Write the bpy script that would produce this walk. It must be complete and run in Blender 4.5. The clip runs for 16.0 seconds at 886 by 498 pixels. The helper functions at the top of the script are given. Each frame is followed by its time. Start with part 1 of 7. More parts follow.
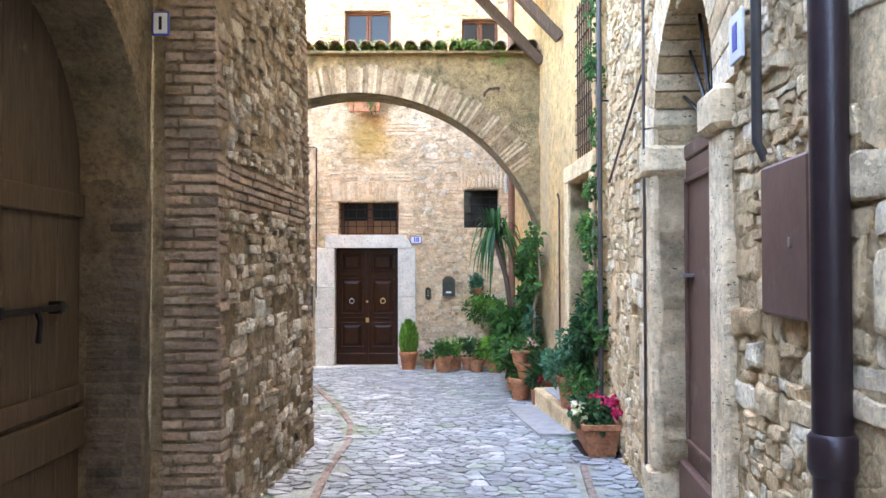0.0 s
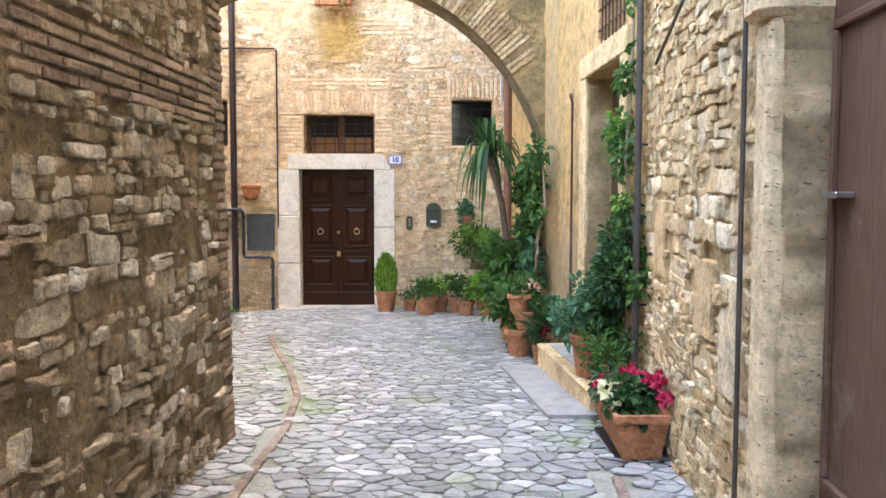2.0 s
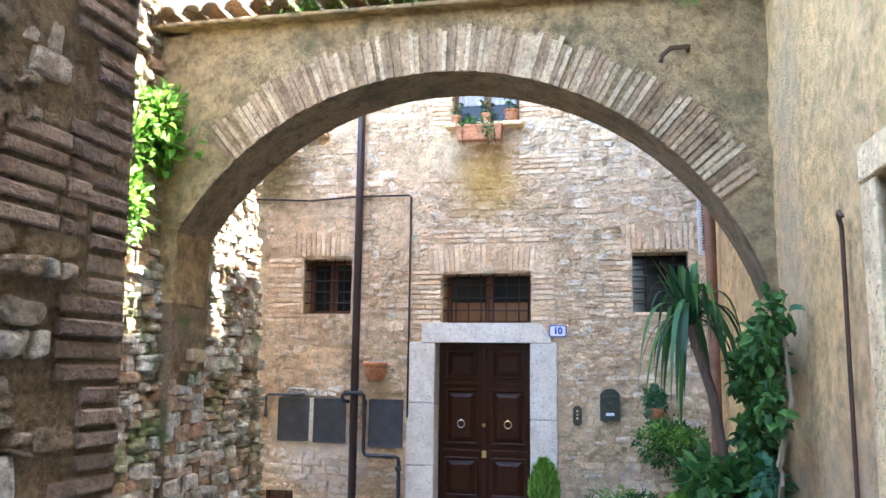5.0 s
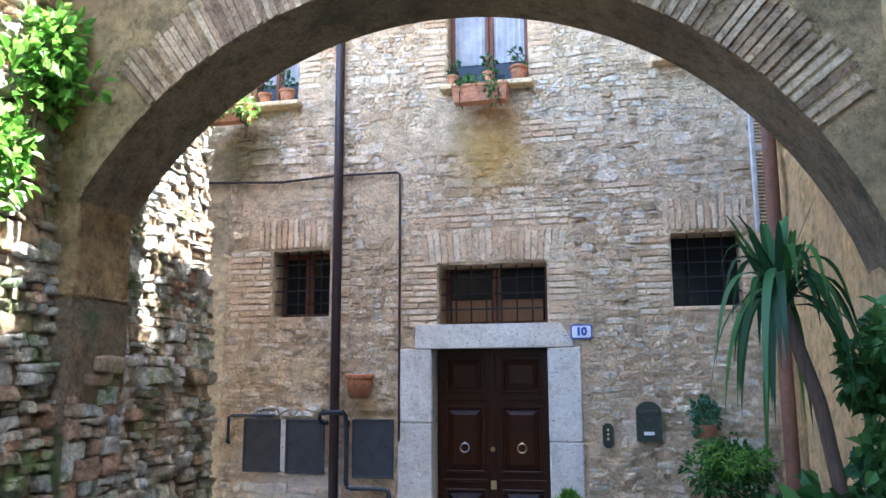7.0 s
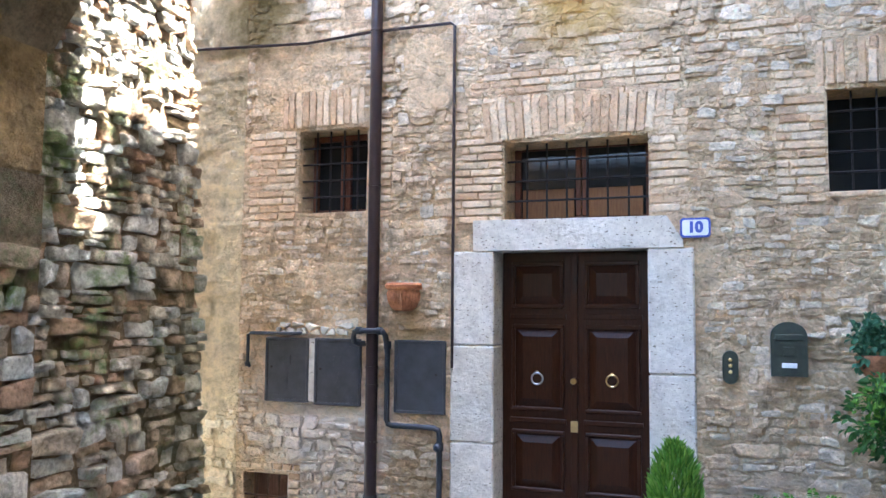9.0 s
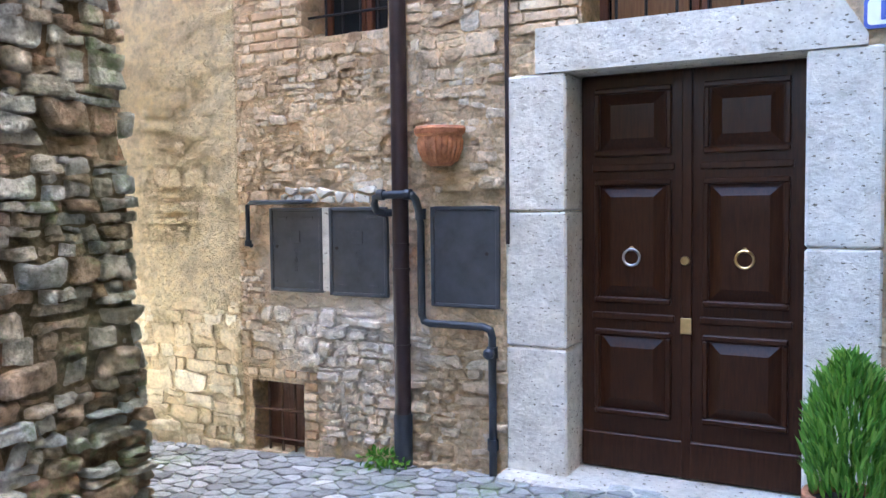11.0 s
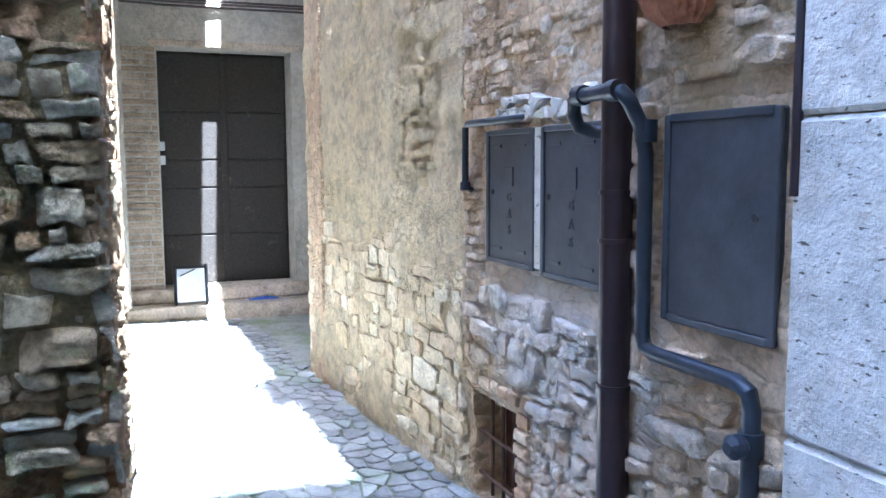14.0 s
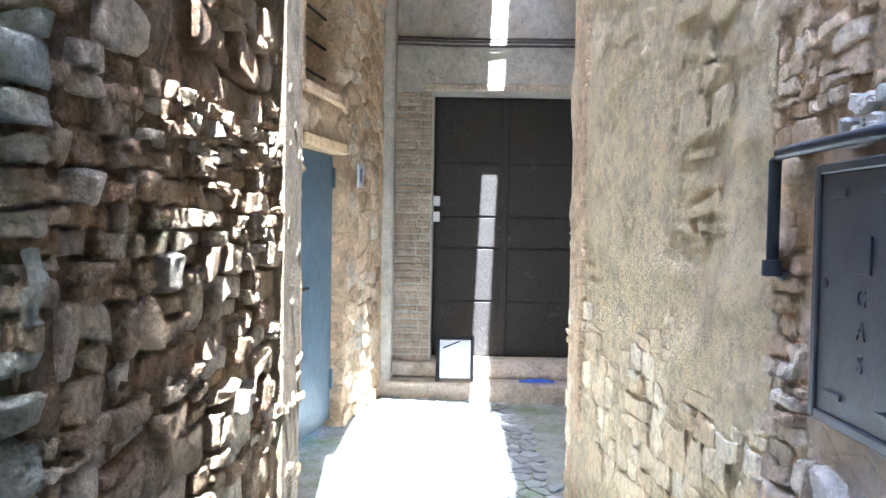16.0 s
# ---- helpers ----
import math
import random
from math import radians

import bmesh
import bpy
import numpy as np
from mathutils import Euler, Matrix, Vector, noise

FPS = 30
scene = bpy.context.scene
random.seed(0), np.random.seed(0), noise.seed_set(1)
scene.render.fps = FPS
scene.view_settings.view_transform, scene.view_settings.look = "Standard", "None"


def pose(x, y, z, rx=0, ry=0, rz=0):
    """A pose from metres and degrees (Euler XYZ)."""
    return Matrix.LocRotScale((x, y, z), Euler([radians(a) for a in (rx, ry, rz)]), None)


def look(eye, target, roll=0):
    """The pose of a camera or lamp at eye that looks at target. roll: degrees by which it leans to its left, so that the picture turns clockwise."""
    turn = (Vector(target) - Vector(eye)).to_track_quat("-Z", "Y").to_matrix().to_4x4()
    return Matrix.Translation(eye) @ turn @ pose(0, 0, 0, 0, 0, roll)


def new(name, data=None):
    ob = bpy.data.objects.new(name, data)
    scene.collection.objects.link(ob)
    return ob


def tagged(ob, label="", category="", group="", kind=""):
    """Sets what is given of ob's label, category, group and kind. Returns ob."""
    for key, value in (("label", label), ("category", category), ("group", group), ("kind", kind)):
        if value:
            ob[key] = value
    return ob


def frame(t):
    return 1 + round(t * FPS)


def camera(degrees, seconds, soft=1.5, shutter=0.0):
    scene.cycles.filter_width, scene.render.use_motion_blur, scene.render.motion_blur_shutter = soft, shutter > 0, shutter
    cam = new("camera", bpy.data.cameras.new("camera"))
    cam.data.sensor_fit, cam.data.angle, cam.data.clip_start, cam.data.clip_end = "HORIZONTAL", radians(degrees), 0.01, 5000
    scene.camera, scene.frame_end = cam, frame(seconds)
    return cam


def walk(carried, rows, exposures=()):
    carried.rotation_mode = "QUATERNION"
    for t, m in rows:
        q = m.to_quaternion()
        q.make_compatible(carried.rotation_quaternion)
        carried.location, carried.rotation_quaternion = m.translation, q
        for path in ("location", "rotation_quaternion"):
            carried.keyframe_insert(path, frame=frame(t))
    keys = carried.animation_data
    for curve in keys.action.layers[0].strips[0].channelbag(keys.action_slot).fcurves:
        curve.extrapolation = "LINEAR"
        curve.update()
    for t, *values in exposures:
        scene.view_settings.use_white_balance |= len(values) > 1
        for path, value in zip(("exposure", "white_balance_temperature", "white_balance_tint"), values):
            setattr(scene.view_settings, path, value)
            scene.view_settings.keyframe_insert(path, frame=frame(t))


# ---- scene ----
cam = camera(56.7, 16.0)
METRES, EYE, TILT, LEAN, TURN = 14.7, 1.745, 0.0, 0.0, 0.0
ROWS = [
    (0.0, 0.0, 0.0, 0.0, 0.0, 1.2, 0.1),
    (0.5, 0.0015, 0.0348, -0.0025, 0.47, -1.31, 0.25),
    (1.0, 0.0035, 0.0696, -0.0032, -0.62, -4.04, 0.61),
    (1.5, 0.0076, 0.1052, -0.0025, 0.01, -3.99, -0.63),
    (2.0, 0.0077, 0.1416, -0.0037, -0.6, -3.79, -0.03),
    (2.5, 0.0082, 0.1761, -0.0052, -0.69, -3.85, 0.43),
    (3.0, 0.0096, 0.2088, -0.0063, 0.11, -4.12, 0.45),
    (3.5, 0.012, 0.2416, -0.0059, 2.42, -4.24, 0.86),
    (4.0, 0.0169, 0.2734, -0.0036, 8.52, -1.91, 0.36),
    (4.5, 0.0164, 0.306, -0.0021, 10.86, 3.05, -0.54),
    (5.0, 0.0152, 0.3361, 0.0009, 12.1, 8.34, -0.7),
    (7.5, -0.0052, 0.4851, -0.0056, 12.7, 9.73, 0.29),
    (8.0, -0.0056, 0.5187, -0.0065, 12.55, 5.35, -0.36),
    (8.5, -0.0103, 0.5509, -0.0079, 15.1, 4.84, -0.41),
    (9.0, -0.0122, 0.5825, -0.0097, 19.97, 4.52, -0.5),
    (9.5, -0.0184, 0.613, -0.0142, 24.35, 0.5, 0.07),
    (12.0, -0.0402, 0.7697, -0.0245, 34.46, -4.93, 0.43),
    (12.5, -0.0443, 0.7976, -0.0266, 45.87, -5.92, 0.51),
    (13.0, -0.046, 0.8282, -0.0296, 58.65, -7.08, 0.19),
    (13.5, -0.0508, 0.8584, -0.0332, 61.01, -7.19, 0.69),
    (14.0, -0.0579, 0.8858, -0.0321, 68.26, -5.9, 0.3),
    (14.5, -0.0726, 0.9078, -0.0314, 77.58, -6.07, -0.27),
    (15.0, -0.0962, 0.9199, -0.0318, 81.27, -5.48, -0.16),
    (15.5, -0.1215, 0.9286, -0.0322, 87.4, -4.11, -0.63),
    (16.0, -0.1456, 0.9298, -0.0323, 91.08, -1.82, -1.01),
]
EXPOSURES = [(0.0, 4.8, 6850, 12), (0.5, 4.8, 7250, 12), (1.0, 4.72, 7900, 12), (1.5, 4.68, 8000, 12), (2.5, 4.98, 8300, 12), (3.0, 4.86, 8200, 12), (3.5, 4.81, 8000, 12), (4.0, 4.75, 7600, 12), (4.5, 4.72, 6800, 12), (5.2, 4.45, 5950, 11), (7.3, 3.98, 5500, 10), (8.0, 3.98, 5550, 10), (8.5, 4.42, 5800, 10), (9.5, 4.65, 5850, 10), (12.0, 4.82, 5200, 10), (12.5, 4.8, 4900, 10), (13.0, 4.2, 4750, 10), (13.5, 4.46, 4720, 10), (14.0, 4.62, 4720, 10), (14.5, 4.52, 4770, 10), (15.0, 4.68, 4850, 10), (15.5, 4.74, 4900, 10), (16.0, 4.66, 4920, 10)]
walk(cam, [(t, pose(0, 0, EYE, TILT, LEAN, TURN) @ pose(METRES * x, METRES * y, METRES * z, 90 + pitch, roll, yaw)) for t, x, y, z, yaw, pitch, roll in ROWS], EXPOSURES)
# ---- world, sun, exposure ----
SUN_EL, SUN_AZ = 66.5, 5.0          # height of the sun, and its turn from +x towards +y
world = bpy.data.worlds.new("sky")
scene.world = world
world.use_nodes = True
wn = world.node_tree
sky = wn.nodes.new("ShaderNodeTexSky")
sky.sky_type = "NISHITA"
sky.sun_disc = False
sky.sun_elevation = radians(SUN_EL)
sky.sun_rotation = radians(90 - SUN_AZ)
sky.air_density, sky.dust_density, sky.ozone_density = 1.0, 2.0, 1.0
wn.links.new(sky.outputs[0], wn.nodes["Background"].inputs[0])
wn.nodes["Background"].inputs[1].default_value = 0.15
sun = new("sun", bpy.data.lights.new("sun", "SUN"))
sun.data.energy, sun.data.angle, sun.data.color = 4.6, radians(0.53), (1.0, 0.93, 0.82)
toward = Vector((math.cos(radians(SUN_EL)) * math.cos(radians(SUN_AZ)), math.cos(radians(SUN_EL)) * math.sin(radians(SUN_AZ)), math.sin(radians(SUN_EL))))
sun.matrix_world = look(toward * 60, (0, 0, 0))

# ---- materials ----


def nodes_of(name):
    m = bpy.data.materials.new(name)
    m.use_nodes = True
    nt = m.node_tree
    return m, nt, nt.nodes["Principled BSDF"]


def add(nt, kind, **inputs):
    n = nt.nodes.new(kind)
    for k, v in inputs.items():
        n.inputs[k.replace("_", " ")].default_value = v
    return n


def ramp_of(nt, stops, source):
    r = nt.nodes.new("ShaderNodeValToRGB")
    e = r.color_ramp.elements
    while len(e) < len(stops):
        e.new(0.5)
    for el, (p, c) in zip(e, stops):
        el.position, el.color = p, (*c, 1)
    nt.links.new(source, r.inputs[0])
    return r.outputs[0]


def mixed(nt, a, b, fac, how="MIX"):
    m = nt.nodes.new("ShaderNodeMix")
    m.data_type, m.blend_type = "RGBA", how
    for sock, v in ((m.inputs[6], a), (m.inputs[7], b), (m.inputs[0], fac)):
        if isinstance(v, bpy.types.NodeSocket):
            nt.links.new(v, sock)
        elif isinstance(v, tuple):
            sock.default_value = (*v, 1)
        else:
            sock.default_value = v
    return m.outputs[2]


def noise_of(nt, scale, detail=5, rough=0.6, stretch=None, offset=0.0):
    pos = nt.nodes.new("ShaderNodeNewGeometry").outputs["Position"]
    mp = nt.nodes.new("ShaderNodeMapping")
    mp.inputs["Location"].default_value = (offset, offset * 0.7, offset * 1.3)
    if stretch:
        mp.inputs["Scale"].default_value = stretch
    nt.links.new(pos, mp.inputs[0])
    n = add(nt, "ShaderNodeTexNoise", Scale=scale, Detail=detail, Roughness=rough)
    nt.links.new(mp.outputs[0], n.inputs["Vector"])
    return n.outputs["Fac"]


def random_of(nt):
    a = nt.nodes.new("ShaderNodeObjectInfo").outputs["Random"]
    b = nt.nodes.new("ShaderNodeNewGeometry").outputs["Random Per Island"]
    s = nt.nodes.new("ShaderNodeMath")
    s.operation = "ADD"
    nt.links.new(a, s.inputs[0]), nt.links.new(b, s.inputs[1])
    f = nt.nodes.new("ShaderNodeMath")
    f.operation = "FRACT"
    nt.links.new(s.outputs[0], f.inputs[0])
    return f.outputs[0]


def bump_of(nt, bsdf, layers):
    last = None
    for height, strength, dist in layers:
        b = add(nt, "ShaderNodeBump", Strength=strength, Distance=dist)
        nt.links.new(height, b.inputs["Height"])
        if last:
            nt.links.new(last, b.inputs["Normal"])
        last = b.outputs["Normal"]
    nt.links.new(last, bsdf.inputs["Normal"])


def step_of(nt, value, lo, hi):
    r = nt.nodes.new("ShaderNodeMapRange")
    r.inputs["From Min"].default_value, r.inputs["From Max"].default_value = lo, hi
    nt.links.new(value, r.inputs[0])
    return r.outputs[0]


def masonry(name, stops, stain, stain_amt=0.5, moss=None, moss_range=(0.58, 0.7), rough=0.9, grain=38, relief=0.6, big=1.3, dist=0.02, chips=None, soft=1.0, pits=0.0, streaks=()):
    """Stone, brick or mortar: a random tone for each piece, grain, stains and, where asked, moss."""
    m, nt, b = nodes_of(name)
    col = ramp_of(nt, stops, random_of(nt))
    g = noise_of(nt, grain, 6, 0.7)
    col = mixed(nt, col, ramp_of(nt, [(0.34, (0.5, 0.47, 0.43)), (0.5, (1, 1, 1)), (0.66, (1.3, 1.29, 1.26))], g), 0.8 * soft, "MULTIPLY")
    big_n = noise_of(nt, big, 4, 0.65, offset=3.1)
    col = mixed(nt, col, stain, mixed(nt, (0, 0, 0), (stain_amt,) * 3, step_of(nt, big_n, 0.45, 0.7)))
    mid = noise_of(nt, 7, 5, 0.65, offset=9.4)
    col = mixed(nt, col, ramp_of(nt, [(0.33, (0.5, 0.47, 0.43)), (0.5, (1, 1, 1)), (0.68, (1.25, 1.23, 1.19))], mid), 0.85 * soft, "MULTIPLY")
    for centre, size, tint, share in streaks:
        pos = nt.nodes.new("ShaderNodeNewGeometry").outputs["Position"]
        mp = nt.nodes.new("ShaderNodeMapping")
        mp.vector_type = "TEXTURE"
        mp.inputs["Location"].default_value, mp.inputs["Scale"].default_value = centre, size
        nt.links.new(pos, mp.inputs[0])
        far = nt.nodes.new("ShaderNodeVectorMath")
        far.operation = "LENGTH"
        nt.links.new(mp.outputs[0], far.inputs[0])
        rag = nt.nodes.new("ShaderNodeMath")
        rag.operation = "ADD"
        nt.links.new(far.outputs["Value"], rag.inputs[0]), nt.links.new(mid, rag.inputs[1])
        blot = step_of(nt, rag.outputs[0], 1.5, 0.8)
        amount = nt.nodes.new("ShaderNodeMath")
        amount.operation = "MULTIPLY"
        nt.links.new(blot, amount.inputs[0])
        amount.inputs[1].default_value = share
        col = mixed(nt, col, tint, amount.outputs[0])
    if pits:
        col = mixed(nt, col, (0.14, 0.12, 0.09), step_of(nt, noise_of(nt, 34, 3, 0.5, stretch=(1, 1, 2.2), offset=31.0), 0.66 - 0.03 * pits, 0.7 - 0.03 * pits))
    edge = None
    if chips:
        pos = nt.nodes.new("ShaderNodeNewGeometry").outputs["Position"]
        warp = add(nt, "ShaderNodeTexNoise", Scale=6.0, Detail=3.0)
        nt.links.new(pos, warp.inputs["Vector"])
        off = nt.nodes.new("ShaderNodeVectorMath")
        off.operation = "MULTIPLY_ADD"
        nt.links.new(warp.outputs["Color"], off.inputs[0])
        off.inputs[1].default_value = (0.09, 0.09, 0.05)
        nt.links.new(pos, off.inputs[2])
        mp = nt.nodes.new("ShaderNodeMapping")
        mp.inputs["Scale"].default_value = (1, 1, 1.9)
        nt.links.new(off.outputs[0], mp.inputs[0])
        cell = add(nt, "ShaderNodeTexVoronoi", Scale=chips)
        cell.feature = "F1"
        rim = add(nt, "ShaderNodeTexVoronoi", Scale=chips)
        rim.feature = "DISTANCE_TO_EDGE"
        nt.links.new(mp.outputs[0], cell.inputs["Vector"]), nt.links.new(mp.outputs[0], rim.inputs["Vector"])
        grey = nt.nodes.new("ShaderNodeSeparateColor")
        nt.links.new(cell.outputs["Color"], grey.inputs[0])
        tone = ramp_of(nt, [(0, (0.84, 0.8, 0.75)), (0.5, (1.0, 0.98, 0.96)), (1, (1.14, 1.15, 1.17))], grey.outputs[0])
        covered = step_of(nt, noise_of(nt, 1.9, 5, 0.6, offset=13.0), 0.4, 0.56)
        col = mixed(nt, col, tone, covered, "MULTIPLY")
        edge = step_of(nt, rim.outputs["Distance"], 0.0, 0.16)
        dark = ramp_of(nt, [(0, (0.93, 0.89, 0.84)), (0.4, (1, 1, 1))], edge)
        col = mixed(nt, col, dark, covered, "MULTIPLY")
    if moss:
        col = mixed(nt, col, moss, step_of(nt, noise_of(nt, 2.2, 7, 0.7, offset=21.0), *moss_range))
    nt.links.new(col, b.inputs["Base Color"])
    b.inputs["Roughness"].default_value = rough
    b.inputs["Specular IOR Level"].default_value = 0.25
    fine = noise_of(nt, grain * 2.6, 4, 0.7, offset=5.5)
    hewn = add(nt, "ShaderNodeTexVoronoi", Scale=grain * 0.8)
    nt.links.new(nt.nodes.new("ShaderNodeNewGeometry").outputs["Position"], hewn.inputs["Vector"])
    layers = [(hewn.outputs["Distance"], min(1, relief * 0.5), dist * 0.7), (mid, min(1, relief * 1.2), dist * 3), (g, min(1, relief * 1.3), dist * 1.8), (fine, min(1, relief), dist * 0.6)]
    bump_of(nt, b, layers + ([(edge, 0.6, 0.012)] if edge else []))
    return m


def painted(name, color, rough=0.5, metal=0.0, wear=None, wear_range=(0.6, 0.75), scale=12, bump=0.15, spec=0.4, vary=0.25):
    m, nt, b = nodes_of(name)
    n = noise_of(nt, scale, 6, 0.65)
    col = mixed(nt, color, ramp_of(nt, [(0.3, (1 - vary,) * 3), (0.7, (1 + vary,) * 3)], n), 1.0, "MULTIPLY")
    if wear:
        col = mixed(nt, col, wear, step_of(nt, noise_of(nt, scale * 2.3, 7, 0.75, offset=4.4), *wear_range))
    nt.links.new(col, b.inputs["Base Color"])
    b.inputs["Roughness"].default_value, b.inputs["Metallic"].default_value = rough, metal
    b.inputs["Specular IOR Level"].default_value = spec
    bump_of(nt, b, [(noise_of(nt, scale * 4, 4, 0.6), bump, 0.01)])
    return m


def wood(name, dark, light, rough=0.45, stretch=(14, 14, 1.2), wear=None, wear_range=(0.62, 0.75)):
    m, nt, b = nodes_of(name)
    n = noise_of(nt, 6, 6, 0.7, stretch)
    col = ramp_of(nt, [(0.3, dark), (0.7, light)], n)
    if wear:
        col = mixed(nt, col, wear, step_of(nt, noise_of(nt, 5, 6, 0.7, offset=7.7), *wear_range))
    nt.links.new(col, b.inputs["Base Color"])
    b.inputs["Roughness"].default_value, b.inputs["Specular IOR Level"].default_value = rough, 0.18
    bump_of(nt, b, [(n, 0.3, 0.006)])
    return m


def leafy(name, stops, rough=0.5):
    m, nt, b = nodes_of(name)
    nt.links.new(ramp_of(nt, stops, random_of(nt)), b.inputs["Base Color"])
    b.inputs["Roughness"].default_value = rough
    b.inputs["Specular IOR Level"].default_value = 0.3
    t = nt.nodes.new("ShaderNodeBsdfTranslucent")
    nt.links.new(ramp_of(nt, stops, random_of(nt)), t.inputs[0])
    mx = nt.nodes.new("ShaderNodeMixShader")
    mx.inputs[0].default_value = 0.35
    nt.links.new(b.outputs[0], mx.inputs[1]), nt.links.new(t.outputs[0], mx.inputs[2])
    nt.links.new(mx.outputs[0], nt.nodes["Material Output"].inputs[0])
    return m


# tints on the house front: ochre stain under the flower box, dark ones under the left window and by the wall pot, two
# brownish patches low down and a pale one that brightens the foot
STREAKS = [((-1.3, 14.4, 4.0), (0.55, 1.0, 0.6), (0.62, 0.38, 0.1), 0.85), ((-4.0, 14.4, 4.1), (0.6, 1.0, 0.5), (0.2, 0.17, 0.07), 0.85), ((-2.55, 14.4, 1.5), (0.2, 1.0, 0.3), (0.4, 0.27, 0.12), 0.7), ((-0.1, 14.4, 0.3), (0.7, 1.0, 0.6), (0.5, 0.42, 0.34), 0.4), ((-2.5, 14.4, 0.35), (0.42, 1.0, 0.6), (0.38, 0.27, 0.15), 0.4), ((-3.35, 14.4, 0.75), (0.75, 1.0, 0.85), (0.86, 0.83, 0.78), 0.6)]
MOSS_CORNER = [((-3.4, 12.85, 1.0), (0.6, 0.55, 1.7), (0.15, 0.165, 0.085), 0.5)]
M_STONE_L = masonry("grey_brown_rubble", [(0, (0.27, 0.205, 0.135)), (0.3, (0.41, 0.335, 0.24)), (0.65, (0.54, 0.465, 0.36)), (0.88, (0.66, 0.6, 0.505)), (1, (0.82, 0.79, 0.71))], (0.31, 0.225, 0.135), 0.45, soft=1.0, relief=0.9)
M_MORTAR_L = masonry("brown_mortar", [(0, (0.3, 0.225, 0.14)), (1, (0.34, 0.26, 0.165))], (0.19, 0.14, 0.085), 0.6, relief=0.9, dist=0.03)
M_BRICK_L = masonry("dull_red_brick", [(0, (0.21, 0.155, 0.12)), (0.4, (0.29, 0.215, 0.165)), (0.75, (0.36, 0.265, 0.195)), (1, (0.45, 0.35, 0.27))], (0.25, 0.205, 0.16), 0.4, soft=0.8)
M_STONE_H = masonry("pale_warm_rubble", [(0, (0.5, 0.35, 0.21)), (0.2, (0.69, 0.51, 0.325)), (0.6, (0.82, 0.645, 0.445)), (0.88, (0.89, 0.765, 0.595)), (1, (0.72, 0.63, 0.5))], (0.73, 0.52, 0.315), 0.35, streaks=STREAKS, soft=0.8, relief=0.8)
M_MORTAR_H = masonry("ochre_lime_mortar", [(0, (0.8, 0.605, 0.38)), (1, (0.83, 0.635, 0.405))], (0.68, 0.5, 0.315), 0.6, relief=0.8, dist=0.03, chips=9.0, streaks=STREAKS, soft=0.7)
M_BRICK_H = masonry("pale_orange_brick", [(0, (0.58, 0.38, 0.225)), (0.5, (0.74, 0.54, 0.345)), (1, (0.82, 0.67, 0.475))], (0.66, 0.51, 0.33), 0.35, soft=0.6)
M_STONE_W = masonry("pale_ochre_rubble", [(0, (0.68, 0.53, 0.32)), (0.5, (0.8, 0.67, 0.45)), (1, (0.88, 0.78, 0.58))], (0.74, 0.58, 0.35), 0.35, soft=0.7)
M_STONE_R = masonry("brown_mossy_rubble", [(0, (0.43, 0.27, 0.175)), (0.25, (0.56, 0.42, 0.295)), (0.55, (0.63, 0.575, 0.46)), (0.8, (0.63, 0.64, 0.585)), (0.94, (0.66, 0.69, 0.68)), (1, (0.8, 0.76, 0.68))], (0.5, 0.345, 0.215), 0.4, moss=(0.23, 0.31, 0.13), moss_range=(0.53, 0.65), soft=0.95, relief=1.0, dist=0.025, streaks=MOSS_CORNER)
M_MORTAR_R = masonry("dark_earth_mortar", [(0, (0.29, 0.22, 0.14)), (1, (0.33, 0.255, 0.165))], (0.2, 0.15, 0.09), 0.6, relief=1.0, dist=0.04, moss=(0.16, 0.2, 0.085), moss_range=(0.54, 0.66), streaks=MOSS_CORNER)
M_STONE_A = masonry("sandy_rubble", [(0, (0.6, 0.4, 0.205)), (0.3, (0.74, 0.53, 0.295)), (0.7, (0.83, 0.63, 0.38)), (1, (0.9, 0.77, 0.555))], (0.7, 0.475, 0.25), 0.4, soft=0.8)
M_STONE_R2 = masonry("warm_brown_rubble", [(0, (0.28, 0.175, 0.1)), (0.35, (0.39, 0.285, 0.175)), (0.7, (0.49, 0.385, 0.26)), (1, (0.64, 0.56, 0.43))], (0.31, 0.21, 0.115), 0.45, moss=(0.17, 0.175, 0.075), moss_range=(0.6, 0.72), soft=1.0, relief=1.0, dist=0.025)
M_MORTAR_R2 = masonry("warm_earth_mortar", [(0, (0.25, 0.18, 0.105)), (1, (0.28, 0.205, 0.125))], (0.18, 0.13, 0.075), 0.6, relief=1.0, dist=0.04)
# brick of the gateway jamb, the shade under its arch put into the colour
M_BRICK_SHADED = masonry("shaded_jamb_brick", [(0, (0.09, 0.07, 0.055)), (0.6, (0.15, 0.115, 0.09)), (1, (0.21, 0.165, 0.13))], (0.1, 0.085, 0.07), 0.5)
M_BRICK_E = masonry("grey_brown_brick", [(0, (0.36, 0.285, 0.205)), (1, (0.5, 0.41, 0.31))], (0.4, 0.33, 0.25), 0.4, soft=0.7)
M_STEP = masonry("worn_step_stone", [(0, (0.5, 0.43, 0.33)), (1, (0.56, 0.485, 0.38))], (0.38, 0.31, 0.22), 0.6, relief=0.5, soft=0.7)
M_MORTAR_A = masonry("sandy_mortar", [(0, (0.74, 0.53, 0.29)), (1, (0.78, 0.565, 0.32))], (0.62, 0.435, 0.235), 0.6, relief=0.9, dist=0.03, chips=9.0, soft=0.75)
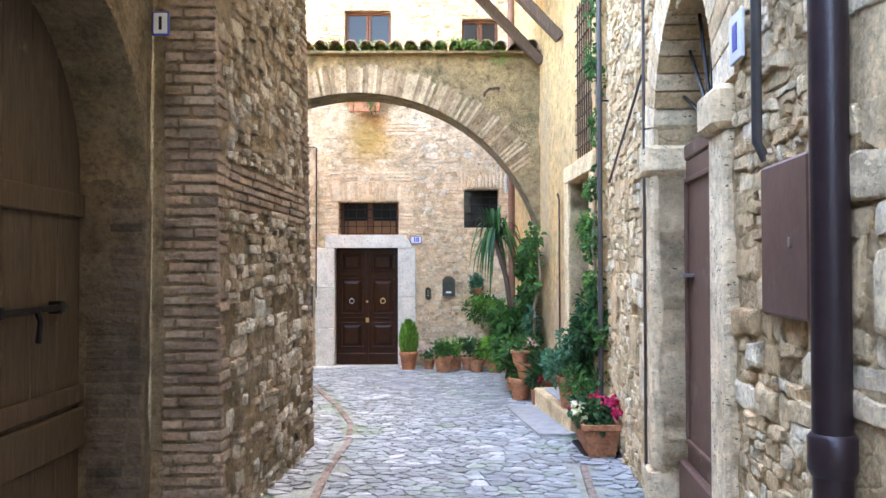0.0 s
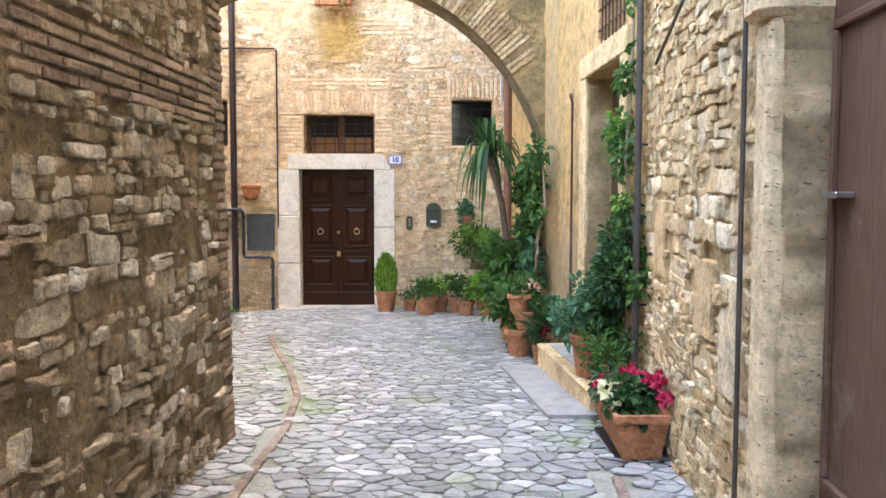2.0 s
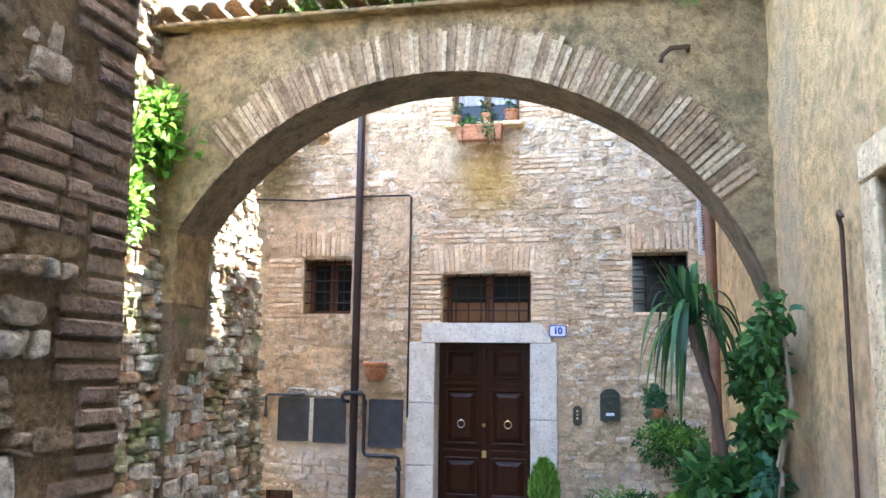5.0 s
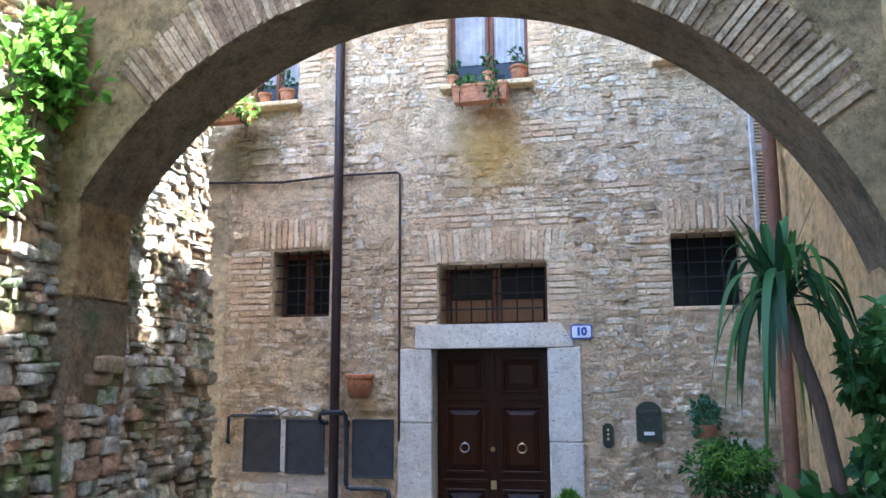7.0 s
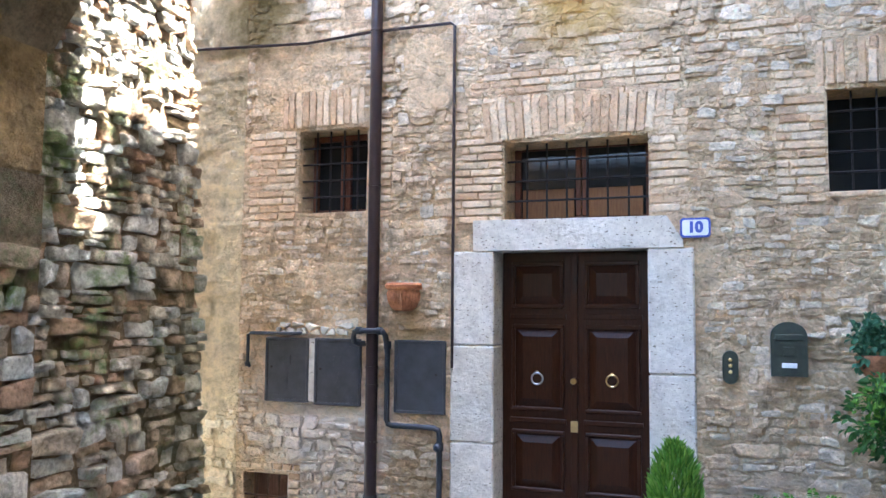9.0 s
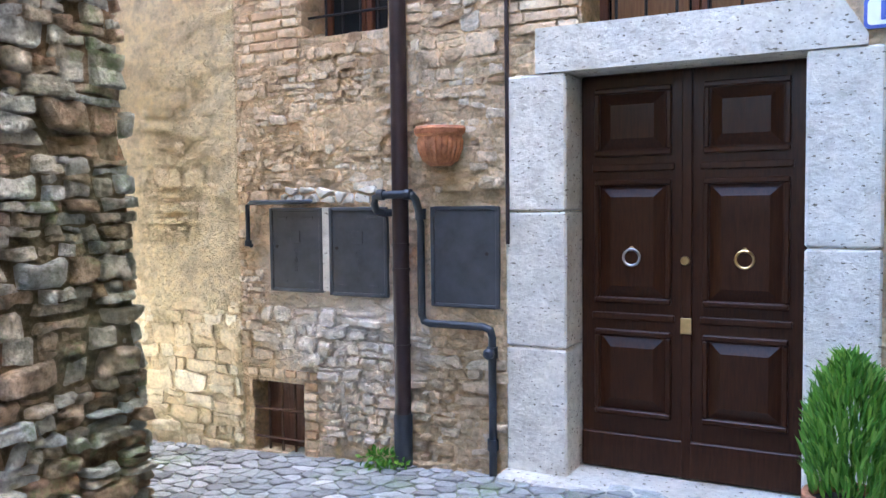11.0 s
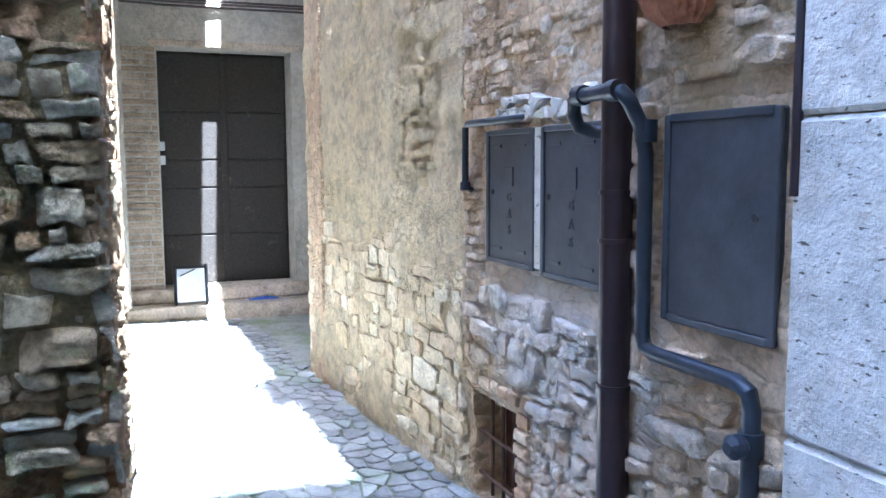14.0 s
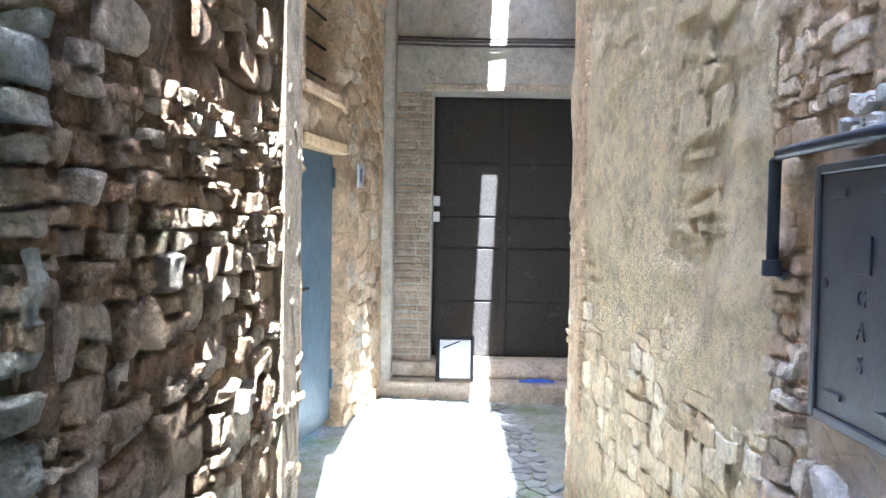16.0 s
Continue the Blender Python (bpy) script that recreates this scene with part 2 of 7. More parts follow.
M_PLASTER = masonry("yellow_ochre_plaster", [(0, (0.83, 0.55, 0.245)), (1, (0.86, 0.59, 0.28))], (0.68, 0.475, 0.26), 0.75, big=1.4, grain=16, relief=1.0, dist=0.04, soft=0.7, streaks=[((1.28, 10.6, 2.6), (0.6, 0.5, 2.4), (0.66, 0.51, 0.34), 0.45), ((1.3, 9.6, 1.0), (0.6, 1.2, 0.7), (0.54, 0.42, 0.28), 0.5)])
M_PORTAL = masonry("weathered_portal_stone", [(0, (0.76, 0.58, 0.36)), (1, (0.81, 0.635, 0.41))], (0.57, 0.4, 0.22), 0.7, grain=26, relief=0.6, dist=0.014, soft=0.7, pits=0.5, big=2.6)
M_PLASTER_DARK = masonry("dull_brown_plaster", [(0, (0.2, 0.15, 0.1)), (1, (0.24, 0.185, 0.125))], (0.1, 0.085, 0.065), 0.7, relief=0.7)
M_PLASTER_ARCH = masonry("stained_ochre_plaster", [(0, (0.42, 0.29, 0.14)), (1, (0.46, 0.325, 0.165))], (0.24, 0.175, 0.095), 0.75, grain=14, relief=1.0, dist=0.045, moss=(0.15, 0.125, 0.06), moss_range=(0.54, 0.72), soft=1.0)
M_PLASTER_G = masonry("grey_lime_plaster", [(0, (0.5, 0.47, 0.4)), (1, (0.55, 0.51, 0.44))], (0.38, 0.34, 0.27), 0.6, grain=20, relief=0.6, soft=0.45)
M_RENDER_W = masonry("sandy_render", [(0, (0.84, 0.69, 0.44)), (1, (0.86, 0.72, 0.47))], (0.76, 0.61, 0.38), 0.5, grain=24, relief=1.0, dist=0.04, soft=0.6, streaks=STREAKS[1:2])
# underside plaster, darker than the arch's face, with random dark patches
M_SOFFIT = masonry("dark_soffit_plaster", [(0, (0.31, 0.24, 0.15)), (1, (0.36, 0.28, 0.18))], (0.15, 0.125, 0.085), 0.7, moss=(0.1, 0.095, 0.06), moss_range=(0.54, 0.7), relief=0.8, dist=0.03)
M_ARCH_BRICK = masonry("weathered_arch_brick", [(0, (0.24, 0.155, 0.09)), (0.5, (0.44, 0.3, 0.175)), (1, (0.6, 0.46, 0.29))], (0.36, 0.28, 0.175), 0.5)
M_TRAVERTINE = masonry("pale_travertine", [(0, (0.55, 0.525, 0.465)), (1, (0.61, 0.575, 0.505))], (0.44, 0.405, 0.33), 0.6, grain=26, relief=0.5, dist=0.01, soft=0.45, pits=0.8)
M_LIMESTONE = masonry("warm_limestone", [(0, (0.68, 0.5, 0.28)), (1, (0.74, 0.555, 0.325))], (0.47, 0.34, 0.19), 0.8, grain=26, relief=0.6, dist=0.014, soft=0.7, pits=0.6, big=2.2)
M_COBBLE = masonry("grey_cobble", [(0, (0.19, 0.195, 0.195)), (0.35, (0.27, 0.28, 0.285)), (0.75, (0.35, 0.36, 0.365)), (0.92, (0.44, 0.445, 0.445)), (1, (0.58, 0.58, 0.57))], (0.25, 0.27, 0.225), 0.35, rough=0.42, relief=0.4, soft=0.6, moss=(0.2, 0.26, 0.15), moss_range=(0.55, 0.68))
M_JOINT = masonry("mossy_joint_grit", [(0, (0.33, 0.335, 0.29)), (1, (0.36, 0.36, 0.315))], (0.27, 0.28, 0.21), 0.5, moss=(0.19, 0.245, 0.12), moss_range=(0.5, 0.66), soft=0.6)
M_GUTTER = masonry("red_gutter_brick", [(0, (0.26, 0.19, 0.15)), (1, (0.36, 0.27, 0.22))], (0.3, 0.28, 0.24), 0.5)
M_SLAB = masonry("smooth_grey_slab", [(0, (0.3, 0.3, 0.29)), (1, (0.33, 0.33, 0.31))], (0.25, 0.24, 0.21), 0.5, rough=0.7, relief=0.3, soft=0.45)
M_TILE = masonry("old_terracotta_tile", [(0, (0.3, 0.17, 0.1)), (0.5, (0.42, 0.27, 0.17)), (1, (0.5, 0.4, 0.28))], (0.25, 0.22, 0.14), 0.6, moss=(0.2, 0.24, 0.05), moss_range=(0.55, 0.68))
M_TERRA = masonry("terracotta", [(0, (0.36, 0.15, 0.075)), (1, (0.46, 0.21, 0.11))], (0.34, 0.2, 0.14), 0.4, rough=0.8, relief=0.25, dist=0.006)
# near-black stands in for the lack of light in rooms and the keyhole
M_DARK = painted("interior_shade_black", (0.03, 0.027, 0.024), 0.9)


# ---- geometry helpers ----
class Geo:
    """Gathers vertices and faces for one mesh."""

    def __init__(self):
        self.v, self.f = [], []

    def poly(self, pts):
        k = len(self.v)
        self.v += [tuple(p) for p in pts]
        self.f.append(tuple(range(k, k + len(pts))))
        return self

    def grid(self, rows):
        """Quads between rows of points of equal number."""
        k, n = len(self.v), len(rows[0])
        for r in rows:
            self.v += [tuple(p) for p in r]
        for i in range(len(rows) - 1):
            for j in range(n - 1):
                a = k + i * n + j
                self.f.append((a, a + 1, a + n + 1, a + n))
        return self

    def box(self, lo, hi, c=0.006, m=None):
        """A box with chamfered edges."""
        lo, hi = Vector(lo), Vector(hi)
        mid, half = (lo + hi) / 2, (hi - lo) / 2
        c = min(c, 0.45 * min(half))
        k = len(self.v)
        idx = {}
        for sx in (-1, 1):
            for sy in (-1, 1):
                for sz in (-1, 1):
                    for ax in range(3):
                        s = (sx, sy, sz)
                        p = Vector([s[i] * (half[i] - (0 if i == ax else c)) for i in range(3)]) + mid
                        idx[(s, ax)] = len(self.v)
                        self.v.append(tuple(m @ p if m else p))
        for ax in range(3):
            b, d = (ax + 1) % 3, (ax + 2) % 3
            for s in (-1, 1):
                q = []
                for pb, pd in ((-1, -1), (1, -1), (1, 1), (-1, 1)):
                    t = [0, 0, 0]
                    t[ax], t[b], t[d] = s, pb, pd
                    q.append(idx[(tuple(t), ax)])
                self.f.append(tuple(q if s > 0 else q[::-1]))
            for pb in (-1, 1):
                for pd in (-1, 1):
                    t0, t1 = [0, 0, 0], [0, 0, 0]
                    t0[ax], t1[ax] = -1, 1
                    t0[b] = t1[b] = pb
                    t0[d] = t1[d] = pd
                    q = [idx[(tuple(t0), b)], idx[(tuple(t1), b)], idx[(tuple(t1), d)], idx[(tuple(t0), d)]]
                    self.f.append(tuple(q if pb * pd < 0 else q[::-1]))
        for s in [(x, y, z) for x in (-1, 1) for y in (-1, 1) for z in (-1, 1)]:
            q = [idx[(s, 0)], idx[(s, 1)], idx[(s, 2)]]
            self.f.append(tuple(q if s[0] * s[1] * s[2] > 0 else q[::-1]))
        return self

    def lathe(self, profile, n=20, m=None, wob=0.0):
        """Turns a profile of (radius, height) round z."""
        k = len(self.v)
        for r, z in profile:
            for i in range(n):
                a = 2 * math.pi * i / n
                p = Vector((r * math.cos(a), r * math.sin(a), z))
                self.v.append(tuple(m @ p if m else p))
        for j in range(len(profile) - 1):
            for i in range(n):
                a, b = k + j * n + i, k + j * n + (i + 1) % n
                self.f.append((a, b, b + n, a + n))
        self.f.append(tuple(k + i for i in range(n))[::-1])
        self.f.append(tuple(k + (len(profile) - 1) * n + i for i in range(n)))
        return self

    def tube(self, pts, r, n=8, taper=None):
        """A round bar along points."""
        pts = [Vector(p) for p in pts]
        k = len(self.v)
        up = Vector((0.13, 0.21, 0.97)).normalized()
        for i, p in enumerate(pts):
            t = (pts[min(i + 1, len(pts) - 1)] - pts[max(i - 1, 0)]).normalized()
            a = t.cross(up)
            if a.length < 0.05:
                a = t.cross(Vector((1, 0, 0)))
            a.normalize()
            b = t.cross(a)
            rr = r if taper is None else r + (taper - r) * i / max(1, len(pts) - 1)
            for j in range(n):
                q = 2 * math.pi * j / n
                self.v.append(tuple(p + a * (rr * math.cos(q)) + b * (rr * math.sin(q))))
        for i in range(len(pts) - 1):
            for j in range(n):
                c, d = k + i * n + j, k + i * n + (j + 1) % n
                self.f.append((c, d, d + n, c + n))
        self.f.append(tuple(k + j for j in range(n))[::-1])
        self.f.append(tuple(k + (len(pts) - 1) * n + j for j in range(n)))
        return self

    def join(self, verts, faces):
        k = len(self.v)
        self.v += verts
        self.f += [tuple(i + k for i in f) for f in faces]
        return self

    def mesh(self, name, material, smooth=False):
        me = bpy.data.meshes.new(name)
        me.from_pydata(self.v, [], self.f)
        me.materials.append(material)
        bm = bmesh.new()
        bm.from_mesh(me)
        if len(self.f) < 30000:
            bmesh.ops.recalc_face_normals(bm, faces=bm.faces)
        bm.to_mesh(me)
        bm.free()
        if smooth:
            me.shade_smooth()
            me.set_sharp_from_angle(angle=radians(40))
        return me


def part(name, geo, material, parent=None, label="", smooth=False, at=None):
    """One mesh object; under a parent when one is given."""
    ob = new(name, geo.mesh(name, material, smooth))
    ob.parent = parent
    if at is not None:
        ob.matrix_basis = at
    return tagged(ob, label)


def thing(name, label, category, at=None, group="", kind=""):
    ob = new(name)
    ob.empty_display_size = 0.1
    if at is not None:
        ob.matrix_basis = at
    return tagged(ob, label, category, group, kind)


def structure(name, geo, material, label, smooth=False):
    ob = part(name, geo, material, None, "", smooth)
    return tagged(ob, label, kind="structure")


class Plane:
    """A wall's front: u along it, v up, w out of it towards the viewer."""

    def __init__(self, p0, p1, lean=0.0, s0=0.0, s1=0.0):
        """lean: metres that it falls back per metre of height; s0, s1: the same for its two ends, along u."""
        self.o = Vector((*p0, 0.0))
        self.lean, self.s0, self.s1 = lean, s0, s1
        d = Vector((p1[0] - p0[0], p1[1] - p0[1], 0))
        self.len = d.length
        self.d = d.normalized()
        self.n = Vector((self.d.y, -self.d.x, 0))
        self.m = Matrix((self.d, (0, 0, 1), self.n)).transposed().to_4x4()
        self.m.translation = self.o

    def __call__(self, u, v, w=0.0):
        k = u / self.len
        return self.o + self.d * (u + v * (self.s0 * (1 - k) + self.s1 * k)) + Vector((0, 0, v)) + self.n * (w - self.lean * v)

    def u(self, x, y):
        return (Vector((x, y, 0)) - Vector((self.o.x, self.o.y, 0))).dot(self.d)


def cuts_of(lo, hi, marks, step):
    base = sorted({lo, hi, *[m for m in marks if lo < m < hi]})
    out = []
    for a, b in zip(base, base[1:]):
        n = max(1, math.ceil((b - a) / step))
        out += [a + (b - a) * i / n for i in range(n)]
    return out + [hi]


def wall(name, pl, v0, v1, thick, openings, material, label, amp=0.012, step=0.085, fine_top=None):
    """A wall with its openings (u0, u1, v0, v1) cut through, an uneven front, reveals and a back."""
    us = cuts_of(0, pl.len, [x for o in openings for x in o[:2]], step)
    vs = cuts_of(v0, v1 if fine_top is None else fine_top, [x for o in openings for x in o[2:]], step)
    if fine_top is not None:
        vs += cuts_of(fine_top, v1, [x for o in openings for x in o[2:]], 0.6)[1:]
    g = Geo()
    front, back = {}, {}

    def solid(i, j):
        if i < 0 or j < 0 or i >= len(us) - 1 or j >= len(vs) - 1:
            return False
        a, b = (us[i] + us[i + 1]) / 2, (vs[j] + vs[j + 1]) / 2
        return not any(o[0] < a < o[1] and o[2] < b < o[3] for o in openings)

    def fv(i, j):
        if (i, j) not in front:
            p = pl(us[i], vs[j])
            w = amp * (noise.noise(p * 1.7) * 1.2 + noise.noise(p * 5.0) * 0.8 + noise.noise(p * 13.0) * 0.5)
            front[i, j] = len(g.v)
            g.v.append(tuple(pl(us[i], vs[j], w)))
        return front[i, j]

    def bv(i, j):
        if (i, j) not in back:
            back[i, j] = len(g.v)
            g.v.append(tuple(pl(us[i], vs[j], -thick)))
        return back[i, j]

    for i in range(len(us) - 1):
        for j in range(len(vs) - 1):
            if not solid(i, j):
                continue
            g.f.append((fv(i, j), fv(i + 1, j), fv(i + 1, j + 1), fv(i, j + 1)))
            g.f.append((bv(i, j + 1), bv(i + 1, j + 1), bv(i + 1, j), bv(i, j)))
            if not solid(i - 1, j):
                g.f.append((fv(i, j + 1), bv(i, j + 1), bv(i, j), fv(i, j)))
            if not solid(i + 1, j):
                g.f.append((fv(i + 1, j), bv(i + 1, j), bv(i + 1, j + 1), fv(i + 1, j + 1)))
            if not solid(i, j - 1):
                g.f.append((fv(i, j), bv(i, j), bv(i + 1, j), fv(i + 1, j)))
            if not solid(i, j + 1):
                g.f.append((fv(i + 1, j + 1), bv(i + 1, j + 1), bv(i, j + 1), fv(i, j + 1)))
    return structure(name, g, material, label, smooth=False)


# ---- masonry pieces ----
def cells(u0, u1, v0, v1, w, h, jitter, rng, keep, drop=0.2):
    """Irregular stones that fill a rectangle: the cells round scattered points, as polygons in (u, v). drop: share of points left out, whose room goes to the neighbours."""
    nu, nv = max(1, round((u1 - u0) / w)), max(1, round((v1 - v0) / h))
    dw, dh = (u1 - u0) / nu, (v1 - v0) / nv
    pts = {}
    for j in range(-1, nv + 1):
        for i in range(-1, nu + 2):
            p = (u0 + (i + 0.5 * (j % 2) + rng.uniform(-jitter, jitter)) * dw, v0 + (j + 0.5 + rng.uniform(-jitter, jitter) * 0.85) * dh)
            if rng.random() >= drop:
                pts[i, j] = p
    asp = dw / dh
    out = []
    for (i, j), c in pts.items():
        if not (u0 < c[0] < u1 and v0 < c[1] < v1 and keep(*c)):
            continue
        xa, xb, ya, yb = max(u0, c[0] - dw * 1.5), min(u1, c[0] + dw * 1.5), max(v0, c[1] - dh * 1.4), min(v1, c[1] + dh * 1.4)
        poly = [(xa, ya), (xb, ya), (xb, yb), (xa, yb)]
        for dj in (0, -1, 1, -2, 2):
            for di in (-1, 1, 0, -2, 2, -3, 3):
                q = pts.get((i + di, j + dj))
                if q is None or (di == 0 and dj == 0):
                    continue
                nx, ny = (q[0] - c[0]) / asp / asp, q[1] - c[1]
                lim = ((q[0] + c[0]) / 2) * nx + ((q[1] + c[1]) / 2) * ny
                side = [x * nx + y * ny - lim for x, y in poly]
                if max(side) <= 0:
                    continue
                res = []
                for k in range(len(poly)):
                    a, b, da, db = poly[k - 1], poly[k], side[k - 1], side[k]
                    if (da <= 0) != (db <= 0):
                        t = da / (da - db)
                        res.append((a[0] + t * (b[0] - a[0]), a[1] + t * (b[1] - a[1])))
                    if db <= 0:
                        res.append(b)
                poly = res
                if len(poly) < 3:
                    break
            if len(poly) < 3:
                break
        if len(poly) >= 3:
            m = (sum(x for x, y in poly) / len(poly), sum(y for x, y in poly) / len(poly))
            out.append((m, poly))
    return out


def courses(u0, u1, v0, v1, low, high, rng, keep):
    """Stones in rough, wavering courses of uneven height, some split into two thin ones, as polygons in (u, v)."""
    out = []
    v, j = v0, 0
    seed = rng.uniform(0, 50)

    def line(j, u, base):
        return base + 0.035 * noise.noise(Vector((u * 1.3, j * 0.13, seed))) + 0.012 * noise.noise(Vector((u * 5.0, j * 1.7, seed)))

    while v < v1:
        h = rng.uniform(low, high) if rng.random() < 0.8 else high * 1.35
        u = u0 - rng.uniform(0, 0.1)
        while u < u1:
            w = min(0.42, h * rng.choice((1.0, 1.3, 1.7, 2.2, 3.0)) * rng.uniform(0.8, 1.2))
            halves = [(0.0, 1.0)]
            if h > (low + high) / 2 and rng.random() < 0.4:
                cut = rng.uniform(0.35, 0.65)
                halves = [(0.0, cut), (cut, 1.0)]
            for f0, f1 in halves:
                a, b = max(u, u0), min(u + w, u1)
                if b - a < 0.025 or not keep((a + b) / 2, v + h * (f0 + f1) / 2):
                    continue
                k = h * 0.17
                q = lambda f, x: line(j, x, v) * (1 - f) + line(j + 1, x, v + h) * f + rng.uniform(-k, k)
                sl = rng.uniform(-0.12, 0.12) * h
                poly = [(a + rng.uniform(0, k) - sl, q(f0, a)), ((a + b) / 2 + rng.uniform(-w, w) * 0.2, q(f0, (a + b) / 2)), (b - rng.uniform(0, k) - sl, q(f0, b)),
                        (b - rng.uniform(0, k) + sl, q(f1, b)), ((a + b) / 2 + rng.uniform(-w, w) * 0.2, q(f1, (a + b) / 2)), (a + rng.uniform(0, k) + sl, q(f1, a))]
                out.append(((sum(x for x, y in poly) / 6, sum(y for x, y in poly) / 6), poly))
            u += w
        v += h
        j += 1
    return out


def stone_geo(poly, c, gap, depth, rng, sink=0.01, soft=(0.08, 0.28), rough=0.4):
    """One rough-hewn stone in (u, v, w): broken corners, a chamfered rim and an uneven face, left open at its back."""
    n = len(poly)
    ring = []
    for k in range(n):
        a, p, b = poly[k - 1], poly[k], poly[(k + 1) % n]
        for q, s in ((a, rng.uniform(*soft)), (b, rng.uniform(*soft))):
            ring.append((p[0] + (q[0] - p[0]) * s, p[1] + (q[1] - p[1]) * s))
    pts = []
    for x, y in ring:
        dx, dy = x - c[0], y - c[1]
        ln = math.hypot(dx, dy) or 1
        f = max(0.45, (ln - gap * rng.uniform(0.3, 1.6)) / ln) * rng.uniform(0.92, 1.03)
        pts.append((dx * f, dy * f))
    m = len(pts)
    tx, ty = rng.uniform(-0.12, 0.12) * depth / 0.03, rng.uniform(-0.12, 0.12) * depth / 0.03
    far = rng.uniform(0, 90)

    def lift(x, y, share):
        return depth * share + tx * x + ty * y + abs(depth) * rough * noise.noise(Vector(((c[0] + x) * 26, (c[1] + y) * 26, far)))

    v = [(c[0] + x, c[1] + y, -sink) for x, y in pts]
    v += [(c[0] + x * 0.975, c[1] + y * 0.975, lift(x, y, 0.6)) for x, y in pts]
    v += [(c[0] + x * 0.84, c[1] + y * 0.84, lift(x * 0.84, y * 0.84, 1.0)) for x, y in pts]
    inner = [pts[k] for k in range(0, m, 2)]
    v += [(c[0] + x * 0.42, c[1] + y * 0.42, lift(x * 0.42, y * 0.42, 1.05)) for x, y in inner]
    h = len(inner)
    f = []
    for r in range(2):
        for k in range(m):
            a, b = r * m + k, r * m + (k + 1) % m
            f.append((a, b, b + m, a + m))
    for k in range(h):
        a, e, b = 2 * m + 2 * k, 2 * m + (2 * k + 1) % m, 2 * m + (2 * k + 2) % m
        p, q = 3 * m + k, 3 * m + (k + 1) % h
        f += [(a, e, p), (e, b, q), (e, q, p)]
    f.append(tuple(3 * m + k for k in range(h)))
    return v, f


def lay(owner, name, pieces, place, material, near, most=300):
    """Sets pieces (middle, vertices, faces): those near enough as objects under the owner, the rest in one mesh."""
    pieces = sorted(pieces, key=lambda p: near(*p[0]))
    rest = Geo()
    for i, (c, v, f) in enumerate(pieces):
        vv = [tuple(place(*p)) for p in v]
        if i < most:
            o = place(c[0], c[1], 0)
            g = Geo().join([tuple(Vector(p) - o) for p in vv], f)
            me = bpy.data.meshes.new(name)
            me.from_pydata(g.v, [], g.f)
            me.materials.append(material)
            ob = new(name, me)
            ob.parent = owner
            ob.location = o
        else:
            rest.join(vv, f)
    if rest.v:
        me = bpy.data.meshes.new(name + "_field")
        me.from_pydata(rest.v, [], rest.f)
        me.materials.append(material)
        ob = new(name + "_field", me)
        ob.parent = owner
        tagged(ob, kind="stuff")


def rubble(owner, pl, u0, u1, v0, v1, w, h, material, seed, near, keep=None, gap=0.012, depth=0.02, jitter=0.42, most=300, name="stone", skip=0.0, spread=(0.5, 1.5), soft=(0.08, 0.28), drop=0.2, rows=None):
    rng = random.Random(seed)
    keep = keep or (lambda u, v: True)
    pcs = []
    for c, poly in (courses(u0, u1, v0, v1, *rows, rng, keep) if rows else cells(u0, u1, v0, v1, w, h, jitter, rng, keep, drop)):
        if rng.random() < skip:
            continue
        d = depth * rng.uniform(*spread)
        pcs.append((c, *stone_geo(poly, c, gap, d, rng, 0.02, soft)))
    lay(owner, name, pcs, pl, material, near, most)


def bricks(owner, pl, rects, material, seed, near, long=0.26, high=0.062, joint=0.012, depth=0.014, most=300, upright=False, name="brick"):
    """Courses of bricks that fill rectangles (u0, u1, v0, v1); upright ones stand on end."""
    rng = random.Random(seed)
    pcs = []
    for u0, u1, v0, v1 in rects:
        a0, a1, b0, b1 = (v0, v1, u0, u1) if upright else (u0, u1, v0, v1)
        nb = max(1, round((b1 - b0) / high))
        hb = (b1 - b0) / nb
        for j in range(nb):
            a = a0 - (rng.uniform(0.2, 0.8) * long if a1 - a0 > 1.3 * long else 0)
            while a < a1 - 0.03:
                e = min(a1, a + long * rng.uniform(0.75, 1.15))
                if a1 - e < 0.06:
                    e = a1
                s = max(a, a0)
                if e - s > 0.04:
                    x0, x1 = s + joint / 2 + rng.uniform(0, 0.004), e - joint / 2 - rng.uniform(0, 0.004)
                    y0, y1 = b0 + j * hb + joint / 2 + rng.uniform(0, 0.004), b0 + (j + 1) * hb - joint / 2 - rng.uniform(0, 0.004)
                    d = depth * rng.uniform(0.5, 1.4)
                    c = ((x0 + x1) / 2, (y0 + y1) / 2)
                    q = [(x0, y0), (x1, y0), (x1, y1), (x0, y1)]
                    i = 0.006
                    r = [(x0 + i, y0 + i), (x1 - i, y0 + i), (x1 - i, y1 - i), (x0 + i, y1 - i)]
                    v = [(x, y, -0.01) for x, y in q] + [(x, y, d * 0.6) for x, y in q] + [(x, y, d + rng.uniform(-0.002, 0.002)) for x, y in r]
                    f = [(k + o, (k + 1) % 4 + o, (k + 1) % 4 + o + 4, k + o + 4) for o in (0, 4) for k in range(4)] + [(8, 9, 10, 11)]
                    if upright:
                        v = [(y, x, z) for x, y, z in v]
                        f = [t[::-1] for t in f]
                        c = (c[1], c[0])
                    pcs.append((c, v, f))
                a = e
    lay(owner, name, pcs, pl, material, near, most)


def inside(rects, u, v, m=0.0):
    return any(r[0] - m < u < r[1] + m and r[2] - m < v < r[3] + m for r in rects)


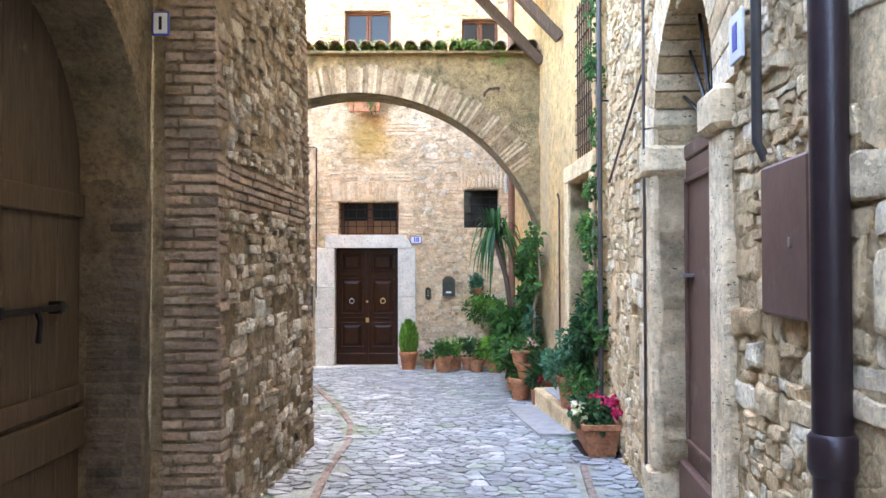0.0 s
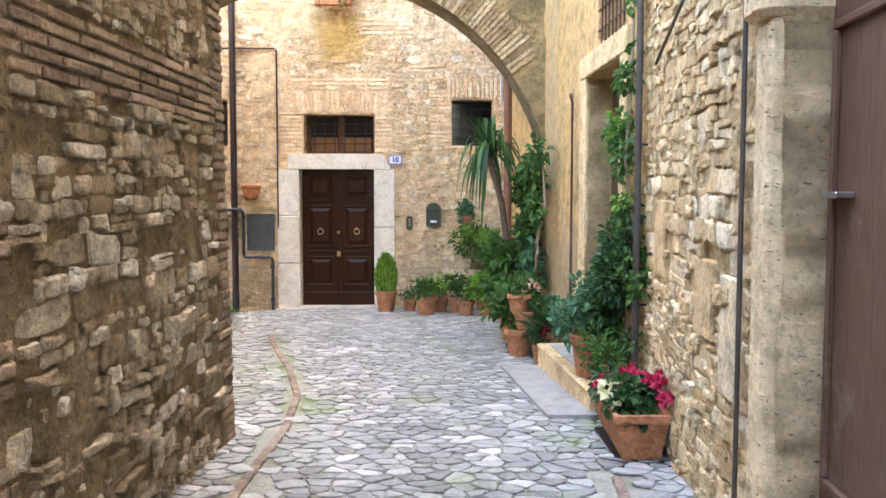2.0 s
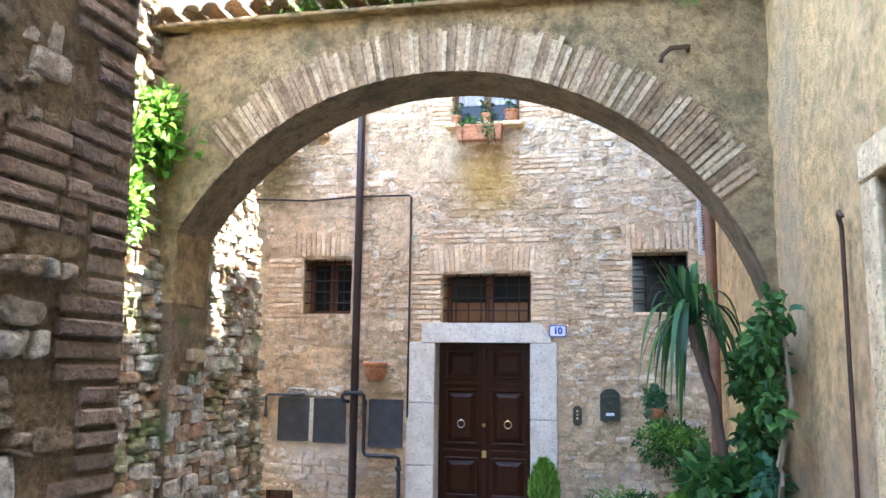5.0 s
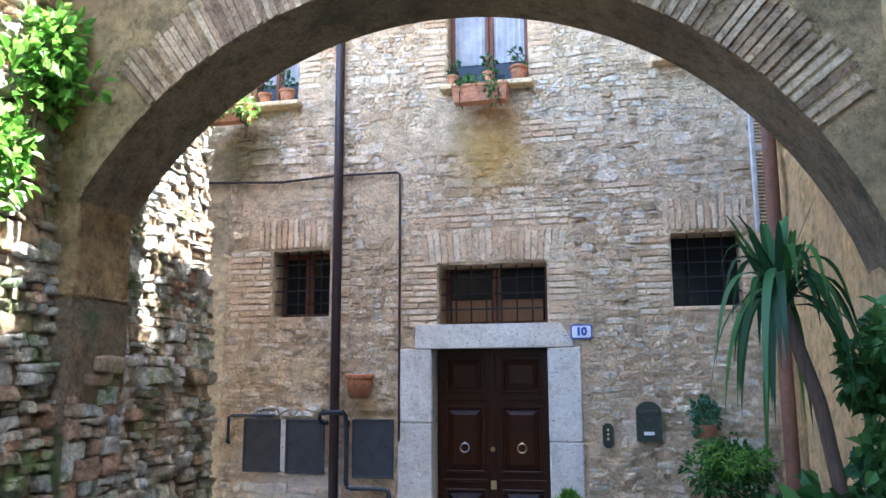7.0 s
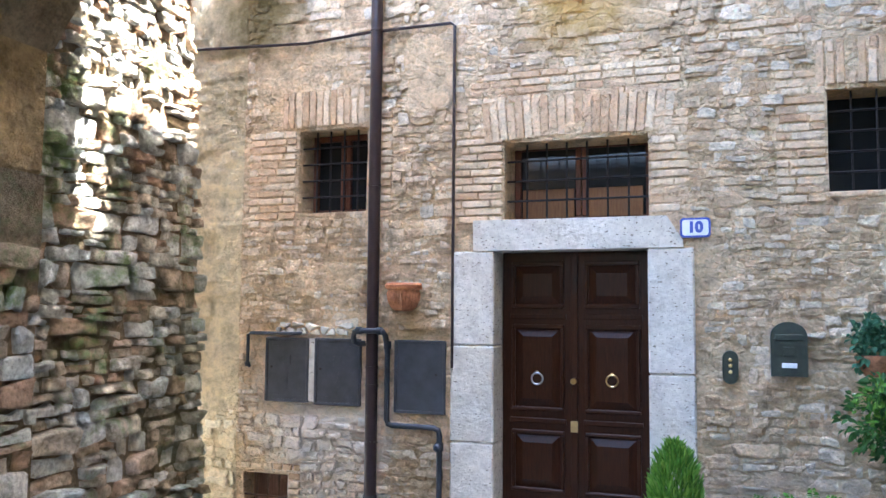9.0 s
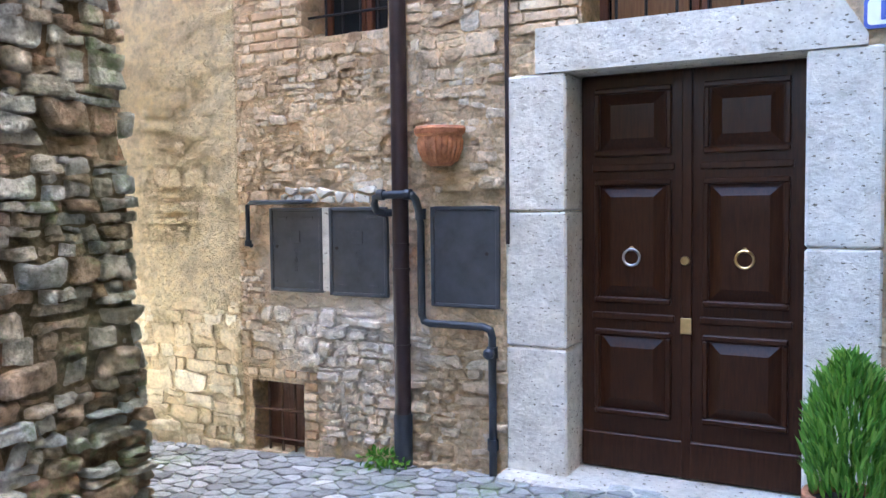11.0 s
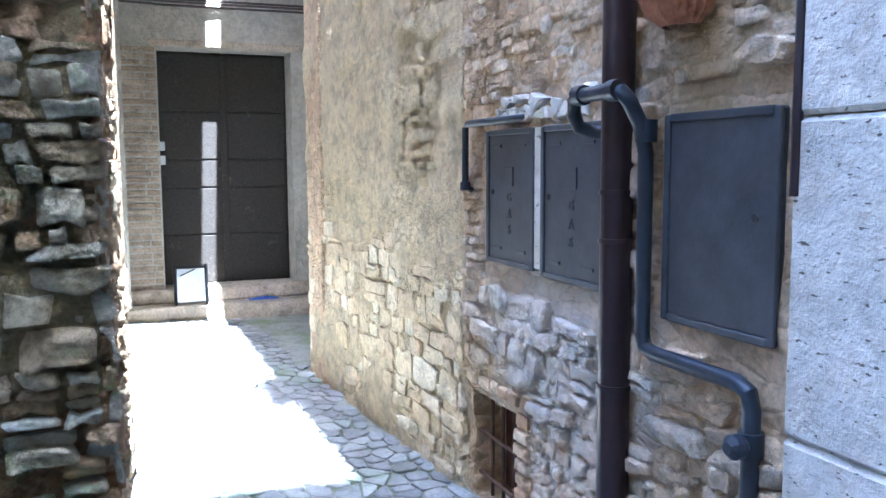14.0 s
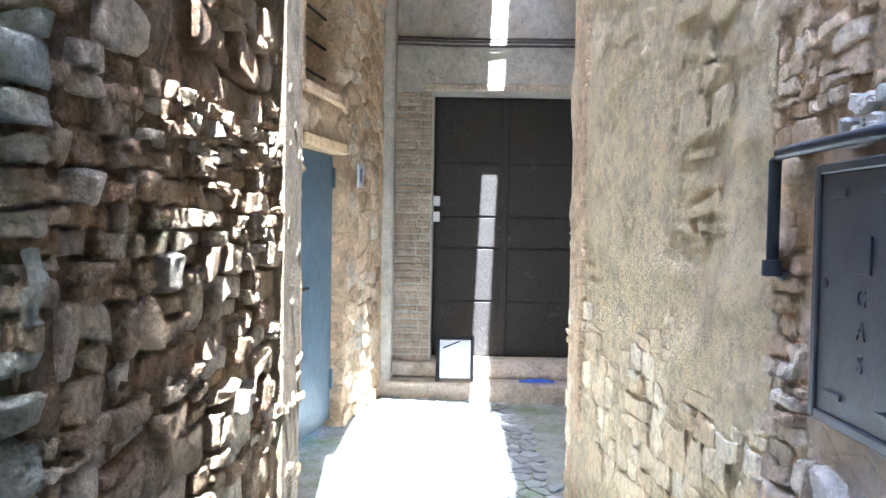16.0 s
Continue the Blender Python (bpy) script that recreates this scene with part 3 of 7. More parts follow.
# ---- ground ----
def ground_z(x, y):
    z = 0.031 * (14.2 - min(max(y, -6), 14.2))
    z -= 0.06 * min(max(-1.6 - x, 0), 2.9) * min(1, max(0, (y - 10) / 2.5)) + 0.008 * max(0, min(-4.5 - x, 4))
    return z
g = Geo()
xs = [-40, -20, -12] + [-10 + 0.25 * i for i in range(53)] + [6, 12, 25, 40]
ys = [-40, -20, -10] + [-6 + 0.25 * i for i in range(95)] + [22, 30, 45]
g.grid([[(x, y, ground_z(x, y) - 0.012 + 0.006 * noise.noise(Vector((x * 2, y * 2, 0)))) for x in xs] for y in ys])
ground = structure("ground", g, M_JOINT, "mossy grit ground between worn grey cobbles")

# ---- house with the numbered door, across the end of the lane ----
P_H = Plane((-4.1, 14.42), (1.6, 14.42))
HX = 4.1


def hx(a, b, c, d):
    return (a + HX, b + HX, c, d)


H_DOOR = hx(-1.96, -0.72, -0.3, 2.08)
H_TRAN = hx(-1.83, -0.78, 2.30, 2.88)
H_WL = hx(-3.58, -2.96, 2.41, 3.09)
H_WR = hx(0.37, 0.98, 2.42, 3.10)
H_GRATE = hx(-4.03, -3.62, -0.14, 0.31)
H_UM = hx(-1.73, -0.91, 4.68, 6.27)
H_UR = hx(0.34, 0.98, 4.78, 6.12)
H_UL = hx(-3.9, -3.35, 4.66, 6.2)
H_OPEN = [H_DOOR, H_TRAN, H_WL, H_WR, H_GRATE, H_UM, H_UR, H_UL]
wall_house = wall("wall_house", P_H, -0.6, 8.6, 0.5, H_OPEN, M_MORTAR_H, "house front of pale rubble, brick patches and ochre lime mortar", amp=0.015, fine_top=6.6)
P_W = Plane((-6.55, 14.27), (-4.1, 14.415))
wall_west = wall("wall_house_west", P_W, -0.6, 5.2, 0.5, [], M_RENDER_W, "low west part of the house front, ochre render over rubble", amp=0.026, step=0.06)
P_WE = Plane((-6.55, 17.0), (-6.55, 14.27))
wall_end = wall("wall_house_end", P_WE, -0.6, 5.2, 0.4, [], M_MORTAR_H, "end wall of the house, ochre render")

# brick work of the house front
H_FLAT = [hx(-3.74, -2.98, 3.11, 3.42), hx(0.3, 1.06, 3.12, 3.44)]
H_JAMB = [hx(-4.05, -3.6, 2.3, 3.1), hx(-2.95, -2.74, 2.35, 3.2), hx(-2.22, -1.84, 2.28, 3.05), hx(-0.77, -0.5, 2.32, 3.05), hx(0.05, 0.36, 2.35, 3.25), hx(0.99, 1.25, 2.35, 3.3),
          hx(-1.98, -1.74, 4.7, 6.3), hx(-0.9, -0.66, 4.7, 6.3), hx(-2.1, -0.55, 3.18, 3.42), hx(-1.0, -0.2, 4.05, 4.3), hx(-0.3, 0.3, 3.5, 3.62), hx(-3.34, -3.1, 4.7, 6.2)]
H_KEEP = [hx(-2.27, -0.45, -0.3, 2.33), hx(-1.98, -0.62, 2.88, 3.19)]
H_BOXES = [hx(-3.89, -2.95, 0.81, 1.45), hx(-2.74, -2.24, 0.78, 1.45), hx(-0.36, -0.16, 1.1, 1.42), hx(-4.08, -3.48, -0.2, 0.42)]


H_PATCH = [(HX - 3.3, 1.87, 0.32, 0.13), (HX - 2.45, 3.45, 0.2, 0.32), (HX - 0.95, 3.85, 0.34, 0.2)]


def house_free(u, v):
    if any(abs(u - q[0]) < q[2] * 0.9 and abs(v - q[1]) < q[3] * 0.85 for q in H_PATCH):
        return False
    if v > 1.5 and noise.noise(Vector((u * 1.1, v * 1.3, 4.0))) > 0.27:
        return False
    return not (inside(H_OPEN, u, v, 0.03) or inside(H_FLAT + H_JAMB + H_KEEP, u, v, 0.01) or inside(H_BOXES, u, v, 0.035) or v < -0.25)




def house_foot(u, v):
    """The foot of the front, where larger rubble lies bare."""
    return v < 1.45 + 0.45 * noise.noise(Vector((u * 1.4, v * 0.6, 2)))


rubble(wall_house, P_H, 0, 5.65, 0.9, 6.5, 0, 0, M_STONE_H, 11, lambda u, v: abs(u - 1.7) + abs(v - 1.0), lambda u, v: house_free(u, v) and not house_foot(u, v), gap=0.005, depth=0.012, skip=0.08, spread=(-0.1, 1.8), soft=(0.06, 0.26), rows=(0.035, 0.08))
rubble(wall_house, P_H, 0, 5.65, -0.2, 2.0, 0, 0, M_STONE_H, 15, lambda u, v: abs(u - 1.0) + 0.6 * abs(v - 0.6), lambda u, v: house_free(u, v) and house_foot(u, v), gap=0.006, depth=0.023, skip=0.05, spread=(0.1, 1.8), soft=(0.06, 0.28), rows=(0.035, 0.078))
bricks(wall_house, P_H, H_JAMB, M_BRICK_H, 12, lambda u, v: abs(u - 1.7) + abs(v - 1.6), long=0.22, high=0.06, joint=0.009, depth=0.01, most=160)
bricks(wall_house, P_H, H_FLAT, M_BRICK_H, 13, lambda u, v: u, long=0.29, high=0.062, upright=True)
rubble(wall_west, P_W, 0, P_W.len, -0.3, 1.4, 0, 0, M_STONE_W, 14, lambda u, v: abs(u - 2.4) + v, lambda u, v: v < 0.85 + 0.3 * noise.noise(Vector((u * 1.5, v, 0))), gap=0.004, depth=0.01, skip=0.04, spread=(0.0, 1.6), soft=(0.06, 0.24), rows=(0.055, 0.11))
rubble(wall_west, P_W, 0, P_W.len, 0.75, 4.0, 0, 0, M_RENDER_W, 18, lambda u, v: abs(u - 2.4) + v, lambda u, v: v > 0.95 + 0.3 * noise.noise(Vector((u * 1.5, v, 0))), gap=0.012, depth=0.008, skip=0.35, spread=(-1.0, 1.7), rows=(0.045, 0.11), most=150)



def patch(cu, cv, ru, rv, seed):
    """A thin, ragged patch of smooth plaster on the house front."""
    ring = []
    for k in range(36):
        t = 2 * math.pi * k / 36
        q = 1 + 0.3 * noise.noise(Vector((math.cos(t) * 1.6, math.sin(t) * 1.6, seed))) + 0.12 * noise.noise(Vector((math.cos(t) * 5, math.sin(t) * 5, seed)))
        e = (abs(math.cos(t)) ** 4 + abs(math.sin(t)) ** 4) ** -0.25
        ring.append((cu + ru * q * e * math.cos(t), cv + rv * q * e * math.sin(t)))
    inner = [(cu + (u - cu) * 0.94, cv + (v - cv) * 0.92) for u, v in ring]
    g = Geo().grid([[P_H(u, v, w) for u, v in r + r[:1]] for r, w in ((ring, -0.01), (ring, 0.012), (inner, 0.017))])
    g.poly([P_H(u, v, 0.017) for u, v in inner])
    part("plaster_patch", g, M_MORTAR_H, wall_house)


for n, q in enumerate(H_PATCH):
    patch(*q, 3.7 + 5 * n)
rubble(wall_house, P_H, HX - 3.75, HX - 3.05, 1.42, 1.53, 0.085, 0.055, M_TRAVERTINE, 16, lambda u, v: u, None, gap=0.008, depth=0.022)

# segmental brick arch over the transom
rng = random.Random(5)
g = Geo()
pcs = []
for i in range(22):
    u = -1.98 + HX + 1.36 * (i + 0.5) / 22
    k = (u - HX + 1.3) / 0.68
    v0 = 2.885 + 0.035 * (1 - k * k)
    a = -0.12 * k
    x0, x1, t = -0.026, 0.026, 0.3 * rng.uniform(0.9, 1.08)
    q = [(x0, 0), (x1, 0), (x1, t), (x0, t)]
    q = [(u + x * math.cos(a) - y * math.sin(a), v0 + x * math.sin(a) + y * math.cos(a)) for x, y in q]
    d = 0.012 * rng.uniform(0.6, 1.5)
    v = [(x, y, -0.01) for x, y in q] + [(x, y, d) for x, y in q]
    pcs.append(((u, v0), v, [(k2, (k2 + 1) % 4, (k2 + 1) % 4 + 4, k2 + 4) for k2 in range(4)] + [(4, 5, 6, 7)]))
lay(wall_house, "brick", pcs, P_H, M_BRICK_H, lambda u, v: u)

# roof, sides and rooms that close the house
g = Geo().box((-4.55, 14.32, 8.6), (2.2, 22, 8.8), 0.01)
structure("roof_house", g, M_TILE, "tiled roof slab of the house")
g = Geo().box((-6.6, 14.26, 5.2), (-4.5, 17.2, 5.35), 0.01)
structure("roof_house_west", g, M_TILE, "low tiled roof of the west part")
g = Geo().box((-4.5, 14.4, 5.2), (-4.4, 17, 8.6), 0.005).box((-4.4, 14.95, -0.5), (-4.3, 17, 8.6), 0.005).box((-4.5, 17, -0.5), (2.2, 17.2, 8.6), 0.005)
structure("wall_house_back", g, M_MORTAR_H, "closing walls of the house")
g = Geo().box((-3.9, 14.92, 3.6), (1.5, 17, 3.75), 0.005).box((-3.9, 16.6, -0.5), (1.5, 16.7, 8.6), 0.005)
structure("floor_house", g, M_DARK, "rooms inside the house, coloured near-black for shade")

# ---- arch that spans the lane ----
AX, AR, ACROWN = -1.15, 2.55, 4.08      # middle of the curve, its radius and the height of its crown
AL, ARR = -3.33, 1.31                    # left and right foot
A0, A1, ATOP = 11.0, 11.6, 4.58


def soffit(t):
    """The inner curve of the arch, from its left foot (0) to its right (1)."""
    x = AL + (ARR - AL) * t
    return x, ACROWN - AR + math.sqrt(AR * AR - (x - AX) ** 2)


N = 48
g = Geo()
for y, flip in ((A0, 1), (A1, 0)):
    rows = []
    for i in range(N + 1):
        x, z = soffit(i / N)
        rows.append([(x, y, z + (ATOP - z) * k / 6) for k in range(7)])
    g.grid(rows)
spandrel = structure("arch_wall", g, M_PLASTER_ARCH, "plastered wall over the arch across the lane")
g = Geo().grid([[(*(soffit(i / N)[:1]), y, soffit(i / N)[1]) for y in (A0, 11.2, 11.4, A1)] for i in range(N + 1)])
structure("arch_soffit", g, M_SOFFIT, "dark underside of the arch")
g = Geo().grid([[(-3.7, A0, ATOP), (1.4, A0, ATOP)], [(-3.7, A1, ATOP), (1.4, A1, ATOP)]])
g.box((-3.8, A0 + 0.01, 2.25), (AL, A1 - 0.01, ATOP - 0.01), 0.02)
structure("arch_abutment", g, M_PLASTER_ARCH, "plastered ends of the arch")
rng = random.Random(8)
pcs = []
for i in range(118):
    t = 0.1 + 0.89 * (i + 0.5) / 118
    x, z = soffit(t)
    xa, za = soffit(t - 0.003)
    xb, zb = soffit(t + 0.003)
    tx, tz = xb - xa, zb - za
    ln = math.hypot(tx, tz)
    tx, tz = tx / ln, tz / ln
    nx, nz = -tz, tx
    hh = 0.37 * rng.uniform(0.85, 1.05)
    hw = 0.017
    q = [(x - tx * hw, z - tz * hw), (x + tx * hw, z + tz * hw), (x + tx * hw * 1.15 + nx * hh, z + tz * hw * 1.15 + nz * hh), (x - tx * hw * 1.15 + nx * hh, z - tz * hw * 1.15 + nz * hh)]
    d = 0.018 * rng.uniform(0.3, 1.4)
    if rng.random() < 0.12 or x + nx * hh > 1.28:
        continue
    v = [(a, b, -0.01) for a, b in q] + [(a, b, d) for a, b in q]
    pcs.append(((x, z), v, [(k, (k + 1) % 4, (k + 1) % 4 + 4, k + 4) for k in range(4)] + [(4, 5, 6, 7)]))
lay(spandrel, "brick", pcs, lambda u, v, w: Vector((u, A0 - w, v)), M_ARCH_BRICK, lambda u, v: u)

P_PIER = Plane((AL + 0.0, A0 + 0.01), (AL + 0.0, A1 - 0.01))
wall_pier = wall("wall_pier", P_PIER, -0.3, 2.25, 0.4, [], M_MORTAR_R, "rubble pier under the left foot of the arch", amp=0.012)
rubble(wall_pier, P_PIER, 0.0, P_PIER.len, -0.1, 2.3, 0.16, 0.085, M_STONE_R, 19, lambda u, v: v, lambda u, v: v < 1.7 + 0.5 * noise.noise(Vector((u * 4, v * 3, 1))), gap=0.006, depth=0.022, soft=(0.04, 0.2), rows=(0.06, 0.13))

# ---- left house at the start ----
LEAN_L = 0.02
P_L1 = Plane((-1.55, -12.0), (-1.55, 4.35))
L_ARCH = (14.48, 16.28, -0.2, 3.06)     # the arched gateway's opening along this wall
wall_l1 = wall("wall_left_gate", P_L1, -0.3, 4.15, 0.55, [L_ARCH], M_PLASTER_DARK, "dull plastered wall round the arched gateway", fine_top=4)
P_L2 = Plane((-1.55, 4.35), (-1.2, 4.37), LEAN_L, 0, -LEAN_L)
wall_l2 = wall("wall_left_return", P_L2, -0.3, 4.15, 0.3, [], M_MORTAR_L, "brick return of the left house", amp=0.004)
P_L3 = Plane((-1.2, 4.37), (-1.1, 7.0), LEAN_L, LEAN_L, 0)
wall_l3 = wall("wall_left", P_L3, -0.3, 4.15, 0.3, [], M_MORTAR_L, "rubble wall of the left house with brick corners and a brick band", amp=0.015, fine_top=4.5)
P_L4 = Plane((-1.1, 7.0), (-3.75, 7.2), 0, LEAN_L, 0)
wall_l4 = wall("wall_left_back", P_L4, -0.3, 4.15, 0.3, [], M_MORTAR_L, "rear face of the left house", amp=0.004)
structure("roof_left", Geo().box((-8, -13, 4.15), (-1.08, 7.12, 4.25), 0.02), M_TILE, "roof slab of the left house")



def l_edge(u, v):
    return (0.16 + 0.1 * (int(v / 0.19) % 2), 2.46 - 0.1 * (int(v / 0.23) % 2))


def left_free(u, v):
    a, b = l_edge(u, v)
    return a + 0.06 < u < b - 0.06 and not 2.07 < v < 2.36


rubble(wall_l3, P_L3, 0.05, 2.6, 0.2, 4.6, 0, 0, M_STONE_L, 21, lambda u, v: abs(v - 1.5) + 0.3 * u, left_free, gap=0.006, depth=0.017, skip=0.06, spread=(0.0, 1.8), soft=(0.08, 0.32), rows=(0.04, 0.09))
rows = []
for k in range(24):
    v = 0.1 + 0.19 * k
    rows += [(0.0, l_edge(0, v + 0.01)[0], v, v + 0.19)]
for k in range(20):
    v = 0.1 + 0.23 * k
    rows += [(l_edge(0, v + 0.01)[1], 2.63, v, v + 0.23)]
bricks(wall_l3, P_L3, rows + [(0.2, 2.46, 2.08, 2.35)], M_BRICK_L, 22, lambda u, v: abs(v - 1.6), high=0.06, depth=0.013, joint=0.012)
bricks(wall_l2, P_L2, [(0.06, 0.4, 0.1, 4.4)], M_BRICK_L, 23, lambda u, v: abs(v - 1.6), high=0.06, depth=0.013, joint=0.012)
bricks(wall_l4, P_L4, [(0.0, 0.25, 0.1, 4.4)], M_BRICK_L, 24, lambda u, v: abs(v - 1.6), high=0.065, most=60)

# ---- rough wall past the arch, and the side alley ----
LEAN_R = 0.055
P_R1 = Plane((-3.34, 7.2), (-3.38, 12.97), LEAN_R, 0, -0.01)
wall_r1 = wall("wall_rough", P_R1, -0.4, 4.9, 0.5, [], M_MORTAR_R, "rough mossy rubble wall with deep joints", amp=0.03)
P_R2 = Plane((-3.38, 12.97), (-5.35, 13.02), 0.01, LEAN_R, 0)
wall_r2 = wall("wall_rough_alley", P_R2, -0.4, 4.9, 0.4, [], M_MORTAR_R2, "rough rubble wall along the side alley", amp=0.03)
P_R3 = Plane((-5.35, 13.05), (-5.35, 12.4))
wall("wall_rough_end", P_R3, -0.4, 4.9, 0.3, [], M_MORTAR_R, "end of the rough wall", amp=0.01)
rubble(wall_r1, P_R1, 2.4, 5.82, -0.2, 4.9, 0, 0, M_STONE_R, 31, lambda u, v: (5.8 - u) + 0.5 * abs(v - 1.2), None, gap=0.005, depth=0.036, spread=(0.25, 1.9), soft=(0.05, 0.22), skip=0.02, rows=(0.04, 0.095))
rubble(wall_r2, P_R2, -0.02, 2.0, -0.3, 4.4, 0, 0, M_STONE_R2, 32, lambda u, v: u + 0.5 * abs(v - 1.2), None, gap=0.004, depth=0.026, spread=(0.2, 1.8), soft=(0.05, 0.22), skip=0.02, rows=(0.04, 0.09))
P_B = Plane((-5.35, 12.52), (-9.3, 13.08))
B_DOOR = (1.62, 2.5, -0.3, 1.8)
B_WIN = (1.66, 2.35, 2.1, 3.0)
wall_b = wall("wall_alley", P_B, -0.5, 7.0, 0.4, [B_DOOR, B_WIN], M_MORTAR_H, "pale rubble wall with a small blue door", amp=0.012)
rubble(wall_b, P_B, 0.0, 3.6, -0.3, 3.4, 0.2, 0.12, M_STONE_H, 33, lambda u, v: abs(u - 2), lambda u, v: not inside([B_DOOR, B_WIN], u, v, 0.12), depth=0.014, most=200)
P_E = Plane((-9.25, 13.0), (-9.25, 16.0))
E_DOOR = (0.44, 1.72, -0.5, 2.4)
wall_e = wall("wall_alley_end", P_E, -0.5, 7.0, 0.35, [E_DOOR], M_PLASTER_G, "plastered wall round the dark double door", amp=0.012)
structure("wall_alley_far", Geo().box((-9.6, 15.9, -0.5), (-6.5, 16.2, 7), 0.01), M_PLASTER_G, "far wall of the alley's end")
structure("wall_alley_room", Geo().box((-12, 12, -0.5), (-11.8, 17, 7), 0.01).box((-12, 16.9, -0.5), (-9.5, 17.1, 7), 0.01).box((-12, 11.9, -0.5), (-9.6, 12, 7), 0.01).box((-12, 12, 7), (-9.2, 17, 7.1), 0.01), M_DARK, "room behind the double door, coloured near-black for shade")
# unseen slabs, added to shape the sun stripe and shade the blue door's wall
structure("roof_alley_eave", Geo().box((-9.6, 12.0, 4.0), (-6.95, 13.96, 4.12), 0.01), M_TILE, "unseen slab over the alley that narrows the sun stripe")
structure("roof_alley_gutter", Geo().box((-6.94, 12.0, 4.0), (-5.3, 13.1, 4.12), 0.01), M_TILE, "unseen slab that keeps sun off the alley wall")
structure("roof_alley_eave_house", Geo().box((-9.6, 14.11, 4.3), (-6.5, 16.2, 4.42), 0.01), M_TILE, "unseen slab bounding the sun stripe at the alley's end")
structure("roof_rough", Geo().box((-9.6, 7.3, 4.9), (-3.75, 12.9, 5.0), 0.01), M_TILE, "roof slab behind the rough wall")

# ---- right house ----
P_A = Plane((1.478, 7.35), (1.066, 2.2))


def ua(y):
    return (7.35 - y) / 5.15 * P_A.len


R_PORT = (ua(4.83), ua(3.44), -0.2, 3.1)
wall_a = wall("wall_right", P_A, -0.3, 12.6, 0.5, [R_PORT], M_MORTAR_A, "sandy rubble wall of the right house", amp=0.018, fine_top=4.5)
P_A2 = Plane((1.066, 2.2), (0.95, -12.0))
wall_a2 = wall("wall_right_start", P_A2, -0.3, 12.6, 0.5, [], M_MORTAR_A, "sandy rubble wall of the right house", fine_top=4.5)
P_Bw = Plane((1.2, 14.4), (1.42, 7.35))


def ub(y):
    return (14.4 - y) / 7.05 * P_Bw.len


R_DOOR = (ub(8.86), ub(7.75), -0.2, 2.64)
R_WIN = (ub(8.45), ub(7.7), 2.86, 4.4)
wall_b2 = wall("wall_right_plaster", P_Bw, -0.3, 12.6, 0.55, [R_DOOR, R_WIN], M_PLASTER, "yellow ochre plastered wall with a stone-framed doorway", amp=0.02, fine_top=5.2)
structure("roof_right", Geo().box((1.2, -6, 12.6), (7, 14.6, 12.8), 0.01).box((4.0, -6, -0.5), (4.2, 14.6, 12.6), 0.01).box((1.3, 14.4, -0.5), (4.2, 14.6, 12.6), 0.01), M_TILE, "tiled roof and rear wall of the right house")
# unseen block, added to hold the sun off the rough wall's far end
structure("roof_chimney", Geo().box((1.2, 12.55, 12.8), (1.9, 13.5, 13.53), 0.02), M_TILE, "unseen block on the right house roof that shades the rough wall")
# added out of view; low and far back so that skylight still enters
structure("wall_start", Geo().box((-2.2, -12.2, -0.3), (1.6, -12.0, 4), 0.01), M_MORTAR_A, "added unseen wall that closes the lane behind")
structure("floor_right_room", Geo().box((1.9, 2, -0.4), (3.9, 14, -0.2), 0.01).box((2.2, 2.2, -0.2), (2.3, 13.8, 4.5), 0.01), M_DARK, "inside of the right house, coloured near-black for shade")


R_BLOCKS = [(0.38, 0.66, 1.22, 1.66), (1.4, 1.72, 1.04, 1.4), (1.85, 2.1, 0.86, 1.36)]


def right_free(u, v):
    if inside(R_BLOCKS, u, v, 0.03):
        return False
    mid = (R_PORT[0] + R_PORT[1]) / 2
    return not ((R_PORT[0] - 0.2 < u < R_PORT[1] + 0.3 and v < 2.5) or math.hypot(u - mid, v - 2.46) < 1.06)


rubble(wall_a, P_A, 0.02, P_A.len, 0.1, 4.4, 0, 0, M_STONE_A, 41, lambda u, v: abs(u - 2.0) * 0.5 + abs(v - 1.5), right_free, gap=0.005, depth=0.014, skip=0.05, spread=(0.1, 1.8), soft=(0.06, 0.26), rows=(0.035, 0.08))
rubble(wall_a2, P_A2, 0.0, 2.0, 0.1, 4.4, 0.3, 0.22, M_STONE_A, 42, lambda u, v: u, None, gap=0.006, depth=0.012, most=300, spread=(0.1, 1.3), soft=(0.06, 0.2), rows=(0.07, 0.16))

# ---- cobbles ----


GUTTERS = [[(-0.72, 3.6), (-0.8, 4.8), (-0.85, 6.0), (-0.83, 7.2), (-0.92, 8.2), (-1.2, 9.4), (-1.5, 10.4), (-1.75, 11.4)], [(0.86, 3.9), (0.95, 5.2), (1.05, 6.2)]]


def gutter_points(step):
    """Places and turns of the bricks along each gutter."""
    for path in GUTTERS:
        for a, b in zip(path, path[1:]):
            ln = math.hypot(b[0] - a[0], b[1] - a[1])
            n = max(1, round(ln / step))
            for k in range(n):
                t = (k + 0.5) / n
                yield a[0] + (b[0] - a[0]) * t, a[1] + (b[1] - a[1]) * t, math.atan2(b[1] - a[1], b[0] - a[0]), ln / n


GUT = list(gutter_points(0.1))


def paved(x, y):
    if any(abs(x - q[0]) < 0.085 and abs(y - q[1]) < 0.07 for q in GUT):
        return False
    if y < 7.3:
        return -1.58 < x < 1.45 and y > 0.3 and not (y > 4.4 and x < -1.16)
    if x < -3.3:
        return 13.02 < y < 14.4 - 0.06 * max(0, -4.1 - x) and x > -8.9
    return -3.3 < x < 1.38 and y < 14.36


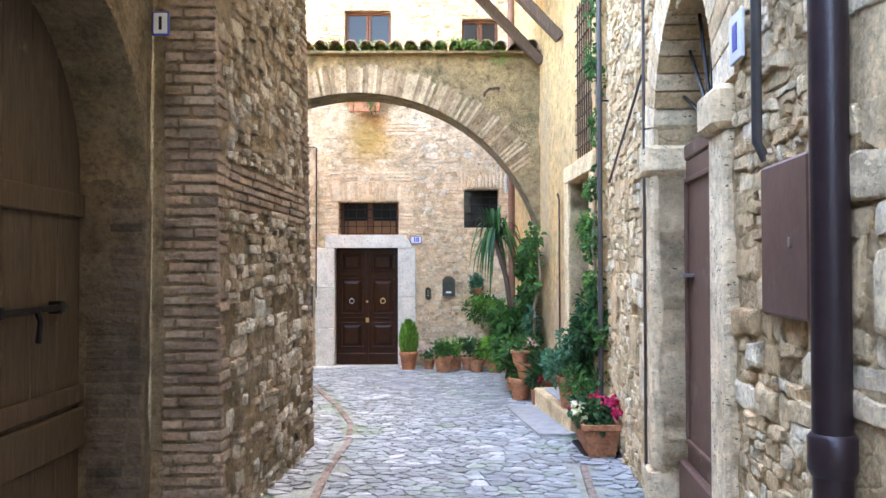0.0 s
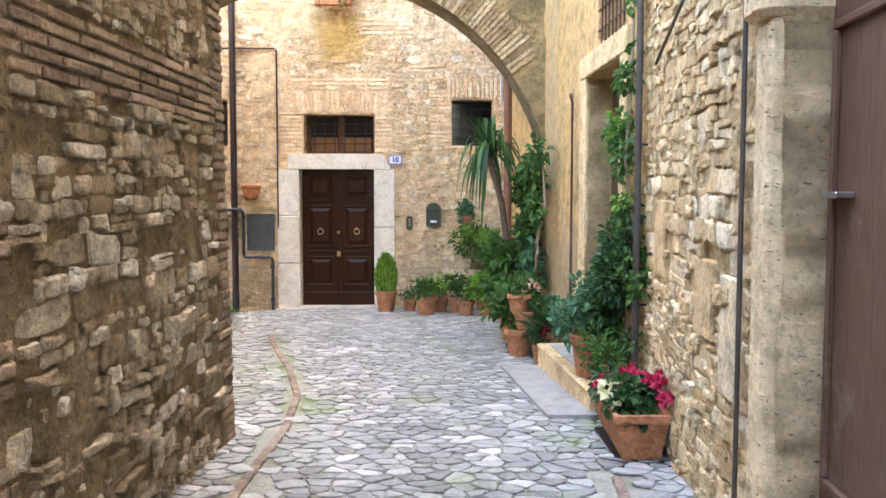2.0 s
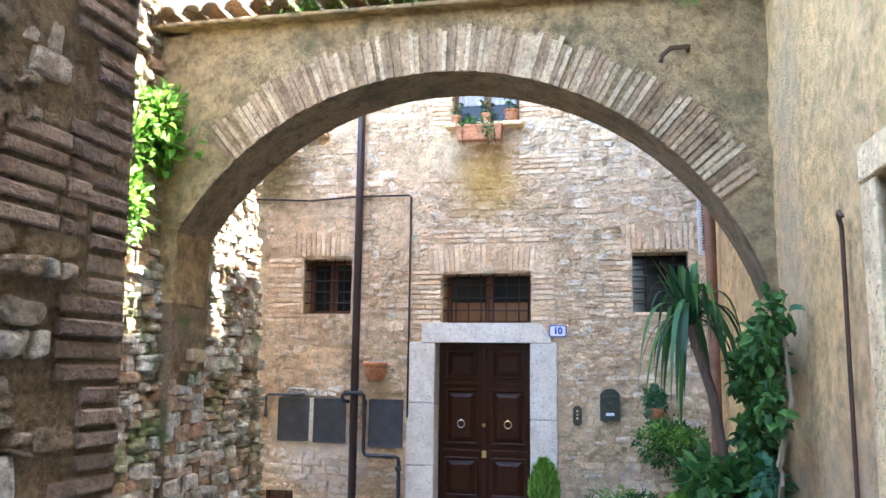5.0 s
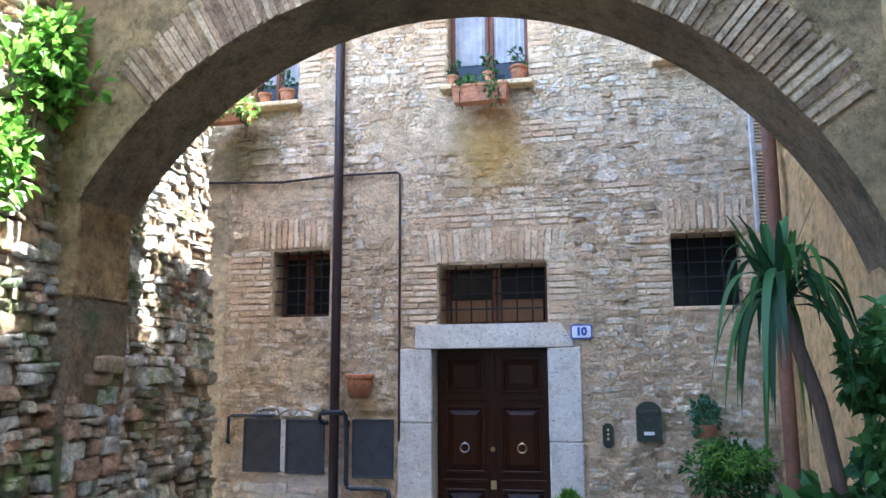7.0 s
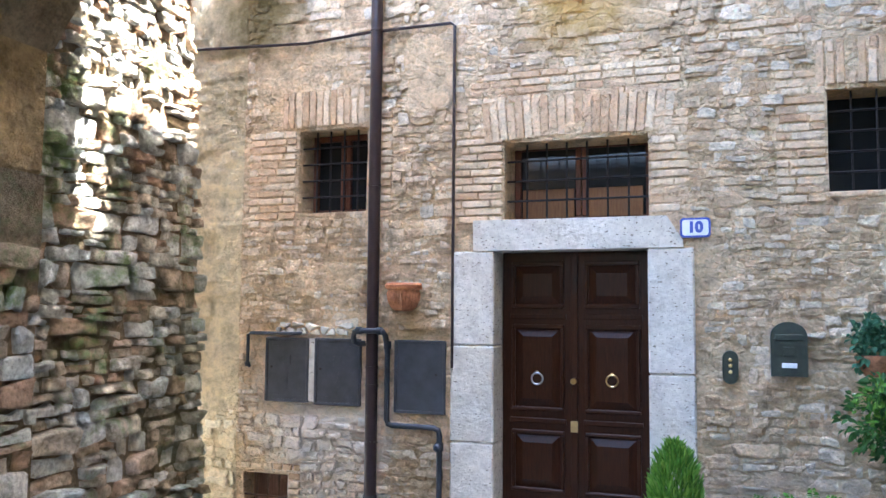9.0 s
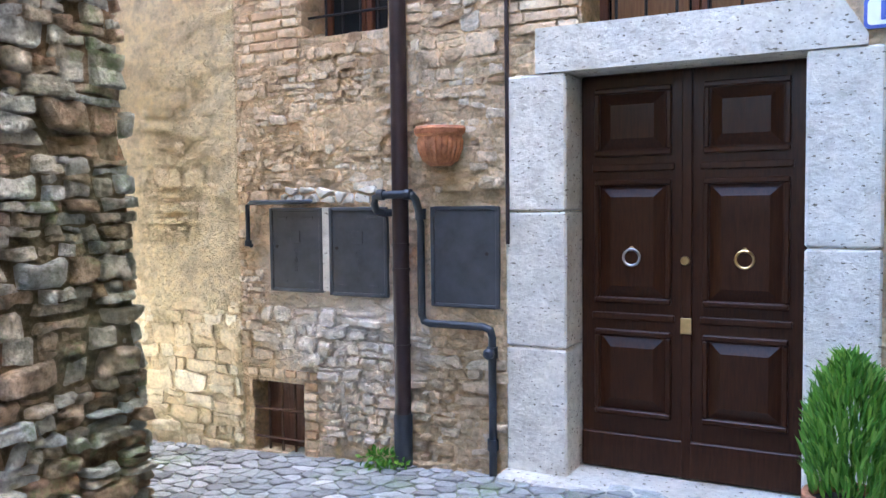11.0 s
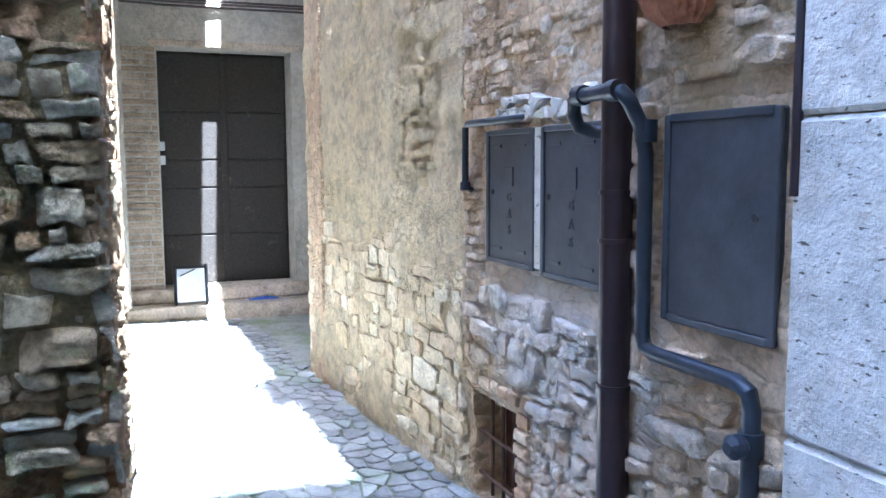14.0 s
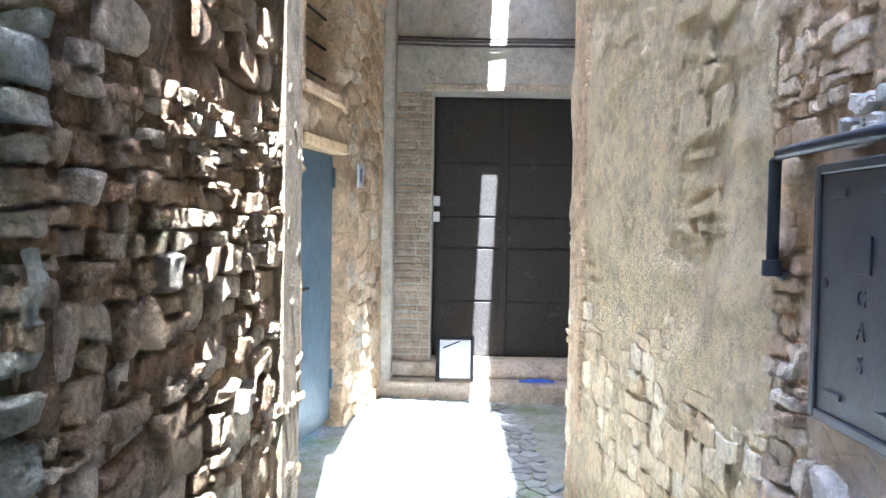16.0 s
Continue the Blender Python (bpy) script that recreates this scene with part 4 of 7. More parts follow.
rng = random.Random(51)
pcs = []
for c, poly in cells(-9.0, 1.5, 0.3, 14.4, 0.118, 0.096, 0.47, rng, paved, 0.14):
    pcs.append((c, *stone_geo(poly, c, 0.006, 0.005 * rng.uniform(0.3, 1.7), rng, 0.006, (0.14, 0.36), 0.2)))
lay(ground, "cobble", pcs, lambda x, y, w: Vector((x, y, ground_z(x, y) + w)), M_COBBLE, lambda x, y: abs(x) + abs(y - 6.0) * 0.6, 300)
gutter = tagged(new("gutter"), "line of worn red bricks along the cobbles", "gutter", kind="structure")
rng = random.Random(52)
for x, y, a, ln in gutter_points(0.22):
    g = Geo().box((-ln / 2 + 0.008, -0.028, -0.05), (ln / 2 - 0.008, 0.028, 0.004 + rng.uniform(0, 0.006)), 0.006)
    part("brick", g, M_GUTTER, gutter, at=pose(x, y, ground_z(x, y), 0, 0, math.degrees(a)))

# ---- materials of the things ----
M_DOOR = wood("dark_brown_varnish", (0.012, 0.004, 0.0018), (0.042, 0.0145, 0.006), 0.28)
M_OLD_DOOR = wood("old_brown_door_paint", (0.085, 0.043, 0.029), (0.17, 0.092, 0.064), 0.5, wear=(0.26, 0.19, 0.15), wear_range=(0.56, 0.8))
M_GATE = wood("dusty_gate_planks", (0.048, 0.033, 0.022), (0.105, 0.075, 0.049), 0.7, stretch=(10, 10, 1), wear=(0.15, 0.12, 0.085))
M_BLACK_DOOR = wood("blackened_planks", (0.022, 0.02, 0.018), (0.055, 0.048, 0.041), 0.6, stretch=(2, 10, 10), wear=(0.1, 0.09, 0.08))
M_FRAME_WOOD = wood("red_brown_window_frame", (0.09, 0.035, 0.018), (0.16, 0.065, 0.035), 0.45)
M_BEAM = wood("weathered_beam", (0.05, 0.033, 0.022), (0.12, 0.08, 0.055), 0.75)
M_BLUE_DOOR = painted("grey_blue_steel_door", (0.085, 0.125, 0.16), 0.45, 0.0, (0.3, 0.3, 0.28), (0.68, 0.8))
M_BOX = painted("anthracite_steel", (0.055, 0.06, 0.068), 0.42, 0.3, (0.13, 0.13, 0.13), (0.66, 0.8), scale=8)
M_BOX_BROWN = painted("brown_steel_cover", (0.115, 0.06, 0.045), 0.5, 0.2, (0.22, 0.17, 0.14), (0.64, 0.78), scale=6)
M_PIPE = painted("dark_brown_pipe", (0.026, 0.016, 0.018), 0.35, 0.2, (0.12, 0.1, 0.1), (0.66, 0.8))
M_PIPE_BLUE = painted("blue_black_pipe", (0.022, 0.027, 0.036), 0.4, 0.1, (0.12, 0.12, 0.12), (0.68, 0.8))
M_PIPE_RUST = painted("rust_brown_pipe", (0.16, 0.075, 0.045), 0.6, 0.1, (0.26, 0.15, 0.1), (0.55, 0.75))
M_PIPE_GREY = painted("grey_pipe", (0.06, 0.052, 0.048), 0.5, 0.2)
M_CABLE = painted("dark_brown_cable", (0.06, 0.046, 0.038), 0.6)
M_IRON = painted("black_iron", (0.018, 0.017, 0.018), 0.5, 0.6, (0.07, 0.04, 0.03), (0.62, 0.8))
M_RUSTY = painted("rusty_iron", (0.1, 0.055, 0.035), 0.75, 0.4, (0.05, 0.035, 0.03), (0.5, 0.7))
M_BRASS = painted("worn_brass", (0.55, 0.4, 0.18), 0.3, 1.0)
M_STEEL = painted("dull_steel", (0.4, 0.4, 0.4), 0.35, 1.0)
M_ENAMEL = painted("white_enamel", (0.6, 0.61, 0.63), 0.25, vary=0.06)
M_BLUE_ENAMEL = painted("blue_enamel", (0.025, 0.05, 0.28), 0.3, vary=0.1)
M_BRONZE = painted("dark_bronze", (0.04, 0.045, 0.035), 0.4, 0.7, (0.1, 0.1, 0.07), (0.6, 0.8))
M_SHUTTER = painted("grey_white_shutter", (0.5, 0.48, 0.45), 0.6)
M_SLAT = painted("dark_shutter_slat", (0.1, 0.085, 0.07), 0.6)
M_CURTAIN = painted("white_curtain", (0.3, 0.3, 0.31), 0.9, scale=6)
M_SOIL = painted("potting_soil", (0.04, 0.028, 0.02), 0.95, bump=0.6)
M_PLASTIC_GREY = painted("grey_white_panel", (0.55, 0.57, 0.6), 0.4, vary=0.08)
M_BLUE_CLOTH = painted("blue_plastic", (0.06, 0.12, 0.5), 0.5)
M_BARK = wood("pale_bark", (0.2, 0.15, 0.1), (0.36, 0.28, 0.2), 0.9)
M_LEAF = leafy("mid_green_leaf", [(0, (0.025, 0.075, 0.02)), (0.5, (0.05, 0.14, 0.03)), (1, (0.1, 0.22, 0.05))])
M_LEAF_DARK = leafy("dark_green_leaf", [(0, (0.011, 0.04, 0.014)), (0.6, (0.028, 0.085, 0.026)), (1, (0.065, 0.155, 0.05))], 0.5)
M_LEAF_LIGHT = leafy("fresh_green_leaf", [(0, (0.06, 0.17, 0.02)), (0.5, (0.13, 0.29, 0.04)), (1, (0.24, 0.4, 0.07))])
M_LEAF_BLUE = leafy("blue_green_leaf", [(0, (0.03, 0.1, 0.05)), (1, (0.1, 0.24, 0.13))])
M_PETAL_RED = leafy("crimson_petal", [(0, (0.34, 0.008, 0.045)), (1, (0.58, 0.03, 0.12))])
M_PETAL_PINK = leafy("pale_pink_petal", [(0, (0.75, 0.42, 0.36)), (1, (0.8, 0.6, 0.5))])
M_PETAL_WHITE = leafy("cream_petal", [(0, (0.7, 0.68, 0.4)), (1, (0.8, 0.78, 0.6))])
M_GLASS, nt, b = nodes_of("window_glass")
b.inputs["Base Color"].default_value = (0.015, 0.017, 0.018, 1)
b.inputs["Roughness"].default_value, b.inputs["Specular IOR Level"].default_value = 0.08, 0.22


def tube(name, pts, r, mat, parent, label="", n=10, taper=None):
    return part(name, Geo().tube(pts, r, n, taper), mat, parent, label, smooth=True)


def boxpart(name, lo, hi, mat, parent, label="", c=0.006):
    return part(name, Geo().box(lo, hi, c), mat, parent, label)


def ring_pts(c, r, axis, n=20):
    a, b = {"x": ((0, 1, 0), (0, 0, 1)), "y": ((1, 0, 0), (0, 0, 1)), "z": ((1, 0, 0), (0, 1, 0))}[axis]
    a, b, c = Vector(a), Vector(b), Vector(c)
    return [c + a * (r * math.cos(2 * math.pi * i / n)) + b * (r * math.sin(2 * math.pi * i / n)) for i in range(n + 1)]


# ---- door of the house, with its surround ----
W = 14.42
surround = tagged(new("door_surround"), "pale travertine door surround of blocks with chamfered lintel", "door frame", kind="structure")
for x0, x1, z0, z1 in ((-2.235, -1.9, -0.06, 0.66), (-2.235, -1.9, 0.663, 1.37), (-2.235, -1.9, 1.373, 2.07), (-0.79, -0.48, -0.06, 1.2), (-0.79, -0.48, 1.203, 2.07)):
    boxpart("stone_block", (x0, W - 0.035, z0), (x1, W + 0.26, z1), M_TRAVERTINE, surround, c=0.012)
g = Geo()
lint = [(-2.06, 2.073), (-0.55, 2.073), (-0.55, 2.12), (-0.66, 2.295), (-2.06, 2.3)]
g.poly([(x, W - 0.04, z) for x, z in lint]).poly([(x, W + 0.26, z) for x, z in lint[::-1]])
for k in range(5):
    a, b2 = lint[k], lint[(k + 1) % 5]
    g.poly([(a[0], W - 0.04, a[1]), (b2[0], W - 0.04, b2[1]), (b2[0], W + 0.26, b2[1]), (a[0], W + 0.26, a[1])])
part("lintel", g, M_TRAVERTINE, surround)
boxpart("sill", (-2.25, W - 0.16, -0.1), (-0.46, W + 0.3, 0.0), M_TRAVERTINE, surround, c=0.015)



def raised_panel(x0, x1, z0, z1, owner):
    """A door panel whose margins slope up to a flat field."""
    m = 0.05
    rows = []
    for i, y in ((0.0, DY + 0.002), (0.012, DY - 0.003), (m, DY - 0.02), (m + 0.008, DY - 0.024)):
        rows.append([(x0 + i, y, z0 + i), (x1 - i, y, z0 + i), (x1 - i, y, z1 - i), (x0 + i, y, z1 - i), (x0 + i, y, z0 + i)])
    g = Geo().grid(rows)
    g.poly(rows[-1][:4])
    return part("panel", g, M_DOOR, owner)


door = thing("front_door", "dark brown varnished panelled double door with ring knockers", "door")
DY = W + 0.2
for x0, x1, n in ((-1.895, -1.347, 0), (-1.343, -0.795, 1)):
    leaf = boxpart("door_leaf", (x0, DY, 0.005), (x1, DY + 0.05, 2.07), M_DOOR, door)
    for z0, z1 in ((0.3, 0.75), (0.89, 1.53), (1.65, 2.0)):
        xa, xb = x0 + 0.075, x1 - 0.075
        g = Geo()
        for lo, hi in (((xa, DY - 0.026, z0), (xb, DY + 0.004, z0 + 0.03)), ((xa, DY - 0.026, z1 - 0.03), (xb, DY + 0.004, z1)), ((xa, DY - 0.026, z0 + 0.031), (xa + 0.028, DY + 0.004, z1 - 0.031)), ((xb - 0.028, DY - 0.026, z0 + 0.031), (xb, DY + 0.004, z1 - 0.031))):
            g.box(lo, hi, 0.007)
        part("moulding", g, M_DOOR, leaf)
        raised_panel(xa + 0.03, xb - 0.03, z0 + 0.032, z1 - 0.032, leaf)
    for z in (0.82, 1.59):
        boxpart("rail", (x0 + 0.06, DY - 0.016, z - 0.018), (x1 - 0.06, DY + 0.004, z + 0.018), M_DOOR, leaf, c=0.008)
    boxpart("kick_board", (x0 + 0.005, DY - 0.02, 0.012), (x1 - 0.005, DY + 0.004, 0.2), M_DOOR, leaf, c=0.008)
    kx = (x0 + x1) / 2
    tube("ring_knocker", ring_pts((kx, DY - 0.03, 1.13), 0.042, "y"), 0.007, M_BRASS if n else M_STEEL, leaf, "worn metal ring knocker", 8)
    part("knocker_boss", Geo().lathe([(0.02, 0), (0.02, 0.012), (0.012, 0.03)], 12, pose(kx, DY + 0.002, 1.175, 90)), M_BRASS, leaf)
boxpart("cover_strip", (-1.37, DY - 0.022, 0.01), (-1.32, DY - 0.0025, 2.065), M_DOOR, door, c=0.008)
boxpart("lock_plate", (-1.372, DY - 0.03, 0.75), (-1.318, DY - 0.023, 0.83), M_BRASS, door, "brass lock plate", 0.003)
part("door_knob", Geo().lathe([(0.014, 0), (0.014, 0.02), (0.024, 0.03), (0.02, 0.045)], 14, pose(-1.345, DY - 0.022, 1.12, 90)), M_BRASS, door, "small brass knob")
boxpart("door_frame", (-1.899, DY + 0.0, 2.0715), (-0.791, DY + 0.06, 2.0795), M_DOOR, door, c=0.002)


def bars(owner, x0, x1, z0, z1, y, nv, nh, mat=M_IRON, r=0.008):
    for i in range(nv):
        x = x0 + (x1 - x0) * (i + 1) / (nv + 1)
        tube("bar", [(x, y, z0 - 0.02), (x, y, z1 + 0.02)], r, mat, owner, n=6)
    for i in range(nh):
        z = z0 + (z1 - z0) * (i + 1) / (nh + 1)
        tube("crossbar", [(x0 - 0.02, y - 0.012, z), (x1 + 0.02, y - 0.012, z)], r, mat, owner, n=6)


def sash(owner, x0, x1, z0, z1, y, mat=M_FRAME_WOOD, curtain=False, ledge=0.05):
    fr = part("window_frame", Geo().box((x0, y, z0), (x0 + ledge, y + 0.06, z1)).box((x1 - ledge, y, z0), (x1, y + 0.06, z1)).box((x0 + ledge, y, z0), (x1 - ledge, y + 0.06, z0 + ledge)).box((x0 + ledge, y, z1 - ledge), (x1 - ledge, y + 0.06, z1)), mat, owner)
    mx = (x0 + x1) / 2
    part("mullion", Geo().box((mx - 0.045, y - 0.01, z0 + ledge), (mx - 0.003, y + 0.05, z1 - ledge)).box((mx + 0.003, y - 0.01, z0 + ledge), (mx + 0.045, y + 0.05, z1 - ledge)), mat, owner)
    for a, b3 in ((x0 + ledge, mx - 0.045), (mx + 0.045, x1 - ledge)):
        boxpart("pane", (a, y + 0.025, z0 + ledge), (b3, y + 0.031, z1 - ledge), M_GLASS, owner, c=0.001)
        if curtain:
            g = Geo().grid([[(a + (b3 - a) * k / 16, y + 0.012 + 0.006 * math.sin(k * 2.1), z) for k in range(17)] for z in (z0 + 0.3, z0 + 0.95)])
            part("curtain", g, M_CURTAIN, owner, "white net curtain")


w1 = thing("window_transom", "barred brown transom window over the front door", "window", kind="structure")
sash(w1, -1.83, -0.78, 2.3, 2.92, W + 0.3)
for a, b3 in ((-1.76, -1.36), (-1.25, -0.85)):
    boxpart("board", (a, W + 0.28, 2.34), (b3, W + 0.295, 2.56), wood("warm_board", (0.13, 0.06, 0.025), (0.22, 0.11, 0.045)), w1, c=0.004)
bars(w1, -1.83, -0.78, 2.3, 2.9, W + 0.1, 6, 3)
w2 = thing("window_left", "small barred window with dark panes beside the drainpipe", "window", kind="structure")
sash(w2, -3.58, -2.96, 2.41, 3.09, W + 0.25)
bars(w2, -3.58, -2.96, 2.41, 3.09, W + 0.09, 4, 4)
w3 = thing("window_right", "small dark barred window", "window", kind="structure")
boxpart("pane", (0.37, W + 0.3, 2.42), (0.98, W + 0.31, 3.1), M_GLASS, w3, c=0.001)
bars(w3, 0.37, 0.98, 2.42, 3.1, W + 0.08, 3, 4)
boxpart("window_sill", (0.36, W - 0.02, 2.38), (0.99, W + 0.2, 2.418), M_BRICK_H, w3)


def pot(name, label, x, y, z, r, h, mat=M_TERRA, tilt=0, group="plant pots"):
    o = thing(name, label, "plant pot", pose(x, y, z, 0, 0, tilt), group)
    t = r * 0.72
    part("pot_body", Geo().lathe([(t, 0), (t + (r - t) * 0.78, h * 0.78), (r * 1.04, h * 0.79), (r * 1.08, h * 0.82), (r * 1.08, h * 0.98), (r * 1.04, h), (r * 0.92, h), (r * 0.9, h * 0.86)], 24), mat, o, smooth=True)
    part("soil", Geo().lathe([(r * 0.9, h * 0.8), (r * 0.9, h * 0.87), (r * 0.4, h * 0.9)], 16), M_SOIL, o, smooth=True)
    return o


def leaf_at(g, p, d, size, width, rng, fold=0.25):
    """One pointed, folded leaf from p along d."""
    d = d.normalized()
    side = d.cross(Vector((rng.uniform(-1, 1), rng.uniform(-1, 1), rng.uniform(0.2, 1.5)))).normalized()
    up = side.cross(d)
    m1, m2, tip = p + d * size * 0.35 - up * size * 0.04, p + d * size * 0.7 - up * size * 0.1, p + d * size - up * size * 0.25
    k = len(g.v)
    g.v += [tuple(v) for v in (p, m1 + side * width * 0.5 + up * width * fold, m2 + side * width * 0.4 + up * width * fold, tip, m2 - side * width * 0.4 + up * width * fold, m1 - side * width * 0.5 + up * width * fold, m1, m2)]
    g.f += [(k, k + 1, k + 6), (k + 1, k + 2, k + 7, k + 6), (k + 2, k + 3, k + 7), (k, k + 6, k + 5), (k + 6, k + 7, k + 4, k + 5), (k + 7, k + 3, k + 4)]


def foliage(name, blobs, n, size, mat, parent, seed, ratio=0.55, label="", droop=0.0, stuff=False):
    """Leaves gathered round clumps (x, y, z, rx, ry, rz), thicker on their outer side."""
    rng = random.Random(seed)
    g = Geo()
    vol = [b4[3] * b4[4] * b4[5] for b4 in blobs]
    for b4, v in zip(blobs, vol):
        subs = []
        for _ in range(max(3, int(9 * v / max(vol)) + 3)):
            d = Vector((rng.gauss(0, 1), rng.gauss(0, 1), rng.gauss(0, 1))).normalized() * rng.uniform(0.35, 0.95)
            subs.append(Vector((b4[0] + d.x * b4[3], b4[1] + d.y * b4[4], b4[2] + d.z * b4[5])))
        for _ in range(int(n * v / sum(vol))):
            c = rng.choice(subs)
            d = Vector((rng.gauss(0, 1), rng.gauss(0, 1), rng.gauss(0, 1)))
            d.normalize()
            r = rng.uniform(0.2, 0.5)
            p = c + Vector((d.x * b4[3], d.y * b4[4], d.z * b4[5])) * r
            leaf_at(g, p, d + Vector((0, 0, rng.uniform(-0.5, 0.6) - droop)), size * rng.uniform(0.6, 1.3), size * ratio * rng.uniform(0.8, 1.2), rng)
    return tagged(part(name, g, mat, parent, label), kind="stuff" if stuff or name != "foliage" else "")


def stems(parent, pts_list, r, mat=M_BARK, name="stem"):
    for pts in pts_list:
        tube(name, pts, r, mat, parent, n=6, taper=r * 0.5)


# upper windows with their sills, boxes and flower pots
for nm, x0, x1, z0, z1, cur in (("window_upper_middle", -1.73, -0.91, 4.68, 6.27, True), ("window_upper_right", 0.34, 0.98, 4.78, 6.12, False), ("window_upper_left", -3.9, -3.35, 4.66, 6.2, True)):
    w4 = thing(nm, "upper window with brown wooden frame and stone sill", "window", kind="structure")
    sash(w4, x0, x1, z0, z1, W + 0.14, curtain=cur)
    boxpart("window_sill", (x0 - 0.06, W - 0.16, z0 - 0.05), (x1 + 0.06, W + 0.14, z0 + 0.002), M_LIMESTONE, w4, c=0.01)


def flower_box(x0, x1, y, z, label):
    o = thing("flower_box", label, "flower box", pose(x0, y, z), "window flower boxes")
    ln = x1 - x0
    g = Geo()
    a, b5 = 0.015, 0.0
    lo = [(a, a, 0), (ln - a, a, 0), (ln - a, 0.16 - a, 0), (a, 0.16 - a, 0)]
    hi = [(0, 0, 0.15), (ln, 0, 0.15), (ln, 0.16, 0.15), (0, 0.16, 0.15)]
    g.poly(lo[::-1])
    for k in range(4):
        g.poly([lo[k], lo[(k + 1) % 4], hi[(k + 1) % 4], hi[k]])
    part("trough", g, M_TERRA, o)
    part("rim", Geo().box((-0.008, -0.008, 0.148), (ln + 0.008, 0.014, 0.175)).box((-0.008, 0.146, 0.148), (ln + 0.008, 0.168, 0.175)).box((-0.008, 0.015, 0.148), (0.014, 0.145, 0.175)).box((ln - 0.014, 0.015, 0.148), (ln + 0.008, 0.145, 0.175)), M_TERRA, o)
    boxpart("soil", (0.015, 0.015, 0.1), (ln - 0.015, 0.145, 0.15), M_SOIL, o)
    tube("bracket", [(0.08, 0.16, -0.02), (0.08, 0.0, -0.02), (0.08, -0.012, 0.1)], 0.006, M_IRON, o, n=6)
    tube("bracket", [(ln - 0.08, 0.16, -0.02), (ln - 0.08, 0.0, -0.02), (ln - 0.08, -0.012, 0.1)], 0.006, M_IRON, o, n=6)
    return o


fb = flower_box(-1.62, -1.08, W - 0.34, 4.42, "terracotta flower box with trailing green plants under the window")
foliage("foliage", [(0.27, 0.05, 0.2, 0.24, 0.1, 0.08), (0.4, -0.02, 0.12, 0.08, 0.06, 0.12)], 260, 0.05, M_LEAF, fb, 61)
fb = flower_box(-4.3, -3.75, W - 0.34, 4.42, "terracotta flower box with yellow-white trailing flowers")
foliage("foliage", [(0.27, 0.05, 0.16, 0.34, 0.12, 0.1), (0.15, -0.03, 0.05, 0.14, 0.06, 0.14), (0.55, 0, 0.08, 0.12, 0.06, 0.12)], 420, 0.05, M_LEAF_LIGHT, fb, 62)
foliage("flower", [(0.27, 0.0, 0.18, 0.36, 0.12, 0.08)], 60, 0.045, M_PETAL_WHITE, fb, 63, 0.9)
for x, z, r, h in ((-1.66, 4.69, 0.055, 0.11), (-1.3, 4.69, 0.06, 0.12), (-1.0, 4.69, 0.085, 0.15), (-3.45, 4.67, 0.08, 0.14), (-3.7, 4.67, 0.07, 0.12)):
    p0 = pot("flower_pot", "small terracotta flower pot on the window sill", x, W - 0.06, z - 0.006, r, h, group="sill flower pots")
    foliage("foliage", [(0, 0, h + 0.08, r * 1.1, r * 1.1, 0.1)], 50, 0.05, M_LEAF_DARK, p0, int(x * 100) + 900)

# drainpipe, gas pipes, cabinets
dp = thing("drainpipe", "dark brown metal drainpipe with clips on the house front", "drainpipe", pose(-2.866, W - 0.057, 0))
part("pipe", Geo().lathe([(0.047, -0.16), (0.047, 8.4)], 18), M_PIPE, dp, smooth=True)
for z in (0.62, 1.05, 1.19, 2.6, 3.84, 5.6):
    part("clip", Geo().lathe([(0.051, z - 0.008), (0.053, z), (0.051, z + 0.008)], 18), M_PIPE, dp, smooth=True)
part("foot_sleeve", Geo().lathe([(0.053, -0.16), (0.053, 0.22), (0.048, 0.23)], 18), M_PIPE_BLUE, dp, "blue-black lower sleeve", smooth=True)
for z in (1.3, 3.0, 5.0):
    tube("bracket", [(0, 0.05, z), (0, 0.12, z)], 0.01, M_PIPE, dp, n=6)

gp = thing("gas_pipe", "blue-black painted gas pipe looping round the drainpipe", "pipe")
y = W - 0.05
tube("pipe_loop", [(-2.94, y + 0.02, 1.37), (-2.97, y - 0.01, 1.365), (-2.99, y - 0.06, 1.38), (-2.995, y - 0.075, 1.42), (-2.985, y - 0.082, 1.455), (-2.95, y - 0.082, 1.468), (-2.78, y - 0.082, 1.47), (-2.75, y - 0.075, 1.465), (-2.735, y - 0.06, 1.44), (-2.74, y - 0.02, 1.38), (-2.74, y, 1.3), (-2.74, y, 0.8), (-2.725, y, 0.765), (-2.69, y, 0.755), (-2.36, y, 0.755), (-2.32, y, 0.74), (-2.31, y, 0.7), (-2.31, y, -0.12)], 0.022, M_PIPE_BLUE, gp)
for c, ax in (((-2.31, y, 0.62), "z"), ((-2.74, y, 1.36), "z"), ((-2.31, y, 0.12), "z")):
    tube("coupling", [(c[0], c[1], c[2] - 0.03), (c[0], c[1], c[2] + 0.03)], 0.031, M_PIPE_BLUE, gp)
for x0 in (-2.965, -2.79):
    tube("coupling", [(x0, y - 0.082, 1.469), (x0 + 0.04, y - 0.082, 1.469)], 0.03, M_PIPE_BLUE, gp)
part("valve", Geo().lathe([(0.02, 0), (0.03, 0.01), (0.03, 0.035), (0.015, 0.05)], 12, pose(-2.31, y - 0.02, 0.62, 90)), M_PIPE_BLUE, gp)
gp2 = thing("gas_pipe", "thin blue-black gas pipe beside the meter cabinets", "pipe")
